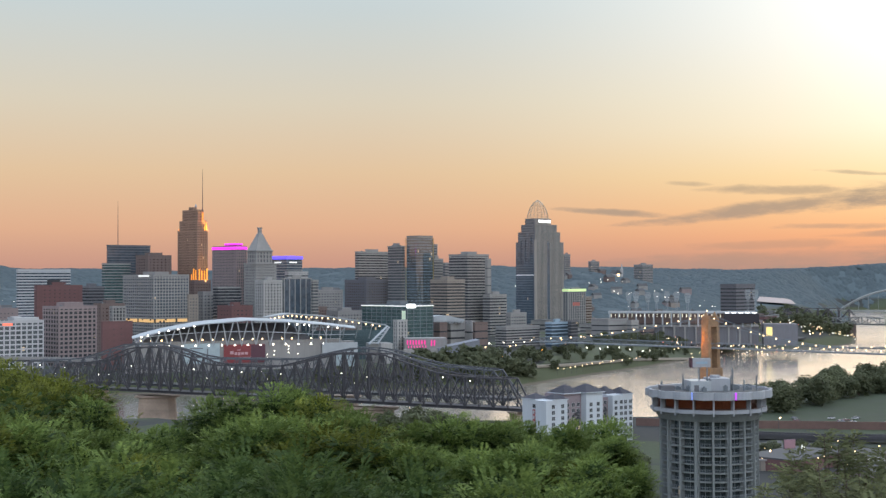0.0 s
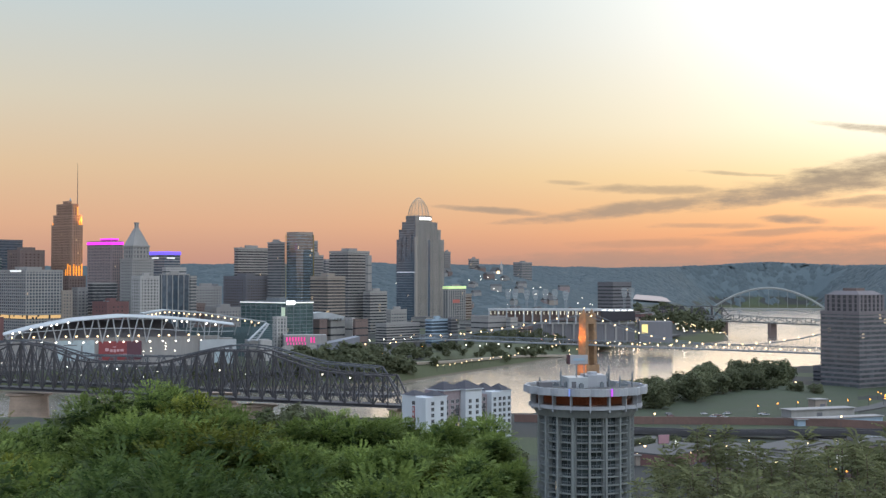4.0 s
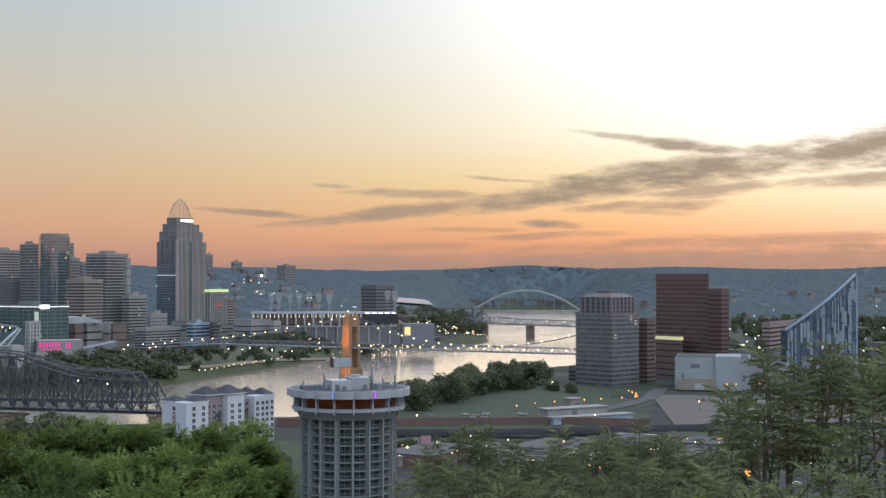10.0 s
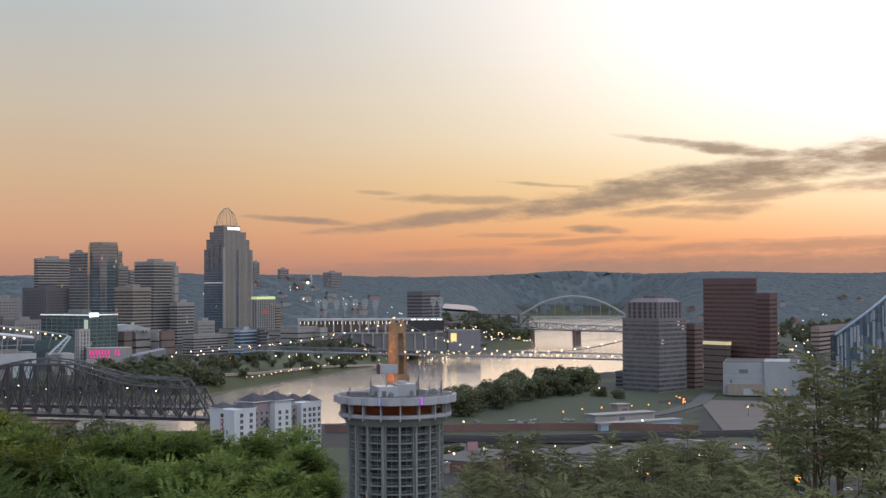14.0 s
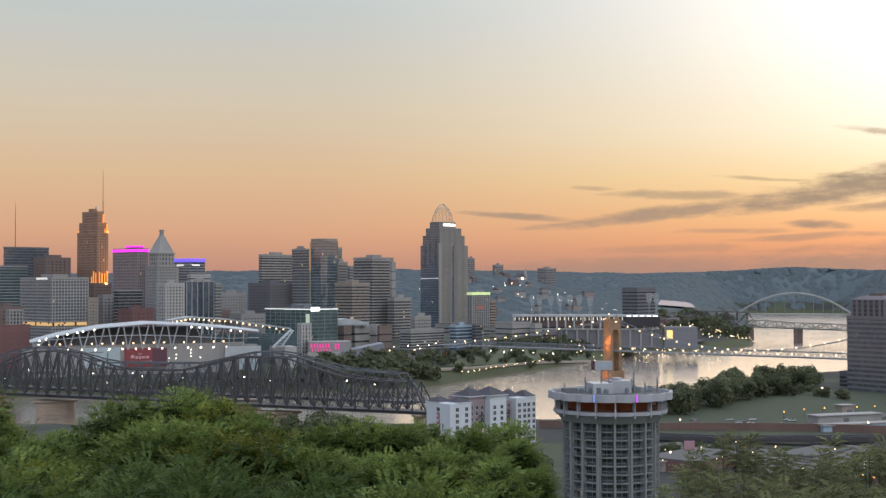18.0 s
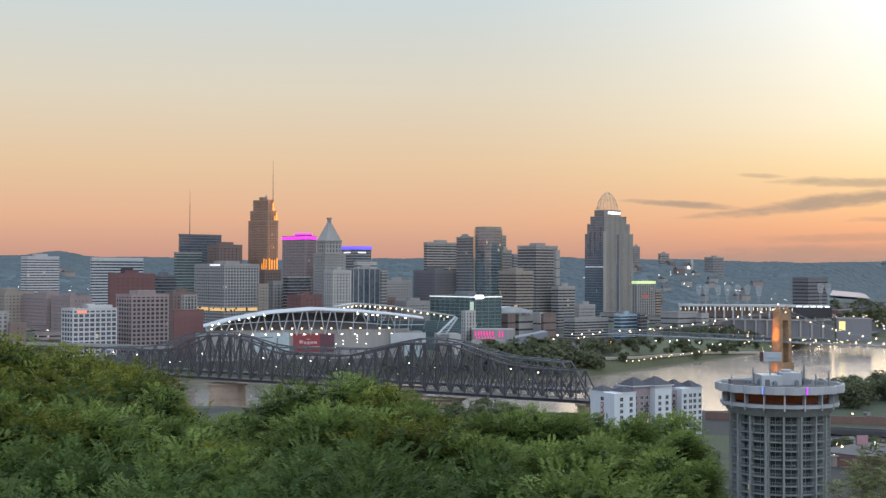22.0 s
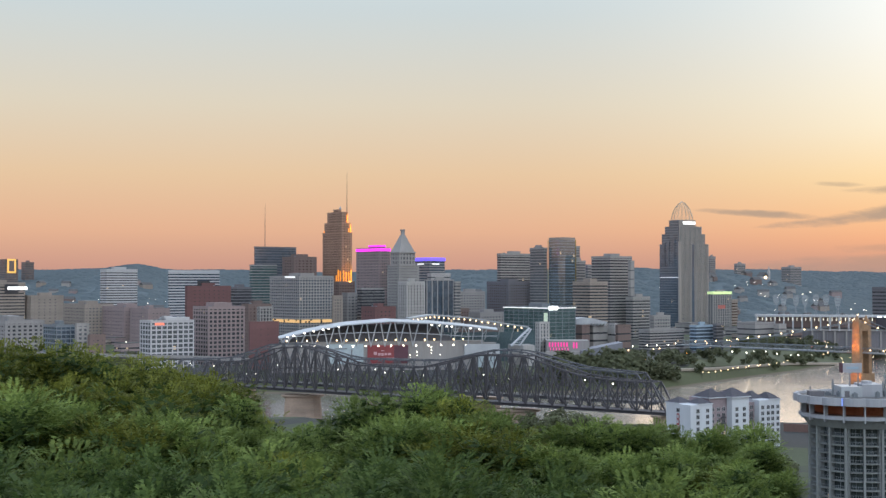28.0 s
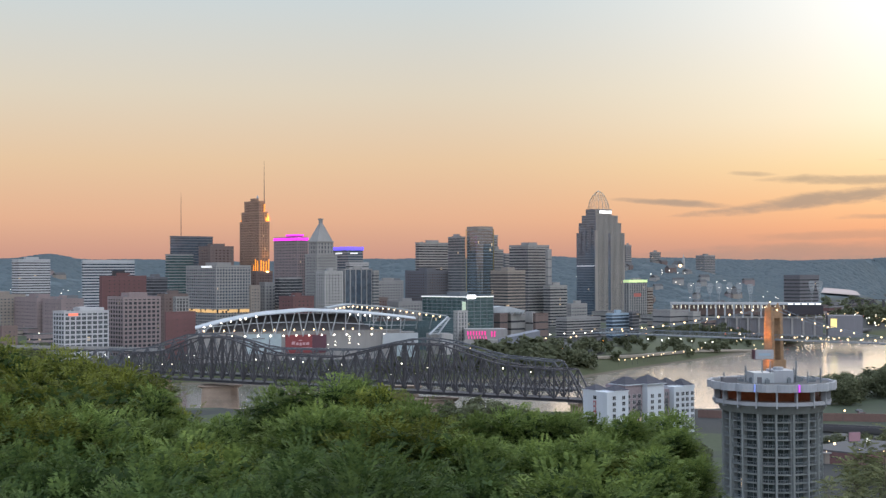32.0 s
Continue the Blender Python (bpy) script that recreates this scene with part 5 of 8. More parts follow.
# ---- stadium and ballpark on the far bank ----
def stadium():
    left, right = Vector((-290, 1257)), Vector((-87, 1327))
    way = (right - left).normalized()
    turn = math.degrees(math.atan2(way.y, way.x))
    ob = thing("stadium", "open football stadium with white canopies and lit concourses", "stadium", pose(left.x, left.y, 0, rz=turn))
    long = (right - left).length
    z_base = 16.0
    arc = lambda u: float(np.interp(u, [0, 0.12, 0.3, 0.5, 0.7, 0.85, 1.0], [49.5, 55.5, 62, 65, 63, 60, 56]))
    # the near stand: wall, tiers of seats, concourse
    part("stand_wall", Shape().box(-6, long, 4, 14, z_base, 43), GREY_STONE, ob, "grey concrete stand wall")
    part("concourse", Shape().box(4, long - 12, 6, 16, 43, 45), CONCRETE, ob)
    for i in range(14):
        part("seat_tier", Shape().box(2, long - 10, 16 + 2.5 * i, 19 + 2.5 * i, z_base, 45 - 1.7 * i), SEAT_DARK, ob)
    part("upper_stand", Shape().prism([(6, 9), (long - 40, 9), (long - 40, 34), (6, 34)], 45, 61, [(46, 26), (long - 62, 26), (long - 62, 36), (46, 36)]), DARK_STONE, ob)
    # canopy: a long curved roof
    n = 28
    for i in range(n):
        u0, u1 = i / n, (i + 1) / n
        x0, x1 = u0 * long, u1 * long
        s = Shape()
        w0, w1 = 6 + 26 * math.sin(math.pi * u0) ** 0.6, 6 + 26 * math.sin(math.pi * u1) ** 0.6
        a0, a1 = arc(u0), arc(u1)
        s.v = [(x0, -2, a0 - 1.2), (x1, -2, a1 - 1.2), (x1, -2 + w1, a1 + 0.5), (x0, -2 + w0, a0 + 0.5), (x0, -2, a0), (x1, -2, a1), (x1, -2 + w1, a1 + 1.7), (x0, -2 + w0, a0 + 1.7)]
        s.f = [(0, 3, 2, 1), (4, 5, 6, 7), (0, 1, 5, 4), (1, 2, 6, 5), (2, 3, 7, 6), (3, 0, 4, 7)]
        part("canopy_panel", s, STEEL_WHITE, ob, "white canopy panel")
    part("canopy_edge", Shape().tube([(long * i / 40, -2.4, arc(i / 40) - 0.6) for i in range(41)], [0.55] * 41, 6), STEEL_WHITE, ob)
    part("lower_rail", Shape().tube([(long * i / 40, -1.5, 49.5 + 4.5 * math.sin(math.pi * min(1, i / 34))) for i in range(41)], [0.4] * 41, 5), STEEL_WHITE, ob)
    for i in range(15):
        u = 0.03 + 0.9 * i / 14
        x, z = u * long, arc(u)
        lean = 5.0 if i % 2 == 0 else -5.0
        if u < 0.62:
            part("strut", Shape().bar((x, 3, 40), (x - 5, -1.5, z - 1), 0.9), STEEL_WHITE, ob, "white steel strut")
            part("strut", Shape().bar((x, 3, 40), (x + 5, -1.5, z - 1), 0.9), STEEL_WHITE, ob, "white steel strut")
        else:
            part("strut", Shape().bar((x, 2, 40), (x, -1.5, z - 1), 0.8), STEEL_WHITE, ob, "white steel strut")
            part("strut", Shape().bar((x, 2, 50), (x + lean, -1.5, z - 1), 0.5), STEEL_WHITE, ob, "white steel strut")
    bulb = Shape().lathe([(0.1, -0.8), (0.75, -0.35), (0.85, 0.1), (0.6, 0.5), (0.1, 0.8)], 8)
    warm, cool = bulb.mesh("stand_lamp", LAMP_WARM), bulb.mesh("stand_lamp", LAMP_WHITE)
    for i in range(19):
        if i in (4, 13, 16):
            continue
        part("stand_lamp", warm, None, ob, at=(8 + i * 9.6, 2.4, 46.5))
    for i in range(14):
        part("stand_lamp", cool, None, ob, at=(22 + i * 12.4, 1.6, 41.0))
    for x in (148, 156, 163, 168, 187, 196):
        part("stand_lamp", cool, None, ob, at=(x, -3.2, arc(x / long) - 2.2))
    for x in (8, 14, 24, 33, 42, 47, 57):
        part("stand_lamp", cool, None, ob, at=(x, -3.4, arc(x / long) - 1.0))
    for x, z in ((128, 28), (128, 31.5), (135, 27), (135, 31), (135, 34.5), (143, 27), (150, 27), (149, 33), (149, 36), (149, 39), (158, 31.5), (176, 27)):
        part("wall_lamp", Shape().lathe([(0.1, -0.5), (0.5, -0.15), (0.5, 0.2), (0.1, 0.5)], 8).mesh("wall_lamp", LAMP_WHITE), None, ob, at=(x, 3.2, z))
    # boards on the outer wall
    part("wall_board", Shape().box(86, 126, 2.6, 3.8, 24, 41.5), BOARD_RED, ob, "dark red advertising board with plain pale shapes")
    part("wall_board", Shape().box(112, 126, 2.2, 2.6, 24.5, 41), BOARD_DARK, ob, "dark end of the red board")
    for x, z, w, h in ((92, 32.2, 3.2, 3.0), (96.2, 31.6, 2.6, 2.4), (99.6, 31.2, 2.2, 2.8), (102.6, 31.8, 2.6, 2.2), (106, 31.8, 3.0, 2.2), (99, 35.8, 3.2, 0.8), (101, 28.4, 11, 1.0)):
        part("board_shape", Shape().box(x, x + w, 2.3, 2.62, z, z + h), BOARD_PALE, ob)
    part("wall_panel", Shape().box(48, 82, 2.4, 3.8, 24, 43), BLUE_WALL, ob, "pale blue wall panel")
    part("panel_stripe", Shape().box(54, 66, 2.1, 2.45, 38, 38.8), DARK_STONE, ob)
    part("panel_stripe", Shape().box(70, 71, 2.1, 2.45, 27, 38), DARK_STONE, ob)
    part("wall_panel", Shape().box(182, long + 3, 1.0, 3.6, 31, 41.5), STEEL_WHITE, ob)
    part("wall_panel", Shape().box(196, long + 1, 1.2, 3.8, 18, 31), BLUE_WALL, ob)
    # far stand with its own canopy, lit along the edge
    f0, f1 = Vector((-190.9, 1457.6)), Vector((-60.9, 1438.7))
    inv = Matrix.Rotation(-radians(turn), 4, "Z") @ Matrix.Translation((-left.x, -left.y, 0))
    p, q = inv @ Vector((*f0, 0)), inv @ Vector((*f1, 0))
    far = lambda u, out=0.0: (p.x + (q.x - p.x) * u - 8 * math.sin(math.pi * u), p.y + (q.y - p.y) * u + 10 * math.sin(math.pi * u) + out, float(np.interp(u, [0, 0.25, 0.6, 1.0], [62, 66, 63, 54])))
    for i in range(22):
        a0, a1, b0, b1 = far(i / 22), far((i + 1) / 22), far(i / 22, 22), far((i + 1) / 22, 22)
        s = Shape().sheet(a0, a1, b1, b0)
        s.v += [(x, y, z + 1.4) for x, y, z in s.v[:4]]
        s.f = [(3, 2, 1, 0), (4, 5, 6, 7), (0, 1, 5, 4), (1, 2, 6, 5), (2, 3, 7, 6), (3, 0, 4, 7)]
        part("canopy_panel", s, STEEL_WHITE, ob, "white canopy panel")
        if i % 2 == 0:
            part("strut", Shape().bar((a0[0], a0[1] + 14, 40), (a0[0], a0[1], a0[2] - 0.5), 0.9), STEEL_WHITE, ob, "white steel strut")
        part("stand_lamp", warm, None, ob, at=(a0[0], a0[1] - 0.6, a0[2] - 1.5))
    for i in range(12):
        x0, y0 = p.x - 10 + i * 1.5, p.y - 34 + 3.6 * i
        part("seat_tier", Shape().box(x0, x0 + 150, y0, y0 + 4.0, z_base, 24 + 2.1 * i), SEAT_TEAL, ob)
    # the open end's raking frame
    e = inv @ Vector((*(-75.9, 1382.9), 36.7))
    h = inv @ Vector((*(-57.4, 1398.8), 54.5))
    for off in (0, 3.2):
        part("raking_frame", Shape().bar((e.x, e.y + off, 37), (h.x, h.y + off, 55), 1.1), STEEL_WHITE, ob)
        part("raking_frame", Shape().bar((e.x + 9, e.y + off, 37), (h.x + 2, h.y + off, 54), 0.8), STEEL_WHITE, ob)
    for k in range(6):
        a, b = Vector((e.x, e.y, 37)).lerp(Vector((h.x, h.y, 55)), k / 6), Vector((e.x + 9, e.y, 37)).lerp(Vector((h.x + 2, h.y, 54)), (k + 0.5) / 6)
        part("frame_brace", Shape().bar(a, b, 0.5), STEEL_WHITE, ob)
    part("end_block", Shape().box(e.x + 2, e.x + 24, e.y + 4, e.y + 20, z_base, 38), CONCRETE, ob)
    part("end_tower", Shape().box(e.x + 10, e.x + 22, e.y - 10, e.y - 2, z_base, 38), WHITE_STONE, ob)


SEAT_DARK = surface("dark_seating", (0.07, 0.08, 0.09), 0.7, grain=2.0)
SEAT_TEAL = surface("teal_grey_seating", (0.045, 0.075, 0.085), 0.7, grain=2.0)
BOARD_RED = surface("dark_red_board", (0.17, 0.03, 0.036), 0.5, grain=4.0)
BOARD_DARK = surface("purple_dark_board", (0.07, 0.025, 0.04), 0.5, grain=4.0)
BOARD_PALE = surface("pale_pink_print", (0.42, 0.26, 0.28), 0.6, grain=2.0)
BLUE_WALL = surface("pale_blue_wall", (0.28, 0.34, 0.37), 0.6, grain=3.0)
stadium()


def light_mast(ob, x, y, low, top):
    """A lattice floodlight mast with a slatted lamp rack that widens upwards."""
    mast = Shape()
    rack_low = top - 14
    for sx in (-1, 1):
        mast.bar((x + 1.3 * sx, y, low), (x + 1.0 * sx, y, rack_low), 0.4).bar((x + 2.4 * sx, y, rack_low), (x + 4.2 * sx, y, top - 3), 0.4)
    steps = int((rack_low - low) / 3)
    for i in range(steps):
        sx = 1 if i % 2 else -1
        mast.bar((x - 1.2 * sx, y, low + 3 * i), (x + 1.2 * sx, y, low + 3 * i + 3), 0.25)
    part("light_tower", mast, MAST_GREY, ob, "pale grey lattice light tower")
    for i in range(7):
        half = 2.4 + 1.8 * i / 6 if i < 6 else 3.2
        part("lamp_rack", Shape().box(x - half, x + half, y - 0.5, y + 0.5, rack_low + 2 * i, rack_low + 2 * i + 1.25), MAST_GREY, ob)


MAST_GREY = surface("light_mast_grey", (0.24, 0.265, 0.28), 0.6, grain=1.0)


def ballpark():
    ob = thing("ballpark", "baseball park with a white roof line, columns and light towers", "stadium", pose(225, 1836, 0, rz=-8.9))
    part("roof_band", Shape().box(0, 196, 0, 14, 56, 59), STEEL_WHITE, ob)
    part("upper_wall", Shape().box(2, 192, 6, 24, 42, 56), BROWN_BRICK, ob)
    part("lower_wall", Shape().box(-8, 200, 2, 30, 14, 38), DARK_STONE, ob)
    part("terrace", Shape().box(-8, 200, 0, 30, 38, 40), CONCRETE, ob)
    col = Shape().box(-1.0, 1.0, -0.8, 0.8, 38, 57).mesh("column", STEEL_WHITE)
    for i in range(17):
        part("column", col, None, ob, at=(2 + 11.8 * i, -0.5, 0))
    pier = Shape().box(-1.1, 1.1, -0.4, 2.0, 14, 38).mesh("wall_pier", CONCRETE)
    for i in range(14):
        part("wall_pier", pier, None, ob, at=(2 + 14.4 * i, 0, 0))
    light = Shape().box(-0.35, 0.35, -0.3, 0.3, 51, 55.2).mesh("roof_lamp", LAMP_ROOF)
    for i in range(34):
        part("roof_lamp", light, None, ob, at=(4 + 5.6 * i, -1.0, 0))
    for x, y, top in ((27, 26, 86), (37, 26, 86), (53, 26, 85), (65, 27, 85), (79, 30, 86), (92, 27, 86), (107, 30, 84)):
        light_mast(ob, x, y, 50, top)
    for i in range(10):
        part("seat_tier", Shape().box(10, 180, 30 + 5 * i, 35 + 5 * i, 14, 52 - 2.6 * i), SEAT_DARK, ob)
    part("scoreboard", Shape().box(154, 200, -6, -2, 43, 56), BOARD_BLACK, ob, "black scoreboard panel")
    for i in range(5):
        part("board_lamp", Shape().box(155 + 9 * i, 161 + 9 * i, -6.4, -5.6, 56.5, 57.6), LAMP_SIGN, ob)
    for x in (190, 200):
        light_mast(ob, x, 61, 20, 88)
    part("pavilion", Shape().box(206, 250, -6, 30, 14, 42), DARK_STONE, ob)
    part("pavilion_glow", Shape().box(209, 217, -6.6, -5.9, 26, 38), LAMP_HALL, ob, "warm lit pavilion window")


LAMP_ROOF = glowing("roof_edge_lamp", (1.0, 0.9, 0.65), 0.8)
LAMP_HALL = glowing("hall_window", (1.0, 0.7, 0.25), 0.5)
BOARD_BLACK = surface("black_board", (0.012, 0.012, 0.02), 0.4, grain=4.0)
ballpark()


# ---- the round hotel and the white apartment house on the near side of the river ----
def round_hotel():
    cx, cy, n = 79.5, 405.0, 18
    ob = thing("round_hotel", "round concrete hotel tower with a wide revolving-restaurant crown", "hotel", pose(cx, cy, 17, rz=4))
    z = lambda h: h - 17
    body_r, floors, f0, f1 = 14.2, 17, 19.0, 61.6
    step = (f1 - f0) / floors
    part("core", Shape().lathe([(body_r - 1.6, z(17)), (body_r - 1.6, z(62))], 36), HOTEL_GLASS, ob, "balcony windows")
    slab = Shape().lathe([(body_r - 0.1, 0), (body_r - 0.1, 0.32)], 54).mesh("floor_slab", HOTEL_CONCRETE)
    for i in range(floors + 1):
        part("floor_slab", slab, None, ob, at=(0, 0, z(f0 + i * step) - 0.3))
    wide = 2 * math.pi * body_r / n
    fin = Shape().box(body_r - 1.8, body_r + 0.45, -0.28, 0.28, 0, f1 - f0).mesh("fin", HOTEL_CONCRETE)
    wall = Shape().box(body_r - 1.7, body_r - 0.35, -0.75, 0.75, 0, f1 - f0).mesh("wall_strip", HOTEL_CONCRETE)
    rail = Shape()
    for k in range(7):
        y = -wide * 0.42 + wide * 0.84 * k / 6
        rail.box(body_r - 0.16, body_r - 0.1, y - 0.05, y + 0.05, 0, 0.95)
    rail.box(body_r - 0.2, body_r - 0.06, -wide * 0.42, wide * 0.42, 0.92, 1.02)
    rail = rail.mesh("balcony_rail", STEEL_BLUE)
    door = Shape().box(body_r - 1.62, body_r - 1.5, -0.06, 0.06, 0.0, step - 0.35).mesh("window_bar", STEEL_BLUE)
    panel = Shape().box(body_r - 0.6, body_r - 0.1, 0.9, wide * 0.46, 0, 0.95).mesh("balcony_panel", HOTEL_CONCRETE)
    for i in range(n):
        turn = Matrix.Rotation(2 * math.pi * i / n, 4, "Z")
        half = Matrix.Rotation(2 * math.pi * (i + 0.5) / n, 4, "Z")
        part("fin", fin, None, ob, at=turn @ Matrix.Translation((0, 0, z(f0))))
        if i % 2 == 0:
            part("wall_strip", wall, None, ob, at=turn @ Matrix.Translation((0, 0, z(f0))))
        if 8 <= i <= 17:
            for j in range(floors):
                lift = Matrix.Translation((0, 0, z(f0 + j * step)))
                part("balcony_rail", rail, None, ob, at=half @ lift)
                if j >= 6:
                    part("window_bar", door, None, ob, at=half @ lift)
    # crown: restaurant glass between two scalloped rims
    def scallop(r, bulge):
        pts = []
        for i in range(n):
            for k in range(6):
                a = 2 * math.pi * (i + k / 6) / n
                rr = r + bulge * math.sin(math.pi * k / 6)
                pts.append((rr * math.cos(a), rr * math.sin(a)))
        return pts
    part("crown_base", Shape().prism(scallop(14.6, 0.2), z(61.4), z(63.9), scallop(16.0, 0.4)), HOTEL_CONCRETE, ob)
    part("lower_rim", Shape().prism(scallop(16.6, 0.7), z(63.9), z(64.9)), HOTEL_WHITE, ob, "white lower rim")
    part("restaurant_floor", Shape().lathe([(16.0, z(64.7)), (16.0, z(65.05))], 48), BROWN_BRICK, ob)
    part("restaurant_core", Shape().lathe([(12.6, z(64.8)), (12.6, z(68.2))], 36), RESTAURANT_WALL, ob, "restaurant interior wall, its warm lamp light painted as a glow")
    pane = Shape().box(15.3, 15.36, -2.45, 2.45, z(64.9), z(68.2)).mesh("window_pane", RESTAURANT_GLASS)
    post = Shape().box(15.2, 16.9, -0.2, 0.2, z(63.2), z(68.0)).mesh("rim_post", HOTEL_WHITE)
    for i in range(n):
        p = part("window_pane", pane, None, ob, "tinted restaurant window", at=Matrix.Rotation(2 * math.pi * (i + 0.5) / n, 4, "Z"))
        p.visible_shadow = False
        part("rim_post", post, None, ob, at=Matrix.Rotation(2 * math.pi * i / n, 4, "Z"))
    top = scallop(17.7, 1.15)
    inner = [(0.965 * x, 0.965 * y) for x, y in top]
    rim = Shape()
    m = len(top)
    rim.v = [(x, y, h) for ring, h in ((top, z(68.0)), (top, z(70.2)), (inner, z(70.2)), (inner, z(68.0))) for x, y in ring]
    for a, b in ((0, 1), (1, 2), (2, 3), (3, 0)):
        rim.f += [(a * m + i, a * m + (i + 1) % m, b * m + (i + 1) % m, b * m + i) for i in range(m)]
    part("upper_rim", rim, HOTEL_WHITE, ob, "white scalloped roof rim")
    part("roof", Shape().prism(inner, z(68.1), z(69.6)), ROOFING, ob)
    for i, lamp in ((12.0, LAMP_BLUE_DIM), (14.0, LAMP_PURPLE)):
        a = 2 * math.pi * i / n
        part("rim_light", Shape().box(18.0, 18.35, -0.2, 0.2, z(68.0), z(70.2)), lamp, ob, at=Matrix.Rotation(a, 4, "Z"))
    # roof plant
    part("plant_house", Shape().box(-6.5, -0.5, -5, 4, z(69.4), z(72.6)), STEEL_WHITE, ob)
    part("plant_house", Shape().box(-0.3, 5.5, -4, 5, z(69.4), z(73.2)).lathe([(1.6, z(73.2)), (1.6, z(74))], 12, 2, 0), HOTEL_WHITE, ob)
    part("plant_house", Shape().box(-15, -11, -3, 1, z(69.4), z(71.2)), DARK_STONE, ob)
    part("door", Shape().box(-5.6, -4.2, -5.06, -4.9, z(69.6), z(71.4)), DARK_STONE, ob)
    for x, y, w, h in ((-7.2, -3, 1.0, 1.6), (-3.4, -6.4, 1.2, 1.4), (6.6, -2, 1.5, 1.8), (8.6, 1, 1.2, 1.3), (10.8, -1, 2.2, 1.0), (12.4, 2, 1.2, 1.5), (3.2, -6, 1.0, 1.7), (-9.5, 1.5, 1.6, 1.1)):
        part("roof_unit", Shape().box(x, x + w, y, y + w, z(69.4), z(69.4) + h).lathe([(w * 0.3, z(69.4) + h), (w * 0.3, z(69.4) + h + 0.3)], 10, x + w / 2, y + w / 2), STEEL_BLUE, ob)
    for x, y, h in ((-8.0, -1, 5.0), (6.4, -3.4, 6.6), (7.6, 3, 4.0), (13.5, -4, 4.6), (-13.5, 3, 2.8), (9.4, -5, 3.4)):
        part("vent_pipe", Shape().lathe([(0.28, z(69.4)), (0.28, z(69.4) + h), (0.1, z(69.4) + h + 0.2)], 8, x, y), STEEL_BLUE, ob)
    for x, y in ((-3.6, -3.0), (-1.2, -3.0)):
        part("sign_post", Shape().box(x - 0.18, x + 0.18, y - 0.18, y + 0.18, z(72), z(77)), STEEL_BLUE, ob)
    part("sign_board", Shape().prism([(-5.6, -3.4), (-0.2, -3.4), (-0.2, -2.6), (-5.6, -2.6)], z(76.6), z(79.3)), HOTEL_WHITE, ob, "white roof sign board")
    part("sign_shape", Shape().box(-4.6, -1.2, -3.5, -3.38, z(77.6), z(78.3)), BLUE_PANEL, ob)
    part("sign_side", Shape().box(-6.1, -5.6, -3.3, -0.8, z(76.5), z(79.4)), BOARD_DARK, ob)


HOTEL_CONCRETE = surface("hotel_concrete", (0.175, 0.19, 0.19), 0.8, grain=0.8, stain=0.2, streaky=True)
HOTEL_WHITE = surface("hotel_white_rim", (0.3, 0.315, 0.345), 0.6, grain=1.0, spread=0.12, stain=0.12, streaky=True)
HOTEL_GLASS = window_glass("hotel_window_glass", (0.045, 0.058, 0.064), lit=0.005, cell=(1.6, 1.6, 2.5), spread=1.0, power=0.6)
RESTAURANT_WALL = surface("glowing_inner_wall", (0.13, 0.075, 0.055), 0.6, grain=0.8, spread=1.0, stain=0.25)
# The wall itself glows faintly, standing for the light of the room's lamps.
RESTAURANT_WALL.node_tree.nodes["Principled BSDF"].inputs["Emission Color"].default_value = (1.0, 0.33, 0.12, 1)
RESTAURANT_WALL.node_tree.nodes["Principled BSDF"].inputs["Emission Strength"].default_value = 0.025
RESTAURANT_GLASS = bpy.data.materials.new("tinted_pane")
RESTAURANT_GLASS.use_nodes = True
RESTAURANT_GLASS.node_tree.nodes["Principled BSDF"].inputs["Base Color"].default_value = (0.75, 0.6, 0.55, 1)
RESTAURANT_GLASS.node_tree.nodes["Principled BSDF"].inputs["Transmission Weight"].default_value = 1.0
RESTAURANT_GLASS.node_tree.nodes["Principled BSDF"].inputs["Roughness"].default_value = 0.05
RESTAURANT_GLASS.node_tree.nodes["Principled BSDF"].inputs["IOR"].default_value = 1.05
LAMP_BLUE_DIM = glowing("blue_rim_light", (0.3, 0.4, 1.0), 0.2)
LAMP_PURPLE = glowing("purple_rim_light", (0.65, 0.1, 1.0), 0.5)
round_hotel()


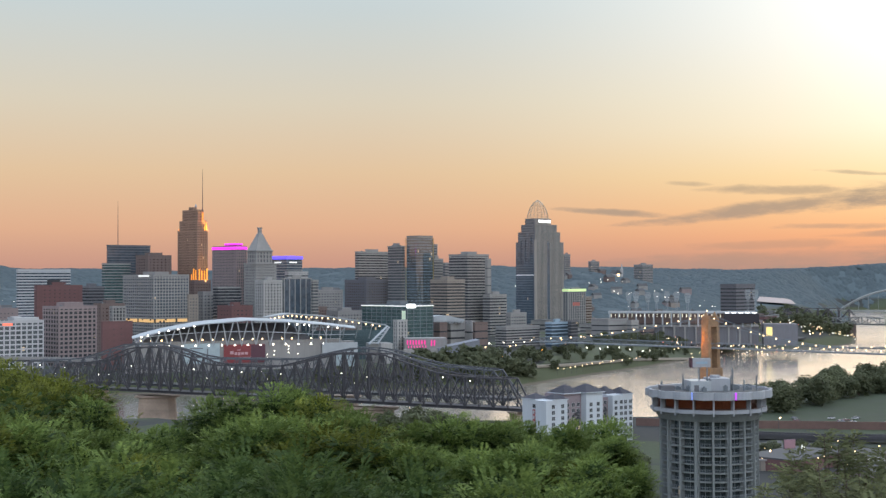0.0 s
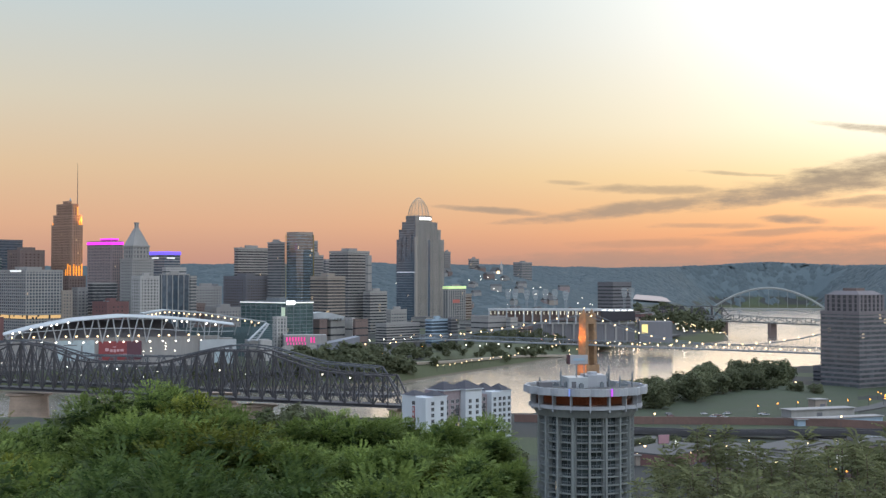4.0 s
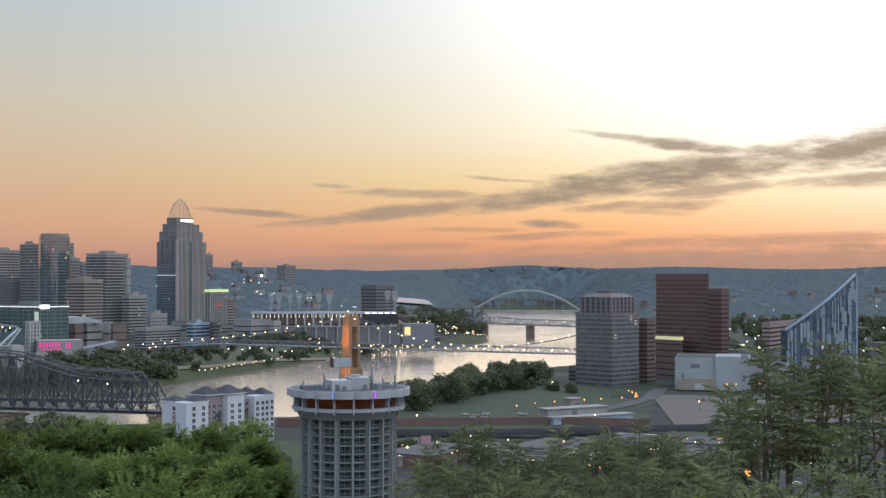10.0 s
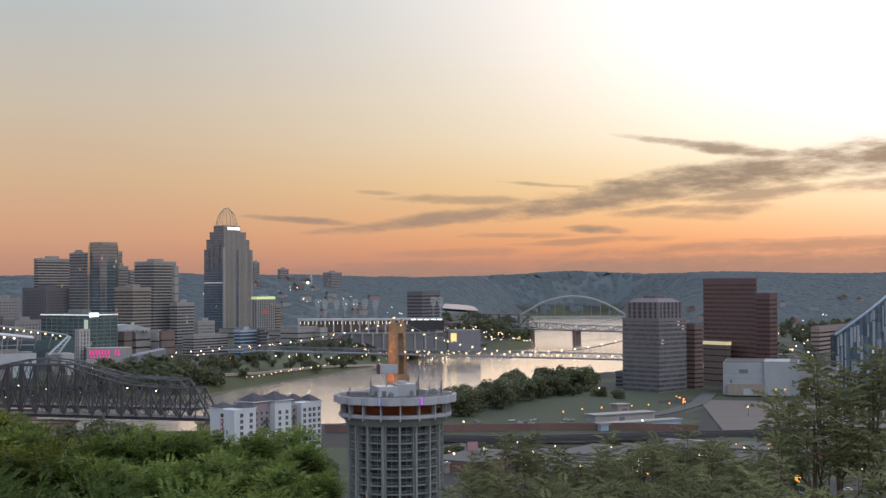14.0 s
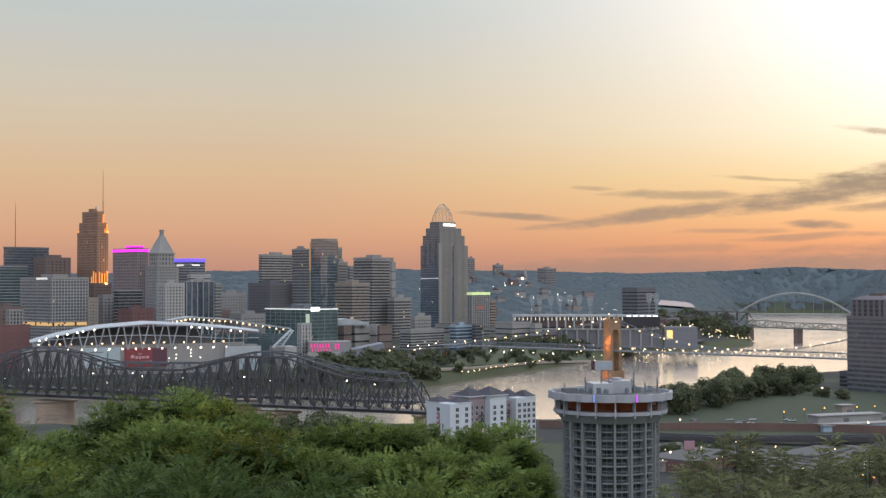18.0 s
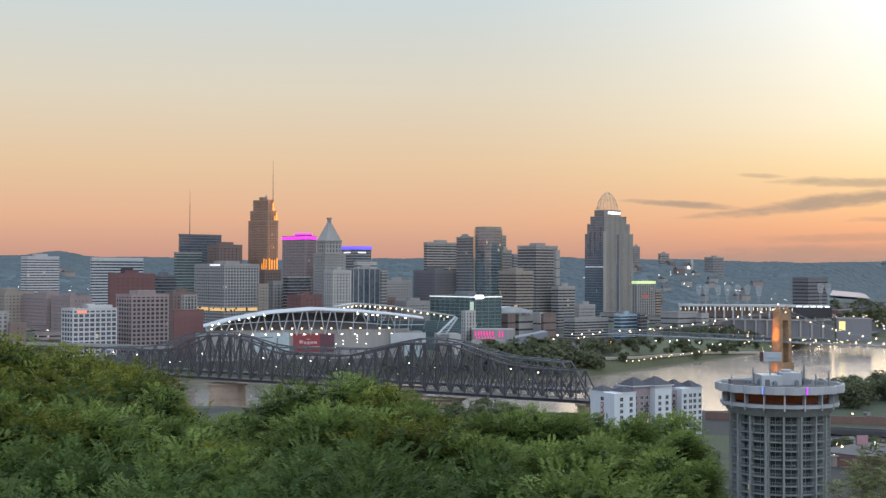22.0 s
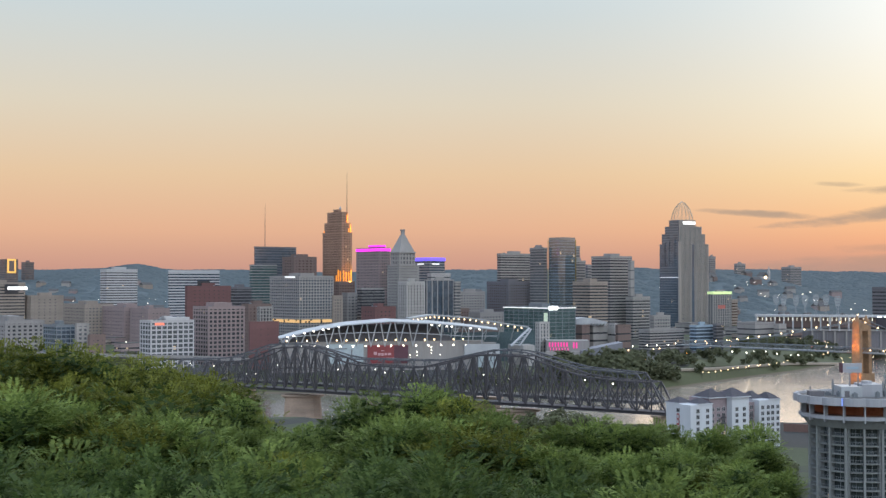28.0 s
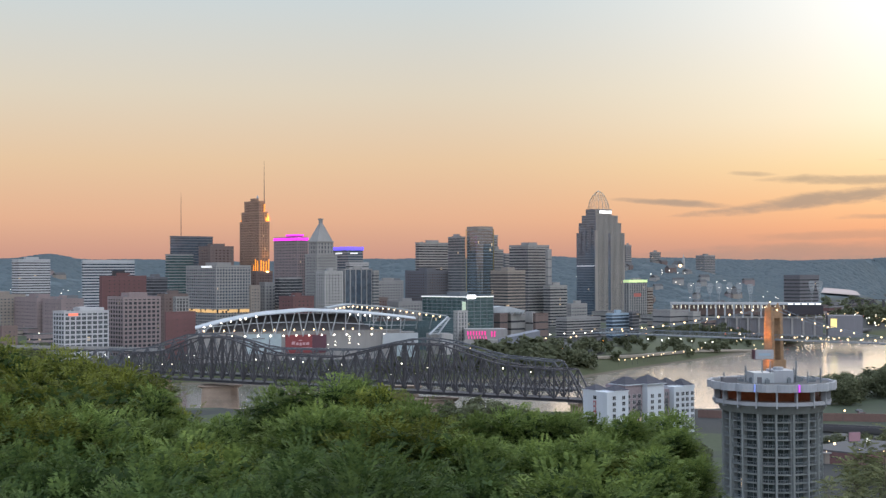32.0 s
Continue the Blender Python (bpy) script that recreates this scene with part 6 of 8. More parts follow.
def apartment_house():
    x, y, top = (52.2, 687.7, 40.8)
    z0 = 17.0
    ob = thing("apartment_house", "white apartment house with mauve bays and dark hipped roofs", "apartment building", pose(x, y, z0, rz=36))
    ob.scale = (0.96, 1.15, 1.0)
    h = top - z0
    a, b = 16.5, 62.0
    floors = 7
    step = (h - 2.5) / floors
    part("end_wing", Shape().box(0, 15, 0, a, 0, h), APT_WHITE, ob)
    part("ground_floor", Shape().box(-0.2, 15.2, -0.2, a + 0.1, 0, 3.6), APT_MAUVE, ob, "grey-mauve ground floor")
    part("middle_wing", Shape().box(27, 39, -1.5, a, 0, h + 2.8), APT_WHITE, ob)
    part("far_wing", Shape().box(47, b, -1.0, a, 0, h + 0.6), APT_WHITE, ob)
    part("bay", Shape().box(15, 27, 2.0, a - 1, 0, h + 2.6), APT_MAUVE, ob, "mauve recessed bay")
    part("bay", Shape().box(39, 47, 2.2, a - 1, 0, h - 0.6), APT_MAUVE, ob, "mauve recessed bay")
    glass = Shape().box(-1.0, 1.0, -0.06, 0.1, 0.7, 2.5).mesh("window", GLASS_DARK)
    frame = Shape().box(-1.15, 1.15, -0.12, -0.02, 0.55, 0.7).box(-1.15, 1.15, -0.12, -0.02, 2.5, 2.62).box(-1.15, -1.0, -0.12, -0.02, 0.7, 2.5).box(1.0, 1.15, -0.12, -0.02, 0.7, 2.5).box(-0.05, 0.05, -0.12, -0.02, 0.7, 2.5).mesh("window_frame", WHITE_PAINT)
    rail = Shape().box(-1.7, 1.7, -1.2, 0, -0.15, 0).box(-1.7, 1.7, -1.22, -1.12, 0.0, 1.0).mesh("balcony", STEEL_DARK)
    def window(u, v, j, turn=0):
        m = Matrix.Translation((u, v, 0.8 + j * step)) @ Matrix.Rotation(radians(turn), 4, "Z")
        w = part("window", glass, None, ob, at=m)
        part("window_frame", frame, None, w)
    for j in range(floors):
        for u in (5.0, 11.6):
            window(u, 0, j)
        for u in (30.4, 35.6):
            window(u, -1.5, j)
        for u in (49.4, 53.4, 56.6, 60.4):
            window(u, -1.0, j)
        for u in (17.2, 21.2, 24.8):
            window(u, 2.0, j)
        for u in (41.4, 44.8):
            window(u, 2.2, j)
        window(0, 8.2, j, -90)
        if j < floors - 1:
            part("balcony", rail, None, ob, at=(23.4, 2.0, 0.8 + j * step))
            part("balcony", rail, None, ob, at=(43.2, 2.2, 0.8 + j * step))
    part("sign_strip", Shape().box(-0.3, 0.0, 7.4, 9.0, h * 0.16, h * 0.8), APT_RED, ob, "tall red sign strip on the end wall")
    for k in range(6):
        part("sign_shape", Shape().box(-0.42, -0.3, 7.7, 8.7, h * (0.15 + 0.11 * k), h * (0.22 + 0.11 * k)), WHITE_PAINT, ob)
    def hip(u0, u1, v0, v1, z, tall, over=0.8):
        s = Shape()
        mu, mv = (u0 + u1) / 2, (v0 + v1) / 2
        s.v = [(u0 - over, v0 - over, z), (u1 + over, v0 - over, z), (u1 + over, v1 + over, z), (u0 - over, v1 + over, z), (mu - 0.6, mv, z + tall), (mu + 0.6, mv, z + tall)]
        s.f = [(0, 1, 5, 4), (1, 2, 5), (2, 3, 4, 5), (3, 0, 4), (3, 2, 1, 0)]
        part("hipped_roof", s, APT_ROOF, ob, "dark shingled hipped roof")
        part("eave", Shape().box(u0 - over, u1 + over, v0 - over, v1 + over, z - 0.5, z), APT_WHITE, ob)
    hip(0.5, 9, 8, a, h + 0.5, 2.6)
    hip(6, 14.5, 0.5, 8, h + 0.5, 2.6)
    hip(15, 26, 2.0, 12, h + 3.1, 4.2)
    hip(27, 39, -1.5, 10, h + 3.3, 4.2)
    hip(47.5, 54.5, 4, 12, h + 1.1, 3.8)
    hip(55, 61.5, -0.5, 9, h + 1.1, 3.2)
    part("wall_lamp", Shape().lathe([(0.1, -0.5), (0.55, 0), (0.1, 0.5)], 8, 4, -0.9), LAMP_WHITE, ob, at=(0, 0, 1.5))


APT_WHITE = surface("white_render", (0.46, 0.49, 0.53), 0.75, grain=1.2, spread=0.1, stain=0.1, streaky=True)
APT_MAUVE = surface("mauve_render", (0.23, 0.185, 0.2), 0.8, grain=1.2)
APT_RED = surface("red_sign", (0.26, 0.06, 0.065), 0.6, grain=1.0)
APT_ROOF = surface("dark_shingles", (0.038, 0.038, 0.05), 0.85, grain=0.5, bump=0.4)
apartment_house()


# ---- the convention hall, the slanted tower and their neighbours ----
def convention_hall():
    x, y = (497.0, 938.0)
    ob = thing("convention_hall", "pale grey windowless convention hall with a flat roof", "hall", pose(x, y, 18, rz=62))
    ob.scale = (0.86, 0.86, 0.98)
    part("hall", Shape().box(0, 62, 0, 66, 0, 25.5), HALL_WHITE, ob)
    part("front_block", Shape().box(-3, 46, 8, 30, 0, 26.5), HALL_WHITE, ob)
    part("side_hall", Shape().box(10, 70, -34, 0, 0, 19), HALL_TAN, ob)
    part("roof", Shape().box(1, 61, 1, 65, 25.5, 25.9), ROOFING, ob)
    part("roof", Shape().box(11, 69, -33, -1, 19, 19.4), ROOFING, ob)
    part("lower_band", Shape().box(-6, 0, 30, 62, 0, 9), TAN_STONE, ob)
    part("loading_door", Shape().box(-6.2, -5.9, 40, 48, 0.5, 5.5), STEEL_WHITE, ob)
    part("vent", Shape().box(-0.3, 0.1, 44, 52, 17, 20), DARK_STONE, ob)
    for y in (4, 20, 58):
        part("wall_hatch", Shape().box(-0.25 if y > 8 and y < 30 else -0.2, 0.1, y, y + 2, 9, 12), DARK_STONE, ob)
    part("seam", Shape().box(-0.12, 0.05, 30, 66, 14.6, 15.2), BLUE_PANEL, ob)
    bulb = Shape().lathe([(0.1, -0.5), (0.5, -0.2), (0.5, 0.3), (0.1, 0.5)], 8).mesh("wall_lamp", LAMP_ORANGE)
    for u, v in ((9.0, -4), (9.0, -9), (9.0, -15), (9.0, -20), (9.0, -26), (-3.8, 12), (-3.8, 20)):
        part("wall_lamp", bulb, None, ob, at=(u, v, 5))


def slanted_tower():
    """A curved residential tower whose roof rises in one steep slope."""
    x, y, _ = (611.7, 973.8, 57.3)
    ob = thing("slanted_tower", "blue and white residential tower with one long sloping curved roof", "apartment tower", pose(x, y, 18, rz=176))
    long, deep, n = 64.0, 9.0, 24
    edge = lambda u: 44 + 45 * (1 - u)
    line = lambda u: (u * long, 9 * math.sin(math.pi * u * 0.8))
    rng = random.Random(4)
    for i in range(n):
        u0, u1 = i / n, (i + 1) / n
        (x0, y0), (x1, y1) = line(u0), line(u1)
        s = Shape()
        s.v = [(x0, y0, 0), (x1, y1, 0), (x1, y1 - deep, 0), (x0, y0 - deep, 0), (x0, y0, edge(u0)), (x1, y1, edge(u1)), (x1, y1 - deep, edge(u1)), (x0, y0 - deep, edge(u0))]
        s.f = [(3, 2, 1, 0), (4, 5, 6, 7), (1, 0, 4, 5), (2, 1, 5, 6), (3, 2, 6, 7), (0, 3, 7, 4)]
        part("bay", s, GLASS_BLUE if i % 2 else ASCENT_GLASS, ob, "blue glass bay")
        part("roof_panel", Shape().sheet(*((a, b, c + 0.05) for a, b, c in s.v[4:])).sheet(*((a, b, c + 0.3) for a, b, c in s.v[4:])), ROOFING, ob, "dark sloping roof panel")
        z = 2.0
        while z < edge(u1) - 4:
            t = rng.uniform(7, 24)
            if rng.random() < 0.62:
                hi = min(z + t, edge(u1) - 1)
                part("white_panel", Shape().box(x0 + 0.2, x0 + (x1 - x0) * rng.choice((0.5, 0.9)), max(y0, y1) - 0.2, max(y0, y1) + 0.6, z, hi), ASCENT_WHITE, ob)
            z += t + 1.0
    rim = Shape().tube([(*line(i / 30), edge(i / 30) + 0.6) for i in range(31)], [1.0] * 31, 5)
    part("roof_rim", rim, BLUE_PANEL, ob, "pale curved roof edge")
    part("side_wall", Shape().box(-1.2, 0, -deep, 0.4, 0, 88), BLUE_PANEL, ob)


HALL_WHITE = surface("hall_panels", (0.235, 0.262, 0.28), 0.7, grain=3.0, spread=0.12)
HALL_TAN = surface("hall_tan_panels", (0.235, 0.24, 0.25), 0.75, grain=3.0, spread=0.12)
ASCENT_WHITE = surface("slant_tower_panels", (0.19, 0.225, 0.26), 0.6, grain=2.0)
ASCENT_GLASS = window_glass("slate_blue_glass", (0.07, 0.11, 0.16), lit=0.01)
convention_hall()
slanted_tower()


# ---- trees ----
def spray(s, base, way, length, rng, leaf=0.24, pairs=6, droop=0.35, hang=0.12, broad=0.2):
    """A feathery compound leaf: a drooping stalk with leaflets in pairs."""
    way = Vector(way).normalized()
    side = way.cross(Vector((0, 0, 1)))
    side = side.normalized() if side.length > 0.05 else Vector((1, 0, 0))
    up = side.cross(way).normalized()
    p = Vector(base)
    for i in range(pairs):
        k = (i + 0.7) / pairs
        c = p + way * (length * k) + up * (length * (0.25 * k - droop * k * k))
        w = leaf * (0.75 + 0.5 * math.sin(math.pi * k))
        for sgn in (-1, 1):
            d = (side * sgn + way * 0.55 + up * (rng.uniform(-0.32, 0.32) - hang)).normalized()
            t = d.cross(up).normalized() * w * broad
            m = c + d * w * 0.3
            n = len(s.v)
            s.v += [tuple(m + t), tuple(c + d * w), tuple(m - t)]
            s.f.append((n, n + 1, n + 2))


def leafy_tree(name, label, seed, tall, wide, material, sprays=1500, leaf=0.24, lobes=11, stalk=0.9, airy=0.0):
    """A broad-leaved tree: trunk, limbs, and a crown of feathery leaves round several lobes."""
    rng = random.Random(seed)
    ob = thing(name, label, "tree")
    trunk_top = tall * 0.55
    pts = [(0, 0, -11.0), (rng.uniform(-.2, .2), rng.uniform(-.2, .2), trunk_top * 0.5), (rng.uniform(-.5, .5), rng.uniform(-.5, .5), trunk_top), (rng.uniform(-.4, .4), rng.uniform(-.4, .4), tall * 0.9)]
    part("trunk", Shape().tube(pts, [0.24 * tall / 9, 0.18 * tall / 9, 0.11 * tall / 9, 0.03], 8), BARK, ob)
    centres = []
    for i in range(lobes):
        a = 2.4 * i + rng.uniform(-0.4, 0.4)
        r = wide * 0.5 * (0.25 + 0.5 * rng.random())
        h = tall * (0.5 + 0.42 * rng.random() - 0.16 * (r / (wide * 0.5)))
        centres.append((Vector((r * math.cos(a), r * math.sin(a), h)), wide * rng.uniform(0.17, 0.27)))
    centres.append((Vector((0, 0, tall * 0.84)), wide * 0.24))
    for c, r in centres[:3]:
        b = Vector(pts[2]) * rng.uniform(0.7, 1.0)
        m = b.lerp(c, 0.55) + Vector((0, 0, -0.25))
        part("limb", Shape().tube([tuple(b), tuple(m), tuple(c)], [0.1 * tall / 9, 0.06 * tall / 9, 0.02], 6), BARK, ob)
    s = Shape()
    for _ in range(sprays):
        c, r = rng.choice(centres)
        v = Vector((rng.gauss(0, 1), rng.gauss(0, 1), rng.gauss(0.35, 0.8))).normalized()
        k = rng.uniform(0.62, 1.12) if rng.random() > airy else rng.uniform(1.0, 1.45)
        p = c + Vector((v.x, v.y, v.z * 0.8)) * r * k
        d = Vector((v.x, v.y, 0.25 * v.z + rng.uniform(-0.1, 0.75)))
        spray(s, p, d, stalk * rng.uniform(0.6, 1.15), rng, leaf)
    part("leaves", s, material, ob)
    # clumps that fill the crown, its inner shade put into their darker green
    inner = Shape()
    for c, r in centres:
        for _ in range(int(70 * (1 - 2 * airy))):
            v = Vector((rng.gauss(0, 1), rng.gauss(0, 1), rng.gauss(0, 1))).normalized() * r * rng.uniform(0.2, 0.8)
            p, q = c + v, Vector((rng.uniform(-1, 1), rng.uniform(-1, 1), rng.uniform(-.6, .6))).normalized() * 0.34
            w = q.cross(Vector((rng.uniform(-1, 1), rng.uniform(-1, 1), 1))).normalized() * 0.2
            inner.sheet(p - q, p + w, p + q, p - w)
    part("inner_leaves", inner, LEAF_INNER_SHADE, ob)
    return ob


def frond_tree(name, label, seed, tall, wide, material, leaders=6):
    """An open tree: upright bare leaders, each with a loose column of drooping compound leaves and a tuft on top."""
    rng = random.Random(seed)
    ob = thing(name, label, "tree")
    lean = (rng.uniform(-.5, .5), rng.uniform(-.5, .5))
    fork = Vector((lean[0], lean[1], tall * 0.42))
    part("trunk", Shape().tube([(0, 0, -11.0), (lean[0] * 0.3, lean[1] * 0.3, tall * 0.2), tuple(fork), (lean[0] * 1.3, lean[1] * 1.3, tall * 0.8)], [0.12, 0.1, 0.075, 0.03], 7), BARK, ob)
    s = Shape()
    for i in range(leaders):
        a, u = 2.4 * i + rng.uniform(-.4, .4), math.sqrt((i + 0.4) / leaders)
        top = Vector((wide * 0.5 * u * math.cos(a), wide * 0.5 * u * math.sin(a), tall * rng.uniform(0.7, 1.0 - 0.12 * u)))
        foot = fork * rng.uniform(0.8, 1.1)
        bend = foot.lerp(top, 0.45) + Vector((0.35 * (top.x - foot.x), 0.35 * (top.y - foot.y), -0.3))
        if i < 4:
            part("limb", Shape().tube([tuple(foot), tuple(bend), tuple(top)], [0.065, 0.05, 0.02], 5), BARK, ob)
        for j in range(20):
            k = j / 20
            f = 2.4 * j + rng.uniform(-0.5, 0.5)
            spray(s, bend.lerp(top, 0.5 + 0.5 * k), (math.cos(f), math.sin(f), 0.1 + 1.3 * k ** 2 + rng.uniform(-0.2, 0.3)), rng.uniform(0.6, 1.0), rng, 0.3, 6, 0.8, 0.55, 0.28)
    part("leaves", s, material, ob)
    return ob


LEAF_INNER_SHADE = leafy("inner_leaves", (0.028, 0.05, 0.016), (0.06, 0.095, 0.03))
LEAF_DARK_FROND = leafy("dark_frond_leaves", (0.075, 0.086, 0.042), (0.2, 0.21, 0.098))
protos = [leafy_tree("slope_tree", "bushy green tree with feathery leaves below the overlook", 11 + i, 9.0, 7.6, LEAF_NEAR if i != 2 else LEAF_OLIVE, 1600, 0.29, 15, 0.75) for i in range(4)]
shaded_trees = [leafy_tree("slope_tree", "bushy green tree close below the overlook, shade painted into its leaves", 61 + i, 9.0, 7.6, LEAF_SHADED, 1600, 0.27, 15, 0.75) for i in range(2)]
round_tree = leafy_tree("slope_tree", "large round yellow-green tree below the overlook", 31, 10.0, 9.5, LEAF_OLIVE, 2800, 0.25, 22, 0.62)
thin_trees = [frond_tree("slope_tree", "open dark green tree with drooping leaf fronds", 41 + i, 9.0, 4.8, LEAF_DARK_FROND) for i in range(3)]
# how far below the level of the eye the wood's edge stands, in degrees, by the turn from the middle
EDGE = [(-27, 2.5), (-24.2, 2.55), (-22, 2.7), (-20.5, 3.1), (-19, 3.1), (-17.9, 3.6), (-16.7, 3.35), (-15.4, 4.3), (-14.1, 5.2), (-12.8, 6.3), (-10.8, 6.2), (-9.8, 4.95), (-7.7, 4.55), (-5.6, 4.7), (-4.4, 5.2),
        (-3.6, 6.1), (-1.7, 6.2), (-1.0, 5.9), (1.9, 6.05), (6.8, 6.1), (8.0, 6.6), (9.0, 9.2), (12.8, 9.4), (13.6, 8.2), (14.6, 6.7), (15.9, 5.6), (17.2, 5.8), (18.8, 6.4), (20.5, 6.2), (22.1, 4.95), (24.3, 5.6), (26.0, 5.6),
        (27.4, 5.3), (28.2, 3.4), (29.2, 1.9), (30.2, 1.8), (31.3, 2.25), (32.2, 1.95), (33.5, 2.1), (34.6, 0.7), (38, 0.6)]
slope_rng = random.Random(23)
first_of = set()


def stand_tree(proto, az, d, low, scale, reach):
    """A tree on the slope whose top stands low degrees under the level of the eye."""
    x, y = d * math.sin(radians(az)), d * math.cos(radians(az))
    m = pose(x, y, EYE[2] - d * math.tan(radians(low)) - reach * scale, rz=slope_rng.uniform(0, 360))
    if proto.name in first_of:
        ob = copy_thing(proto, m)
    else:
        ob = proto
        first_of.add(proto.name)
        ob.matrix_basis = m
    ob.scale = (scale, scale, scale)
    tagged(ob, group="trees on the slope")


def edge_at(az):
    return float(np.interp(az, [p for p, _ in EDGE], [q for _, q in EDGE]))


def tree_row(az0, az1, step, d, below, spread, scale, kinds, least=0.0, reach=9.0):
    az = az0
    while az < az1:
        turn = az + slope_rng.uniform(-0.3, 0.3) * step
        low = max(edge_at(turn) + below, least) + slope_rng.uniform(0, spread)
        stand_tree(slope_rng.choice(kinds), turn, d * slope_rng.uniform(0.93, 1.07), low, scale * slope_rng.uniform(0.88, 1.1), reach)
        az += step


GREENS = [protos[0], protos[1], protos[3], protos[0], protos[1], protos[3], protos[2]]
tree_row(-26, -14.6, 1.7, 74, 0.0, 0.5, 0.62, [round_tree], reach=9.6)
tree_row(-25, -14.2, 2.6, 66, 1.1, 0.4, 0.75, [round_tree, protos[2]], reach=9.6)
tree_row(-14.2, -9.9, 1.1, 60, 0.0, 0.2, 0.4, GREENS)
tree_row(-9.9, -3.9, 1.2, 60, 0.0, 0.3, 0.55, GREENS)
tree_row(-3.9, 7.2, 1.25, 58, 0.0, 0.3, 0.45, GREENS)
tree_row(-25, -14, 2.3, 50, 2.3, 0.6, 0.75, GREENS)
tree_row(-14, 5.4, 1.9, 47, 1.1, 0.5, 0.6, GREENS)
# the two front rows carry their shade in the leaf colour
tree_row(-25, 5.2, 2.7, 39, 2.4, 0.5, 0.75, shaded_trees + [protos[1]], 7.0)
tree_row(-22, 2.8, 3.1, 32, 4.0, 0.5, 0.8, shaded_trees, 8.6)
tree_row(5.4, 7.8, 1.1, 44, 1.4, 0.4, 0.36, GREENS)
tree_row(7.0, 8.0, 0.5, 49, 0.5, 0.4, 0.28, GREENS)
tree_row(13.8, 28.0, 1.1, 54, 0.0, 0.5, 0.66, thin_trees, reach=9.0)
tree_row(28.4, 37.5, 1.45, 50, 0.0, 0.7, 0.95, thin_trees, reach=9.0)
tree_row(14.4, 28.0, 1.35, 44, 1.3, 0.8, 0.6, thin_trees, reach=9.0)
tree_row(29.2, 37.0, 2.2, 44, 1.6, 0.8, 0.75, thin_trees, reach=9.0)
tree_row(15.0, 36.0, 1.7, 37, 2.6, 0.8, 0.55, thin_trees, 7.0, reach=9.0)
tree_row(14.8, 35.0, 2.9, 33, 3.6, 0.6, 0.5, [protos[2], thin_trees[1], thin_trees[0]], 8.6)


def bank_tree(seed, tall, wide, material=None):
    """A tree seen from far off: trunk, limbs and a crown of leaf clumps."""
    rng = random.Random(seed)
    ob = thing("bank_tree", "dark green leafy tree on the river bank", "tree", group="trees of the valley")
    part("trunk", Shape().tube([(0, 0, -1), (0.2, 0.1, tall * 0.4), (0, 0.2, tall * 0.8)], [0.45, 0.32, 0.08], 6), BARK, ob)
    part("crown", crown_clumps(rng, tall, wide, 75, 1.0), material or LEAF_FAR, ob)
    return ob


def crown_clumps(rng, tall, wide, count, size):
    """Leaf clumps round the lobes of a crown."""
    s = Shape()
    lobes = [(Vector((rng.uniform(-.33, .33) * wide, rng.uniform(-.33, .33) * wide, tall * rng.uniform(0.16, 0.82))), wide * rng.uniform(0.18, 0.32)) for _ in range(11)]
    for c, r in lobes:
        for _ in range(count):
            v = Vector((rng.gauss(0, 1), rng.gauss(0, 1), rng.gauss(0.2, 1))).normalized()
            p = c + v * r * rng.uniform(0.6, 1.15)
            q = Vector((rng.uniform(-1, 1), rng.uniform(-1, 1), rng.uniform(-.5, .5))).normalized() * rng.uniform(0.5, 1.0) * size
            w = q.cross(v + Vector((0.01, 0, 0))).normalized() * rng.uniform(0.35, 0.7) * size
            s.sheet(p - q, p + w, p + q, p - w)
    return s


far_crowns = [crown_clumps(random.Random(90 + i), 13, 11.5, 16, 2.1) for i in range(4)]
bank_protos = [bank_tree(50 + i, 13, 11.5) for i in range(4)]
wood_rng = random.Random(7)
first = set()
valley = Shape()


def plant_far(x, y, scale):
    """One more tree of the joined far groves."""
    if float(river_distance(np.array([x]), np.array([y]))[0]) < 8:
        return
    src = far_crowns[wood_rng.randrange(4)]
    z, a = ground_at(x, y), wood_rng.uniform(0, 6.28)
    c, s = math.cos(a) * scale, math.sin(a) * scale
    b = len(valley.v)
    valley.v += [(x + c * v[0] - s * v[1], y + s * v[0] + c * v[1], z + scale * v[2]) for v in src.v]
    valley.f += [tuple(b + i for i in f) for f in src.f]


def plant(x, y, scale, z=None):
    i = wood_rng.randrange(4)
    m = pose(x, y, (ground_at(x, y) if z is None else z), rz=wood_rng.uniform(0, 360))
    if i in first:
        ob = copy_thing(bank_protos[i], m)
    else:
        first.add(i)
        ob = bank_protos[i]
        ob.matrix_basis = m
    ob.scale = (scale, scale, scale * wood_rng.uniform(0.85, 1.15))


def grove(x0, y0, x1, y1, count, spread, low, high, far=False):
    for i in range(count):
        k = (i + wood_rng.random()) / count
        (plant_far if far else plant)(x0 + (x1 - x0) * k + wood_rng.uniform(-spread, spread), y0 + (y1 - y0) * k + wood_rng.uniform(-spread, spread), wood_rng.uniform(low, high))


grove(186, 829, 347, 997, 30, 12, 1.1, 1.5)
grove(204, 905, 374, 1075, 30, 14, 1.0, 1.45)
grove(-231.1, 1213.2, -13.1, 1261.9, 46, 20, 0.8, 1.3, far=True)
grove(-24.4, 1299.8, 84.0, 1342.0, 60, 24, 1.0, 1.7, far=True)
grove(3.1, 1400.0, 105.4, 1436.1, 30, 20, 0.7, 1.1, far=True)
grove(127.3, 1494.6, 290.7, 1715.5, 34, 34, 0.45, 0.8, far=True)
grove(184.9, 1679.8, 341.3, 1828.4, 40, 16, 0.7, 1.0, far=True)
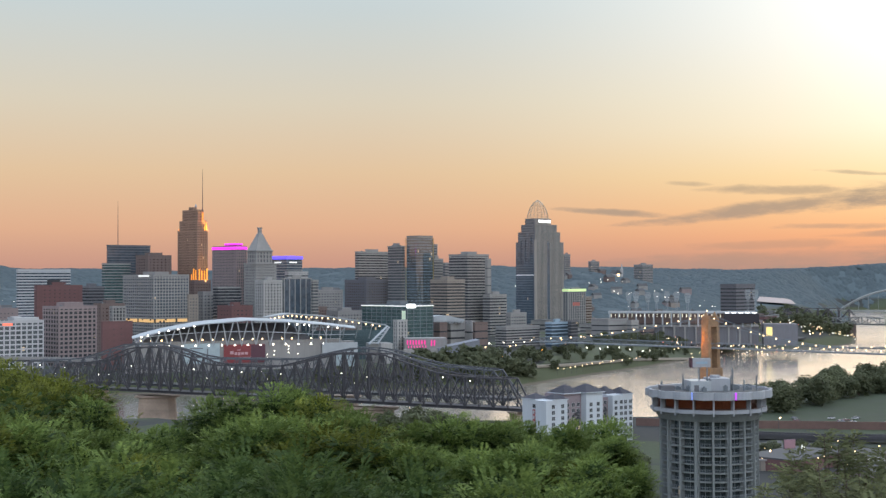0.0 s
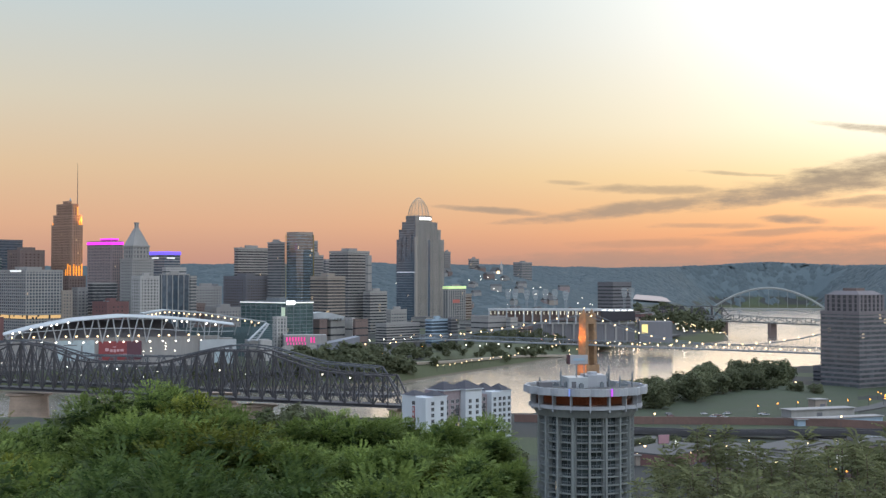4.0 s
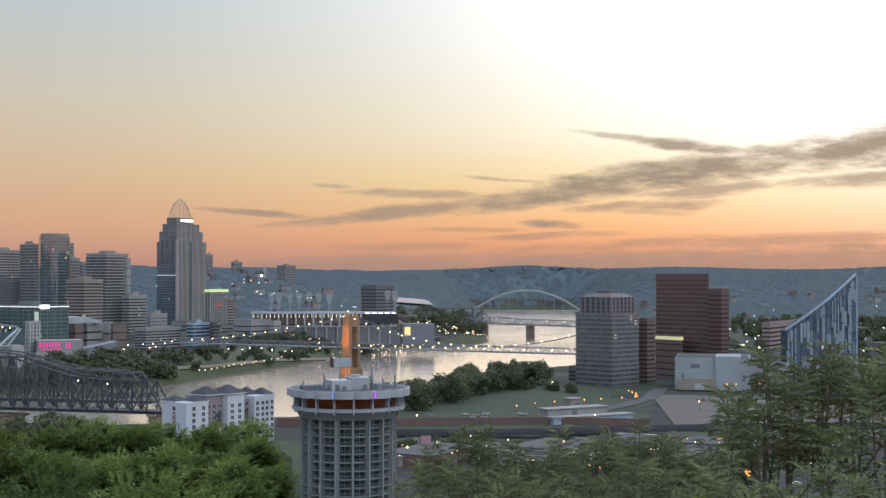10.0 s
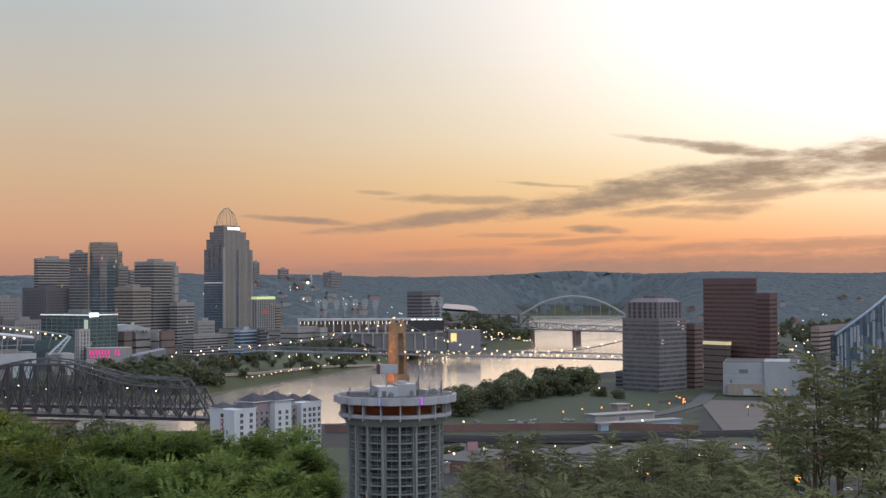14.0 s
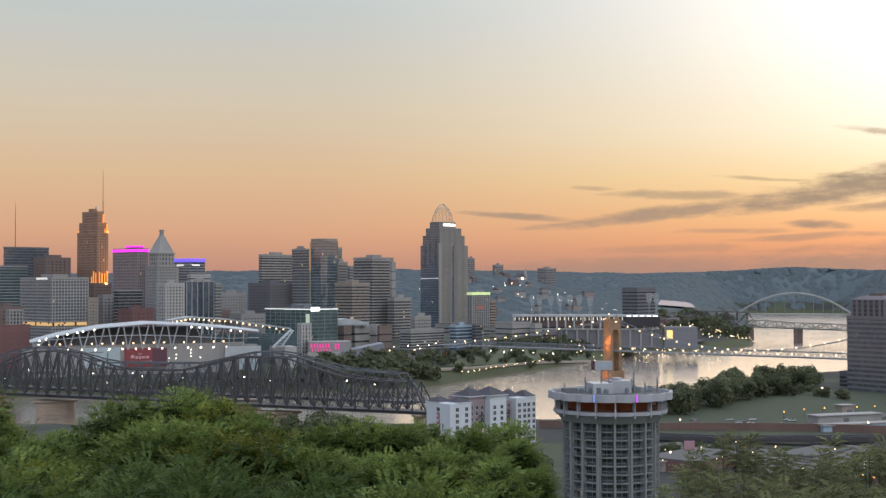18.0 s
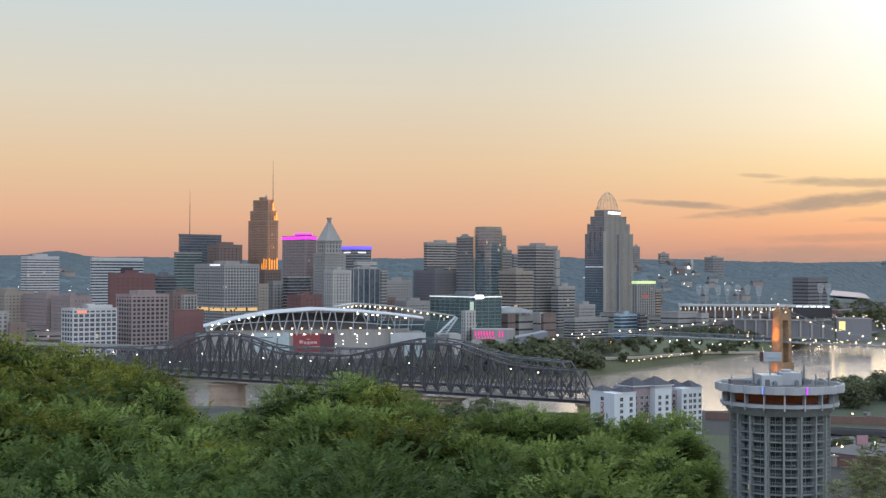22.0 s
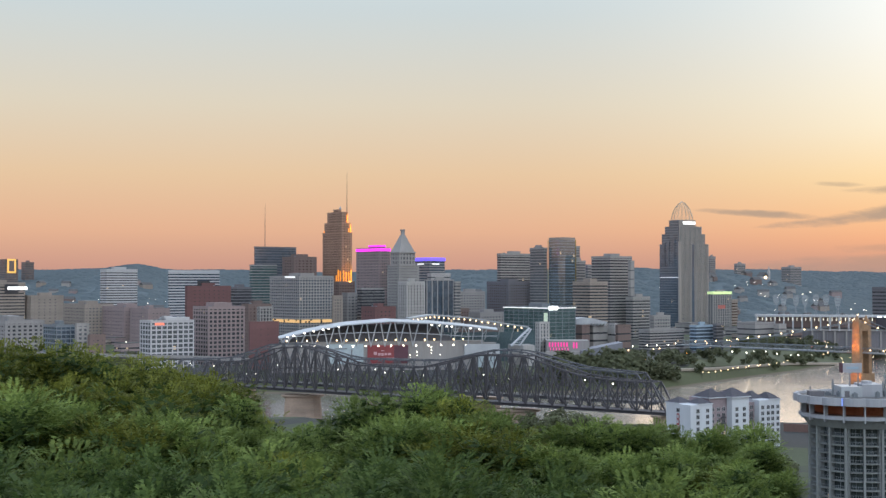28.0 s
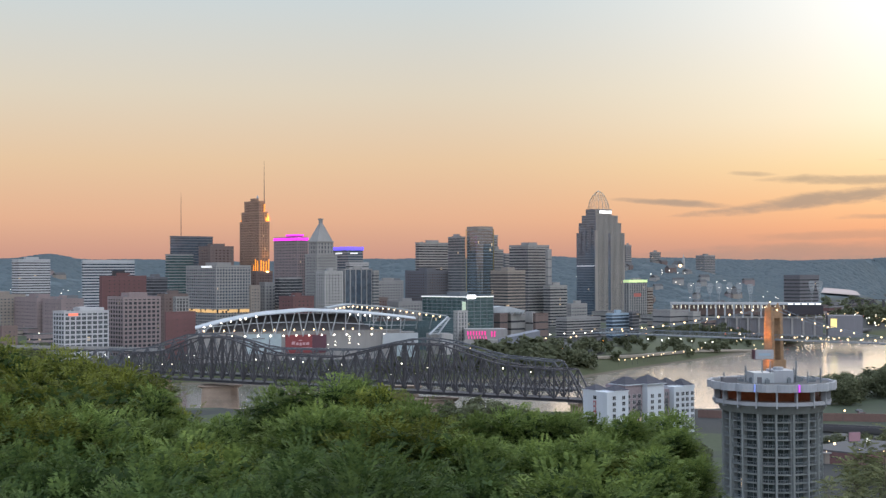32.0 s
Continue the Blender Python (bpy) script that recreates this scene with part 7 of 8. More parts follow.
grove(415.9, 2038.0, 665.2, 2201.7, 50, 50, 0.8, 1.3, far=True)
grove(41.4, 1479.4, 157.9, 1552.0, 18, 30, 0.6, 0.9, far=True)
grove(170.7, 1550.6, 337.7, 1768.0, 24, 26, 0.7, 1.0, far=True)
grove(200.0, 1688.2, 379.6, 1943.3, 20, 26, 0.7, 1.0, far=True)
grove(578.4, 2174.4, 728.1, 2391.6, 26, 45, 1.2, 1.9, far=True)
grove(602.1, 2426.4, 819.7, 2885.9, 20, 60, 1.2, 1.9, far=True)
grove(-20.5, 639.7, 38.1, 648.9, 16, 14, 0.8, 1.2)
grove(-23.7, 739.6, 3.9, 730.0, 10, 12, 0.8, 1.2)
grove(37.6, 598.8, 87.6, 593.6, 14, 14, 0.6, 0.9)
grove(143.9, 541.2, 277.8, 486.2, 22, 26, 0.5, 0.8)
grove(153.5, 641.9, 185.7, 654.2, 8, 10, 0.5, 0.7)
grove(312.9, 949.8, 355.8, 934.6, 8, 10, 0.5, 0.8)
grove(-300.7, 953.7, -257.4, 1069.5, 8, 16, 0.8, 1.1)
grove(490.9, 1149.6, 712.9, 1026.8, 30, 60, 0.7, 1.1, far=True)
grove(731.5, 1534.6, 932.3, 1300.3, 34, 120, 0.9, 1.3, far=True)
grove(989.7, 2076.2, 1315.3, 1763.5, 34, 160, 1.0, 1.5, far=True)
grove(-615.6, 1367.9, -479.8, 1421.2, 14, 60, 0.7, 1.0, far=True)
grove(-807.1, 1829.9, -532.8, 2134.5, 24, 120, 0.9, 1.3, far=True)
grove(542.1, 1048.1, 833.6, 931.5, 50, 90, 0.6, 1.0)
grove(643.2, 1243.5, 967.0, 1080.5, 70, 90, 0.7, 1.1, far=True)
grove(735.1, 1421.1, 1100.4, 1229.5, 70, 90, 0.8, 1.2, far=True)
grove(850.0, 1643.2, 1233.7, 1378.6, 80, 90, 0.8, 1.3, far=True)
grove(964.8, 1865.2, 1400.4, 1564.8, 80, 90, 0.9, 1.4, far=True)
grove(1070.5, 2069.5, 1553.8, 1736.2, 80, 90, 1.0, 1.5, far=True)
grove(166.3, 1952.9, 412.2, 2110.1, 40, 60, 0.8, 1.2, far=True)
grove(-926.5, 1940.1, -562.8, 2178.5, 60, 90, 0.8, 1.2, far=True)
grove(-581.6, 1218.3, -448.9, 1347.2, 26, 40, 0.5, 0.8, far=True)
tagged(new("valley_trees", valley.mesh("valley_trees", LEAF_FAR)), "scattered dark green trees of the far valley", "trees", kind="stuff")


def far_woods():
    """The woods on the hills round the valley."""
    rng = np.random.default_rng(5)
    s = Shape()
    n = 40000
    az, d = np.radians(rng.uniform(-31, 41, n)), 2350 + 2550 * rng.random(n) ** 0.85
    x, y = d * np.sin(az), d * np.cos(az)
    z = land(x, y)
    keep = (z > 34) | (rng.random(n) < 0.5)
    keep &= river_distance(x, y) > 12
    keep &= ~((x > 690) & (x < 860) & (y > 2900) & (y < 3260))
    x, y = x[keep], y[keep]
    n = len(x)
    r, h, t0 = rng.uniform(8, 15, n), rng.uniform(1.6, 4.2, n), rng.uniform(0, 1.57, n)
    rings = []
    for wide, up in ((1.3, None), (0.7, 0.7)):
        for i in range(5):
            k = r * wide * rng.uniform(0.75, 1.2, n)
            px, py = x + k * np.cos(t0 + 1.2566 * i), y + k * np.sin(t0 + 1.2566 * i)
            rings.append((px, py, land(px, py) + (-1.5 if up is None else up * h * rng.uniform(0.8, 1.2, n))))
    px, py = x + rng.uniform(-2, 2, n), y + rng.uniform(-2, 2, n)
    rings.append((px, py, land(px, py) + h))
    s.v = np.stack([np.stack(p, -1) for p in rings], 1).reshape(-1, 3).tolist()
    cap = [(i, (i + 1) % 5, 5 + (i + 1) % 5, 5 + i) for i in range(5)] + [(5 + i, 5 + (i + 1) % 5, 10) for i in range(5)]
    s.f = [tuple(11 * j + c for c in f) for j in range(n) for f in cap]
    tagged(new("far_woods", s.mesh("far_woods", LEAF_HILL_HAZE, True)), "woods covering the distant hills, haze painted into their colour", "woods", kind="stuff")


far_woods()


# ---- roads, lots, banks and small things of the valley ----
def draped(name, label, points, width, material, lift=0.35, category="road", kerb=None):
    """A road or path laid over the ground through points of (x, y)."""
    pts = []
    for (x0, y0), (x1, y1) in zip(points, points[1:]):
        n = max(2, int(math.hypot(x1 - x0, y1 - y0) / 14))
        pts += [(x0 + (x1 - x0) * i / n, y0 + (y1 - y0) * i / n) for i in range(n)]
    pts.append(points[-1])
    s = Shape()
    for i, (x, y) in enumerate(pts):
        (ax, ay), (bx, by) = pts[max(i - 1, 0)], pts[min(i + 1, len(pts) - 1)]
        d = math.hypot(bx - ax, by - ay)
        nx, ny = -(by - ay) / d * width / 2, (bx - ax) / d * width / 2
        z = max(ground_at(x + nx, y + ny), ground_at(x - nx, y - ny), ground_at(x, y)) + lift
        s.v += [(x + nx, y + ny, z), (x - nx, y - ny, z), (x + nx, y + ny, z - 2.5), (x - nx, y - ny, z - 2.5)]
        if i:
            b = 4 * i
            s.f += [(b - 4, b - 3, b + 1, b), (b - 2, b - 4, b, b + 2), (b - 3, b - 1, b + 3, b + 1)]
    return tagged(new(name, s.mesh(name, material)), label, category, kind="structure")


def field(name, label, corners, material, lift=0.4, category="ground", cells=10):
    """A lot or lawn laid over the ground between four corners of (x, y)."""
    (ax, ay), (bx, by), (cx, cy), (dx, dy) = corners
    s = Shape()
    for j in range(cells + 1):
        for i in range(cells + 1):
            u, v = i / cells, j / cells
            x = (ax * (1 - u) + bx * u) * (1 - v) + (dx * (1 - u) + cx * u) * v
            y = (ay * (1 - u) + by * u) * (1 - v) + (dy * (1 - u) + cy * u) * v
            s.v.append((x, y, ground_at(x, y) + lift))
    n = cells + 1
    s.f = [(j * n + i, j * n + i + 1, (j + 1) * n + i + 1, (j + 1) * n + i) for j in range(cells) for i in range(cells)]
    return tagged(new(name, s.mesh(name, material, True)), label, category, kind="structure")


GRAVEL = surface("gravel_lot", (0.098, 0.083, 0.076), 0.95, grain=2.0, spread=0.3, stain=0.2)
PATH_PALE = surface("pale_path", (0.25, 0.22, 0.18), 0.9, grain=2.0)
LAWN = surface("park_lawn", (0.06, 0.07, 0.036), 0.95, grain=3.0, spread=0.35, stain=0.25)
LEVEE_GRASS = surface("levee_grass", (0.029, 0.041, 0.02), 0.95, grain=2.0, spread=0.35, stain=0.25)
WALL_RED = surface("red_brown_flood_wall", (0.12, 0.075, 0.065), 0.9, grain=2.0, stain=0.2)
# far bank: park, riverside path, streets
field("park_lawn", "green park lawn on the far bank", [(107.5, 1436.0), (332.1, 1738.6), (349.0, 1827.0), (126.0, 1554.9)], LAWN, 0.5, "lawn", 14)
draped("river_path", "pale riverside path above the far bank", [(93.4, 1401.9), (143.8, 1473.0), (213.3, 1575.6), (284.8, 1681.0), (345.1, 1766.6)], 9, PATH_PALE, 0.5, "path")
draped("river_street", "asphalt street along the far bank", [(-47.2, 1479.2), (44.5, 1589.4), (136.5, 1684.5), (240.1, 1773.8), (368.1, 1884.4), (537.2, 2019.8)], 16, ASPHALT, 0.6)
draped("stadium_street", "asphalt street in front of the stadium", [(-295.0, 1142.5), (-202.1, 1208.2), (-96.1, 1231.3), (-41.2, 1289.3), (25.4, 1419.8)], 14, ASPHALT, 0.6)
field("parking_lot", "asphalt parking lot between the museums and the park", [(1.9, 1440.0), (88.3, 1497.4), (107.2, 1596.4), (14.7, 1529.9)], ASPHALT, 0.55, "parking lot", 8)
field("far_water", "far reach of the river with the sky's reflection painted in", [(725.1, 3116.8), (809.8, 3095.9), (831.9, 3224.4), (761.4, 3241.8)], FAR_WATER_SKY, 5.0, "river", 6)
# near side: levee, flood wall, gravel lot, rails
field("levee_lawn", "green grass slope of the levee", [(158.3, 784.2), (324.5, 796.4), (418.9, 1027.9), (240.9, 980.9)], LEVEE_GRASS, 0.5, "lawn", 16)
field("gravel_lot", "brown gravel lot in front of the convention hall", [(329.7, 706.9), (433.2, 624.4), (558.0, 858.0), (412.0, 932.0)], GRAVEL, 0.5, "lot", 12)
draped("lamp_street", "asphalt street with orange lamps leading to the towers", [(271.2, 784.5), (310.8, 810.5), (363.6, 861.4), (400.0, 905.6), (444.5, 984.3)], 12, ASPHALT, 0.7)


def flood_wall(points, tall, label):
    ob = thing("flood_wall", label, "wall")
    for p, q in zip(points, points[1:]):
        z0, z1 = ground_at(*p), ground_at(*q)
        part("wall_panel", Shape().bar((*p, z0 + tall / 2 - 1), (*q, z1 + tall / 2 - 1), 0.8, tall), WALL_RED, ob)
    return ob


flood_wall([(112.9, 792.0), (156.4, 774.4), (202.5, 768.8), (242.3, 762.4), (285.1, 752.8), (323.2, 731.8)], 5.5, "long red-brown flood wall at the foot of the levee")
elevated_road("rail_viaduct", "dark railway viaduct crossing the near quarter", [(141.4, 731.5, 19.0), (206.4, 710.6, 18.2), (274.5, 681.8, 21.3), (342.8, 650.2, 24.4), (405.0, 613.3, 26.9), (463.4, 576.9, 29.5)], 9, True, STEEL_DARK)


# ---- low houses and sheds ----
town_rng = random.Random(21)
WALLS = [TAN_STONE, BROWN_BRICK, GREY_STONE, CONCRETE, PINK_STONE, RED_BRICK]


def low_building(x, y, b, a, h, turn, wall, group):
    """A low flat-roofed house with window bands."""
    z0 = ground_at(x, y) - 1
    ob = thing("low_building", "low flat-roofed town building with small windows", "building", pose(x, y, z0, rz=turn), group)
    facade(ob, b, a, 0, h, wall, GLASS_DARK, h / max(1, min(3, round(h / 4.5))), 0.6, 0.0, 0.5, 0.25)
    part("roof", Shape().box(-0.3, b + 0.3, -0.3, a + 0.3, h, h + 0.7), ROOFING, ob)
    return ob


def gabled_house(x, y, b, a, h, turn, wall, roofing):
    z0 = ground_at(x, y) - 1
    ob = thing("house", "small gabled house on the hillside", "house", pose(x, y, z0, rz=turn), "hillside houses")
    part("wall", Shape().box(0, b, 0, a, 0, h), wall, ob)
    s = Shape()
    s.v = [(-0.5, -0.5, h), (b + 0.5, -0.5, h), (b + 0.5, a + 0.5, h), (-0.5, a + 0.5, h), (-0.5, a / 2, h + a * 0.4), (b + 0.5, a / 2, h + a * 0.4)]
    s.f = [(0, 1, 5, 4), (2, 3, 4, 5), (1, 2, 5), (3, 0, 4), (3, 2, 1, 0)]
    part("roof", s, roofing, ob)


def scatter(count, az0, az1, d0, d1, low, high, group):
    made = 0
    while made < count:
        az, d = radians(town_rng.uniform(az0, az1)), town_rng.uniform(d0, d1)
        x, y = d * math.sin(az), d * math.cos(az)
        if float(river_distance(np.array([x]), np.array([y]))[0]) < 30:
            continue
        low_building(x, y, town_rng.uniform(18, 46), town_rng.uniform(14, 30), town_rng.uniform(low, high), GRID + town_rng.choice((0, 0, 4)), town_rng.choice(WALLS), group)
        made += 1


scatter(30, -26, -15.5, 1480, 2100, 7, 16, "old quarter")
scatter(26, -15, 2.5, 1640, 2150, 10, 26, "downtown base")
scatter(14, 2.5, 9, 1720, 2300, 8, 18, "downtown base")
scatter(16, 12, 17, 2150, 2700, 8, 16, "far bank quarter")
scatter(18, 22, 35, 1250, 2400, 6, 12, "near bank quarter")
scatter(12, 13, 31, 560, 690, 4, 7, "near bank quarter")
PALE_WALLS = [CONCRETE, TAN_STONE, PINK_STONE, BROWN_BRICK]
for az0, az1, d0, d1, count in ((-25, -15, 2500, 3200, 26), (-6, 0, 2500, 2900, 8), (3.5, 11, 2400, 3000, 30), (22, 34, 2500, 3300, 20)):
    for _ in range(count):
        az, d = radians(town_rng.uniform(az0, az1)), town_rng.uniform(d0, d1)
        gabled_house(d * math.sin(az), d * math.cos(az), town_rng.uniform(14, 26), town_rng.uniform(10, 14), town_rng.uniform(8, 13), town_rng.uniform(0, 90), town_rng.choice(PALE_WALLS), ROOFING)


def hill_church():
    x, y, z = (374.5, 2875.7, 109.5)
    ob = thing("hill_church", "pale hilltop church with a glowing disc for its lit dome", "church", pose(x, y, z - 12, rz=20))
    part("nave", Shape().box(-9, 9, 0, 26, 0, 16), WHITE_STONE, ob)
    part("gable", Shape().prism([(-9, 0), (9, 0), (9, 26), (-9, 26)], 16, 25, [(-0.3, 0), (0.3, 0), (0.3, 26), (-0.3, 26)]), ROOFING, ob)
    part("spire", Shape().lathe([(3, 0), (3, 26), (0.2, 38)], 8, 11, 6), WHITE_STONE, ob)
    # glowing disc added in place of the church's lit dome
    part("rose_window", Shape().lathe([(0.2, -0.3), (3.0, -0.2), (3.0, 0.2), (0.2, 0.3)], 14), LAMP_WARM, ob, "warm glowing disc standing for the lit dome", at=Matrix.Translation((0, -0.5, 14)) @ Matrix.Rotation(radians(90), 4, "X"))


hill_church()


def lit_hall():
    """The blue-grey wedge and the hall with magenta lit panels beside the stadium."""
    x, y, _ = (-40.0, 1399.4, 20.4)
    ob = thing("music_hall", "grey hall with rows of magenta lit panels", "hall", pose(x, y, 16, rz=6))
    z = lambda h: h - 16
    part("hall", Shape().box(0, 44, 0, 26, 0, z(42)), GREY_STONE, ob)
    part("low_front", Shape().box(-2, 46, -6, 0, 0, z(31)), CONCRETE, ob)
    for i in range(7):
        part("lit_panel", Shape().box(2 + 3.0 * i, 3.6 + 3.0 * i, -0.5, 0.1, z(35.5), z(40)), LAMP_ROSE, ob, "magenta lit panel")
        part("lit_panel", Shape().box(3.2 + 3.0 * i, 4.3 + 3.0 * i, -0.5, 0.1, z(32), z(34.5)), LAMP_ROSE, ob, "magenta lit panel")
    for i in range(2):
        part("lit_panel", Shape().box(27 + 3.0 * i, 28.6 + 3.0 * i, -0.5, 0.1, z(34), z(40)), LAMP_ROSE, ob, "magenta lit panel")
    s = Shape()
    s.v = [(34, -14, 0), (78, -2, 0), (78, 30, 0), (34, 22, 0), (34, -14, z(32)), (78, -2, z(40)), (78, 30, z(40)), (34, 22, z(32))]
    s.f = [(3, 2, 1, 0), (4, 5, 6, 7), (0, 1, 5, 4), (1, 2, 6, 5), (2, 3, 7, 6), (3, 0, 4, 7)]
    part("wedge_wall", s, BLUE_WEDGE, ob, "blue-grey sloping wall")


LAMP_NEAR_ORANGE = glowing("near_sodium_lamp", (1.0, 0.36, 0.05), 2.6)
LAMP_ROSE = glowing("magenta_panel_light", (1.0, 0.05, 0.32), 0.42)
BLUE_WEDGE = surface("blue_grey_wall", (0.15, 0.16, 0.19), 0.7, grain=3.0)
lit_hall()


def museum_roof(x, y, z, long, deep, turn):
    ob = thing("curved_roof", "white curved roof over the museum", "roof", pose(x, y, z, rz=turn))
    n = 10
    for i in range(n):
        h = lambda k: 3.6 + 2.6 * math.sin(math.pi * (0.15 + 1.2 * k))
        u0, u1 = i / n, (i + 1) / n
        s = Shape()
        s.v = [(u0 * long, 0, h(u0)), (u1 * long, 0, h(u1)), (u1 * long, deep, h(u1)), (u0 * long, deep, h(u0))]
        s.v += [(a, b, c - 3.9 if j in (0,) else 0.0) for j, (a, b, c) in enumerate([(u0 * long, 0, 0), (u1 * long, 0, 0), (u1 * long, deep, 0), (u0 * long, deep, 0)])]
        s.f = [(0, 1, 2, 3), (7, 6, 5, 4), (4, 5, 1, 0), (5, 6, 2, 1), (6, 7, 3, 2), (7, 4, 0, 3)]
        part("roof_panel", s, STEEL_WHITE, ob)


museum_roof(*(-10.8, 1566.0, 55.1), 38, 20, 20)


def shed(x, y, long, deep, h, turn, wall, label="long low shed with a pale flat roof"):
    ob = thing("shed", label, "shed", pose(x, y, ground_at(x, y) - 0.5, rz=turn))
    part("wall", Shape().box(0, long, 0, deep, 0, h), wall, ob)
    part("roof", Shape().box(-0.8, long + 0.8, -0.8, deep + 0.8, h, h + 0.6), GREY_STONE, ob)
    part("door", Shape().box(long * 0.4, long * 0.4 + 4, -0.15, 0.1, 0.2, h * 0.7), DARK_STONE, ob)


shed(*(279.4, 786.9), 46, 10, 5.5, 16, CONCRETE)
shed(*(270.8, 752.8), 60, 8, 4.0, 16, BLUE_PANEL, "long low blue-grey shed behind the flood wall")
shed(*(308.2, 824.3), 9, 7, 8.0, 16, TAN_STONE, "small pale tan hut with two blocks")
shed(*(141.7, 603.6), 16, 10, 5, 10, TAN_STONE, "low pale roadside shop")
shed(*(184.1, 592.0), 22, 12, 5, 30, BROWN_BRICK, "low brown roadside shop")


# ---- vehicles ----
def car(x, y, turn, paint, label, lit=False):
    ob = thing("car", label, "car", pose(x, y, ground_at(x, y) + 0.62, rz=turn), "parked cars")
    part("body", Shape().prism([(-2.2, -0.9), (2.2, -0.9), (2.2, 0.9), (-2.2, 0.9)], 0.3, 0.85, [(-2.15, -0.86), (2.1, -0.86), (2.1, 0.86), (-2.15, 0.86)]), paint, ob)
    part("cabin", Shape().prism([(-1.6, -0.84), (1.0, -0.84), (1.0, 0.84), (-1.6, 0.84)], 0.85, 1.45, [(-1.1, -0.66), (0.4, -0.66), (0.4, 0.66), (-1.1, 0.66)]), GLASS_DARK, ob)
    tyre = Shape().lathe([(0.32, -0.11), (0.34, 0), (0.32, 0.11)], 12).mesh("wheel", STEEL_DARK)
    for u in (-1.35, 1.35):
        for v in (-0.85, 0.85):
            part("wheel", tyre, None, ob, at=Matrix.Translation((u, v, 0.34)) @ Matrix.Rotation(radians(90), 4, "X"))
    if lit:
        for v in (-0.6, 0.6):
            part("headlight", Shape().box(2.18, 2.3, v - 0.2, v + 0.2, 0.5, 0.75), LAMP_WHITE, ob)


def truck(x, y, turn, paint, label="white box lorry parked below the viaduct"):
    ob = thing("lorry", label, "lorry", pose(x, y, ground_at(x, y) + 0.2, rz=turn), "parked lorries")
    part("box", Shape().box(-6.5, 4.0, -1.25, 1.25, 1.1, 3.9), paint, ob)
    part("chassis", Shape().box(-6.4, 6.6, -0.9, 0.9, 0.6, 1.1), STEEL_DARK, ob)
    part("cab", Shape().prism([(4.3, -1.2), (6.8, -1.2), (6.8, 1.2), (4.3, 1.2)], 0.9, 3.0, [(4.3, -1.15), (6.3, -1.15), (6.3, 1.15), (4.3, 1.15)]), paint, ob)
    part("windscreen", Shape().box(6.35, 6.75, -1.0, 1.0, 1.9, 2.7), GLASS_DARK, ob)
    tyre = Shape().lathe([(0.48, -0.16), (0.5, 0), (0.48, 0.16)], 12).mesh("wheel", STEEL_DARK)
    for u in (-5.2, -4.0, 5.4):
        for v in (-1.0, 1.0):
            part("wheel", tyre, None, ob, at=Matrix.Translation((u, v, 0.5)) @ Matrix.Rotation(radians(90), 4, "X"))


YELLOW_PAINT = surface("yellow_paint", (0.7, 0.42, 0.03), 0.5)
PAINTS = [(WHITE_PAINT, "white parked car"), (DARK_STONE, "dark grey parked car"), (RED_BRICK, "red parked car"), (BLUE_PANEL, "blue-grey parked car")]
lot_rng = random.Random(3)
for i in range(15):
    if i not in (3, 7, 8):
        x, y = 291 + (361 - 291) * i / 9.0 - 40, 664 + (599 - 664) * i / 9.0 + 37
        truck(x, y, lot_rng.choice((-43, -43, -40, 137)), YELLOW_PAINT if i == 9 else WHITE_PAINT, "yellow box lorry parked below the viaduct" if i == 9 else "white box lorry parked below the viaduct")
for i in range(34):
    az, d = radians(lot_rng.uniform(14, 31)), lot_rng.uniform(545, 640)
    paint, label = lot_rng.choice(PAINTS)
    car(d * math.sin(az), d * math.cos(az), lot_rng.choice((-40, 50, 140)), paint, label + " in the near quarter", lot_rng.random() < 0.25)
for i in range(16):
    az, d = radians(lot_rng.uniform(14.5, 19)), lot_rng.uniform(812, 850)
    paint, label = lot_rng.choice(PAINTS)
    car(d * math.sin(az), d * math.cos(az), 16, paint, label + " beside the long shed")


def billboard(x, y, turn, wide, tall, lift, board, label):
    z = ground_at(x, y)
    ob = thing("billboard", label, "billboard", pose(x, y, z, rz=turn))
    part("post", Shape().box(-0.3, 0.3, -0.3, 0.3, 0, lift), STEEL_DARK, ob)
    part("panel", Shape().box(-wide / 2, wide / 2, -0.5, -0.1, lift, lift + tall), board, ob)
    part("frame", Shape().box(-wide / 2 - 0.2, wide / 2 + 0.2, -0.1, 0.2, lift - 0.2, lift + tall + 0.2), STEEL_DARK, ob)


BOARD_ROSE = surface("pink_board", (0.3, 0.17, 0.2), 0.6, grain=3.0)
BOARD_LIT = glowing("lit_board", (1.0, 0.95, 0.75), 0.35)
BOARD_GREEN = glowing("green_board", (0.4, 1.0, 0.55), 0.9)
billboard(*(158.7, 620.0), 14, 5.5, 4, 8, BOARD_ROSE, "pink roadside billboard on a post")
billboard(*(164.4, 618.5), 14, 1.6, 2.6, 7, BOARD_LIT, "small lit roadside sign on a post")
billboard(*(220.2, 558.1), 20, 6, 3, 7, BOARD_LIT, "lit roadside sign on a post")
billboard(*(54.9, 557.3), 6, 2.5, 4.5, 8, BOARD_GREEN, "green lit petrol sign on a post")


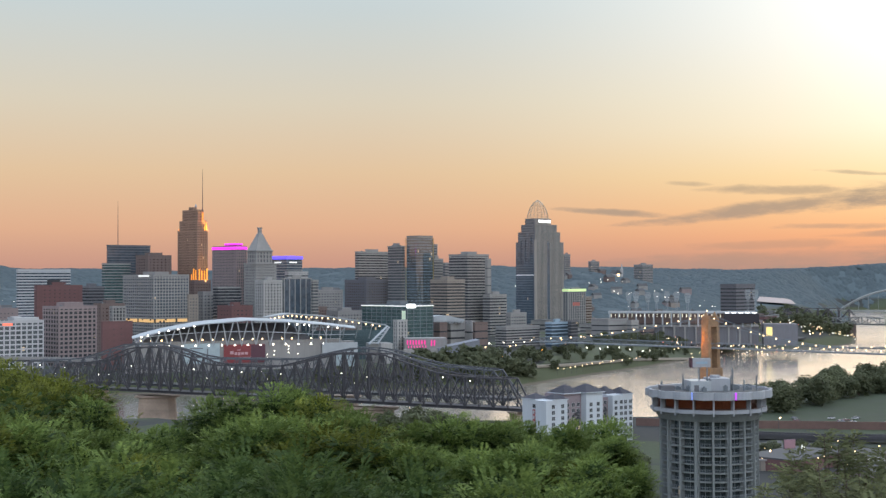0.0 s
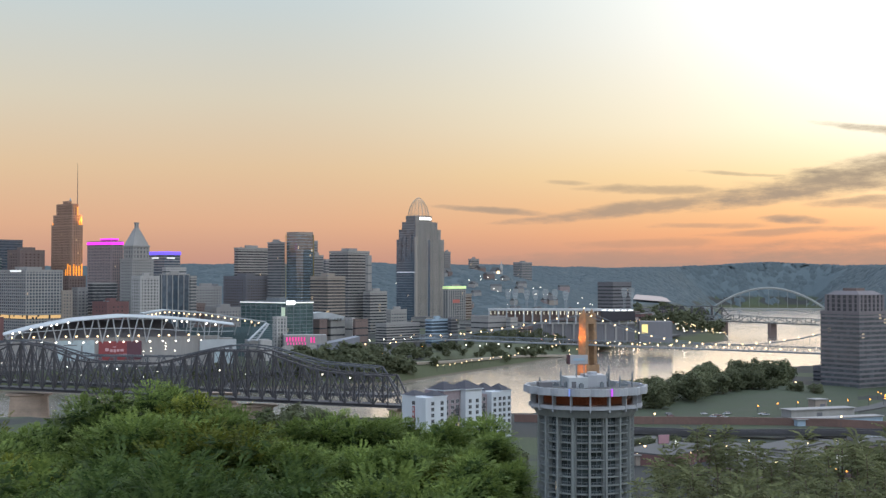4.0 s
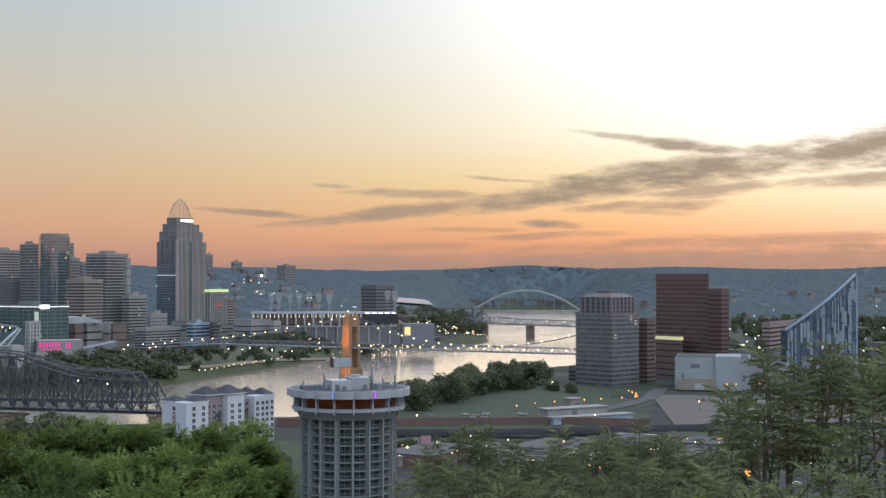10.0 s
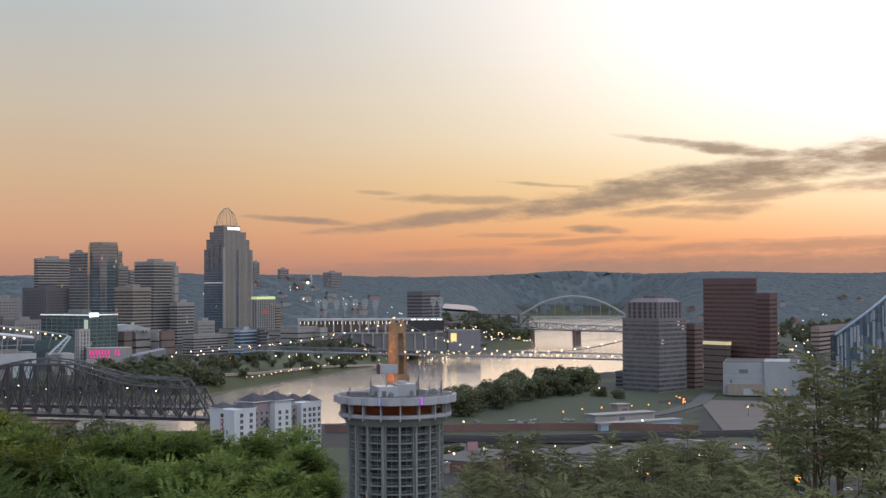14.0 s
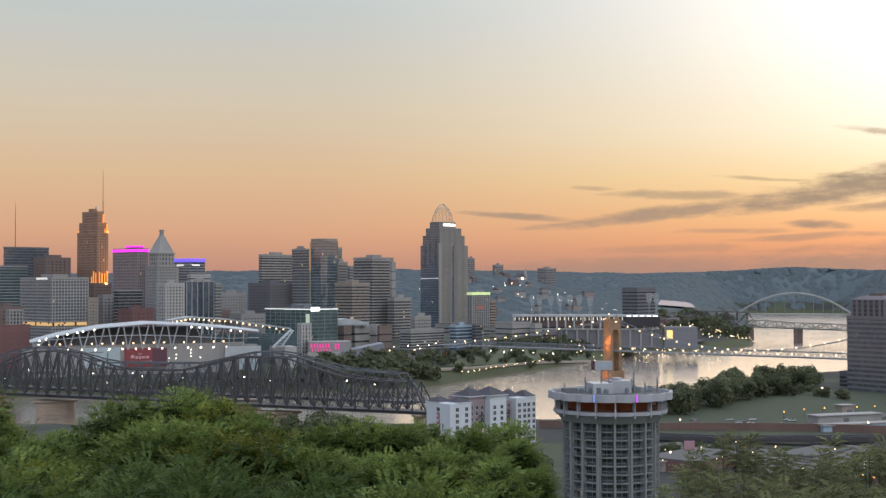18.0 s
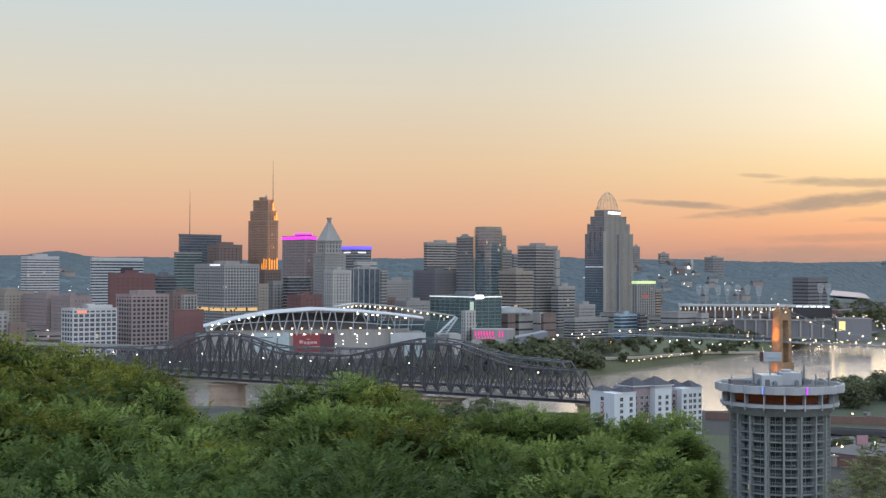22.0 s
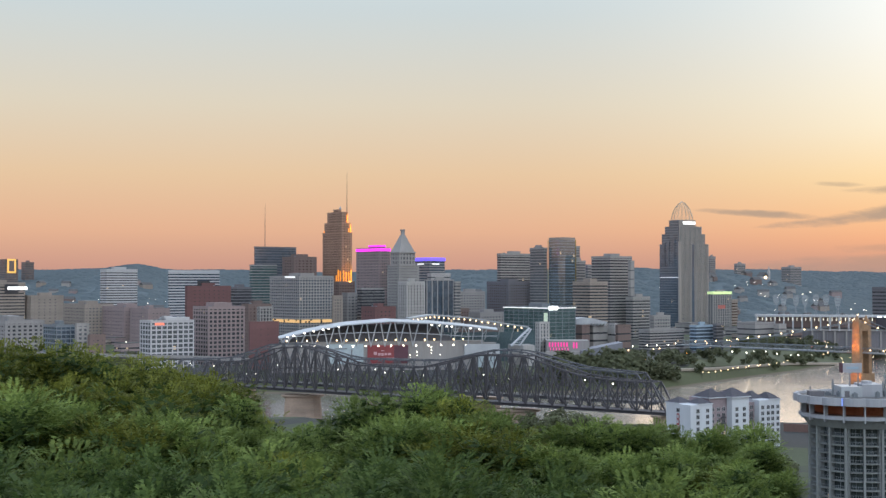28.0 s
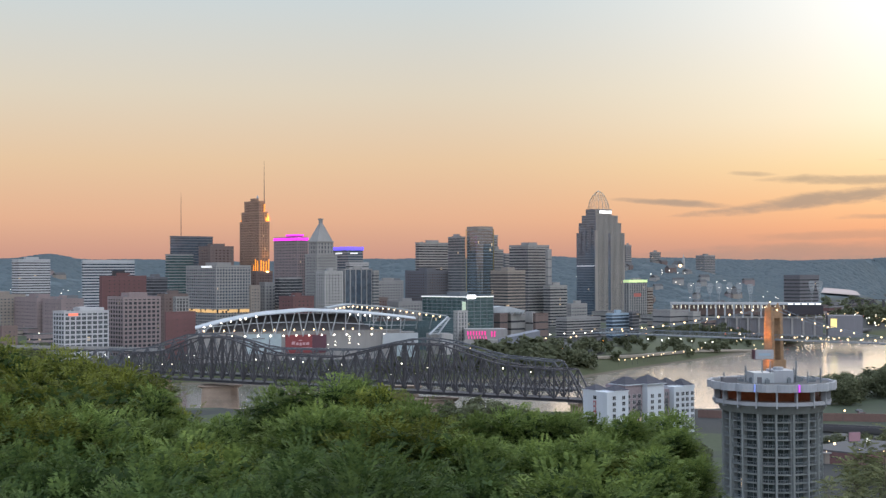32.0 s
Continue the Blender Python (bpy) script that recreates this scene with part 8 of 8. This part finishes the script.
# ---- street lamps ----
def lamp_proto(lamp, tall, size, label):
    ob = thing("street_lamp", label, "street lamp", group="street lamps")
    part("pole", Shape().lathe([(0.16, -0.5), (0.1, tall)], 6).bar((0, 0, tall - 0.2), (1.2, 0, tall + 0.2), 0.14), STEEL_DARK, ob)
    part("lamp_head", Shape().lathe([(0.1, tall - size), (size, tall - size * 0.3), (size, tall + size * 0.3), (0.1, tall + size)], 8, 1.2, 0), lamp, ob, "glowing lamp head")
    return ob


# Lamp heads are oversized: the glare round each is built into its shape.
WHITE_LAMP = lamp_proto(LAMP_WHITE, 8.0, 0.75, "tall street lamp with a glowing white head")
WARM_LAMP = lamp_proto(LAMP_WARM, 8.0, 0.85, "tall street lamp with a glowing warm head")
SODIUM_LAMP = lamp_proto(LAMP_ORANGE, 5.0, 0.5, "tall street lamp with a glowing orange head")
NEAR_SODIUM = lamp_proto(LAMP_NEAR_ORANGE, 8.5, 1.6, "tall street lamp, its orange glare built as a large globe")
LOW_LAMP = lamp_proto(LAMP_WARM, 6.5, 0.55, "short street lamp with a small glowing warm head")
RED_LAMP = lamp_proto(LAMP_RED_SIGN, 7.0, 0.9, "street signal with a glowing red lamp")
placed = set()
lamp_rng = random.Random(9)


def stand_lamp(proto, x, y):
    m = pose(x, y, ground_at(x, y), rz=lamp_rng.uniform(0, 360))
    if proto.name in placed:
        copy_thing(proto, m)
    else:
        placed.add(proto.name)
        proto.matrix_basis = m


def lamps(proto, count, p, q, jitter=3.0):
    for i in range(count):
        k = i / max(1, count - 1)
        stand_lamp(proto, p[0] + (q[0] - p[0]) * k + lamp_rng.uniform(-jitter, jitter), p[1] + (q[1] - p[1]) * k + lamp_rng.uniform(-jitter, jitter))


lamps(LOW_LAMP, 16, (118.0, 1397.0), (232.0, 1590.0), 2)
lamps(WHITE_LAMP, 8, (166.3, 1551.1), (266.3, 1668.9), 5)
lamps(WARM_LAMP, 14, (140.8, 1654.0), (364.3, 1864.7), 6)
lamps(WHITE_LAMP, 8, (138.9, 1714.4), (359.7, 1926.7), 8)
lamps(WARM_LAMP, 9, (2.0, 1480.0), (85.5, 1557.7), 8)
lamps(WHITE_LAMP, 8, (8.6, 1560.0), (109.9, 1636.3), 10)
lamps(WARM_LAMP, 6, (130.6, 1644.8), (175.5, 1690.9), 8)
lamps(SODIUM_LAMP, 3, (60.4, 1418.7), (170.3, 1641.2), 2)
lamps(WARM_LAMP, 14, (399.9, 1959.6), (562.1, 2044.1), 14)
lamps(WHITE_LAMP, 8, (421.8, 2159.2), (642.0, 2260.6), 30)
lamps(SODIUM_LAMP, 8, (268.0, 815.0), (374.0, 872.0), 1)
lamps(SODIUM_LAMP, 5, (374.0, 872.0), (388.0, 915.0), 3)
lamps(NEAR_SODIUM, 2, (245.6, 497.7), (259.2, 493.0), 0)
lamps(SODIUM_LAMP, 4, (212.2, 561.2), (218.8, 547.9), 2)
lamps(LOW_LAMP, 5, (154.0, 621.2), (187.7, 569.9), 8)
lamps(LOW_LAMP, 1, (190.2, 766.8), (190.2, 766.8), 0)
lamps(LOW_LAMP, 2, (293.3, 744.3), (336.9, 941.5), 0)
lamps(LOW_LAMP, 6, (393.7, 809.3), (496.1, 750.9), 8)
lamps(WHITE_LAMP, 12, (750.2, 1525.5), (912.7, 1314.2), 60)
lamps(WARM_LAMP, 10, (583.1, 1161.9), (741.4, 1067.8), 40)
lamps(RED_LAMP, 2, (743.3, 1186.4), (779.1, 1163.2), 0)
lamps(WHITE_LAMP, 6, (-498.4, 1179.0), (-407.8, 1192.2), 12)
lamps(WARM_LAMP, 6, (-605.2, 1372.5), (-517.9, 1513.9), 60)
lamps(WHITE_LAMP, 10, (-1071.1, 2478.5), (-675.4, 2614.1), 120)
lamps(WHITE_LAMP, 8, (273.2, 2686.1), (490.9, 2756.6), 90)
lamps(WARM_LAMP, 6, (-48.7, 1349.1), (-4.1, 1450.0), 6)


def distant_lights(name, label, lamp, areas, seed, size=1.0):
    """The many small lights of the far streets, too many to count."""
    rng = random.Random(seed)
    s = Shape()
    for count, (ax, ay), (bx, by), spread in areas:
        for _ in range(count):
            k = rng.random()
            x, y = ax + (bx - ax) * k + rng.uniform(-spread, spread), ay + (by - ay) * k + rng.uniform(-spread, spread)
            z, r = ground_at(x, y) + rng.uniform(5, 9), size * rng.uniform(0.45, 1.0)
            b = len(s.v)
            s.v += [(x + r, y, z), (x, y + r, z), (x - r, y, z), (x, y - r, z), (x, y, z + r), (x, y, z - r)]
            s.f += [(b + i, b + (i + 1) % 4, b + 4) for i in range(4)] + [(b + (i + 1) % 4, b + i, b + 5) for i in range(4)]
    tagged(new(name, s.mesh(name, lamp)), label, "lights", kind="stuff")


distant_lights("white_street_lights", "scattered white lights of the far streets", LAMP_WHITE, [(46, (247.8, 1742.5), (460.5, 1946.3), 60), (30, (495.0, 2092.2), (641.3, 2208.8), 60), (40, (817.6, 1715.1), (1107.3, 1544.0), 300), (50, (-1026.4, 2379.6), (-615.4, 2523.1), 260), (34, (252.4, 2587.7), (517.8, 2649.9), 150), (16, (1150.0, 2600.0), (1750.0, 2150.0), 260), (24, (-678.5, 1449.0), (-406.4, 1547.5), 120)], 1)
distant_lights("warm_street_lights", "scattered warm lights of the far streets", LAMP_WARM, [(80, (247.8, 1742.5), (460.5, 1946.3), 60), (60, (495.0, 2092.2), (641.3, 2208.8), 60), (46, (731.5, 1534.6), (990.8, 1381.4), 320), (20, (-720.9, 1539.6), (-431.8, 1644.2), 150)], 2)
distant_lights("red_street_lights", "scattered red car and signal lights of the far streets", LAMP_RED_SIGN, [(26, (268.0, 1779.9), (447.9, 1928.7), 40), (10, (495.0, 2092.2), (622.7, 2214.1), 40), (8, (665.4, 1116.8), (741.5, 1067.8), 60)], 3)
distant_lights("near_quarter_lights", "small warm lights of the streets below the slope", LAMP_WARM, [(34, (140.0, 640.0), (300.0, 520.0), 45), (16, (250.0, 560.0), (380.0, 560.0), 40)], 4, 0.45)
distant_lights("near_sodium_lights", "small orange lights of the streets below the slope", LAMP_ORANGE, [(12, (140.0, 640.0), (340.0, 540.0), 45)], 5, 0.5)
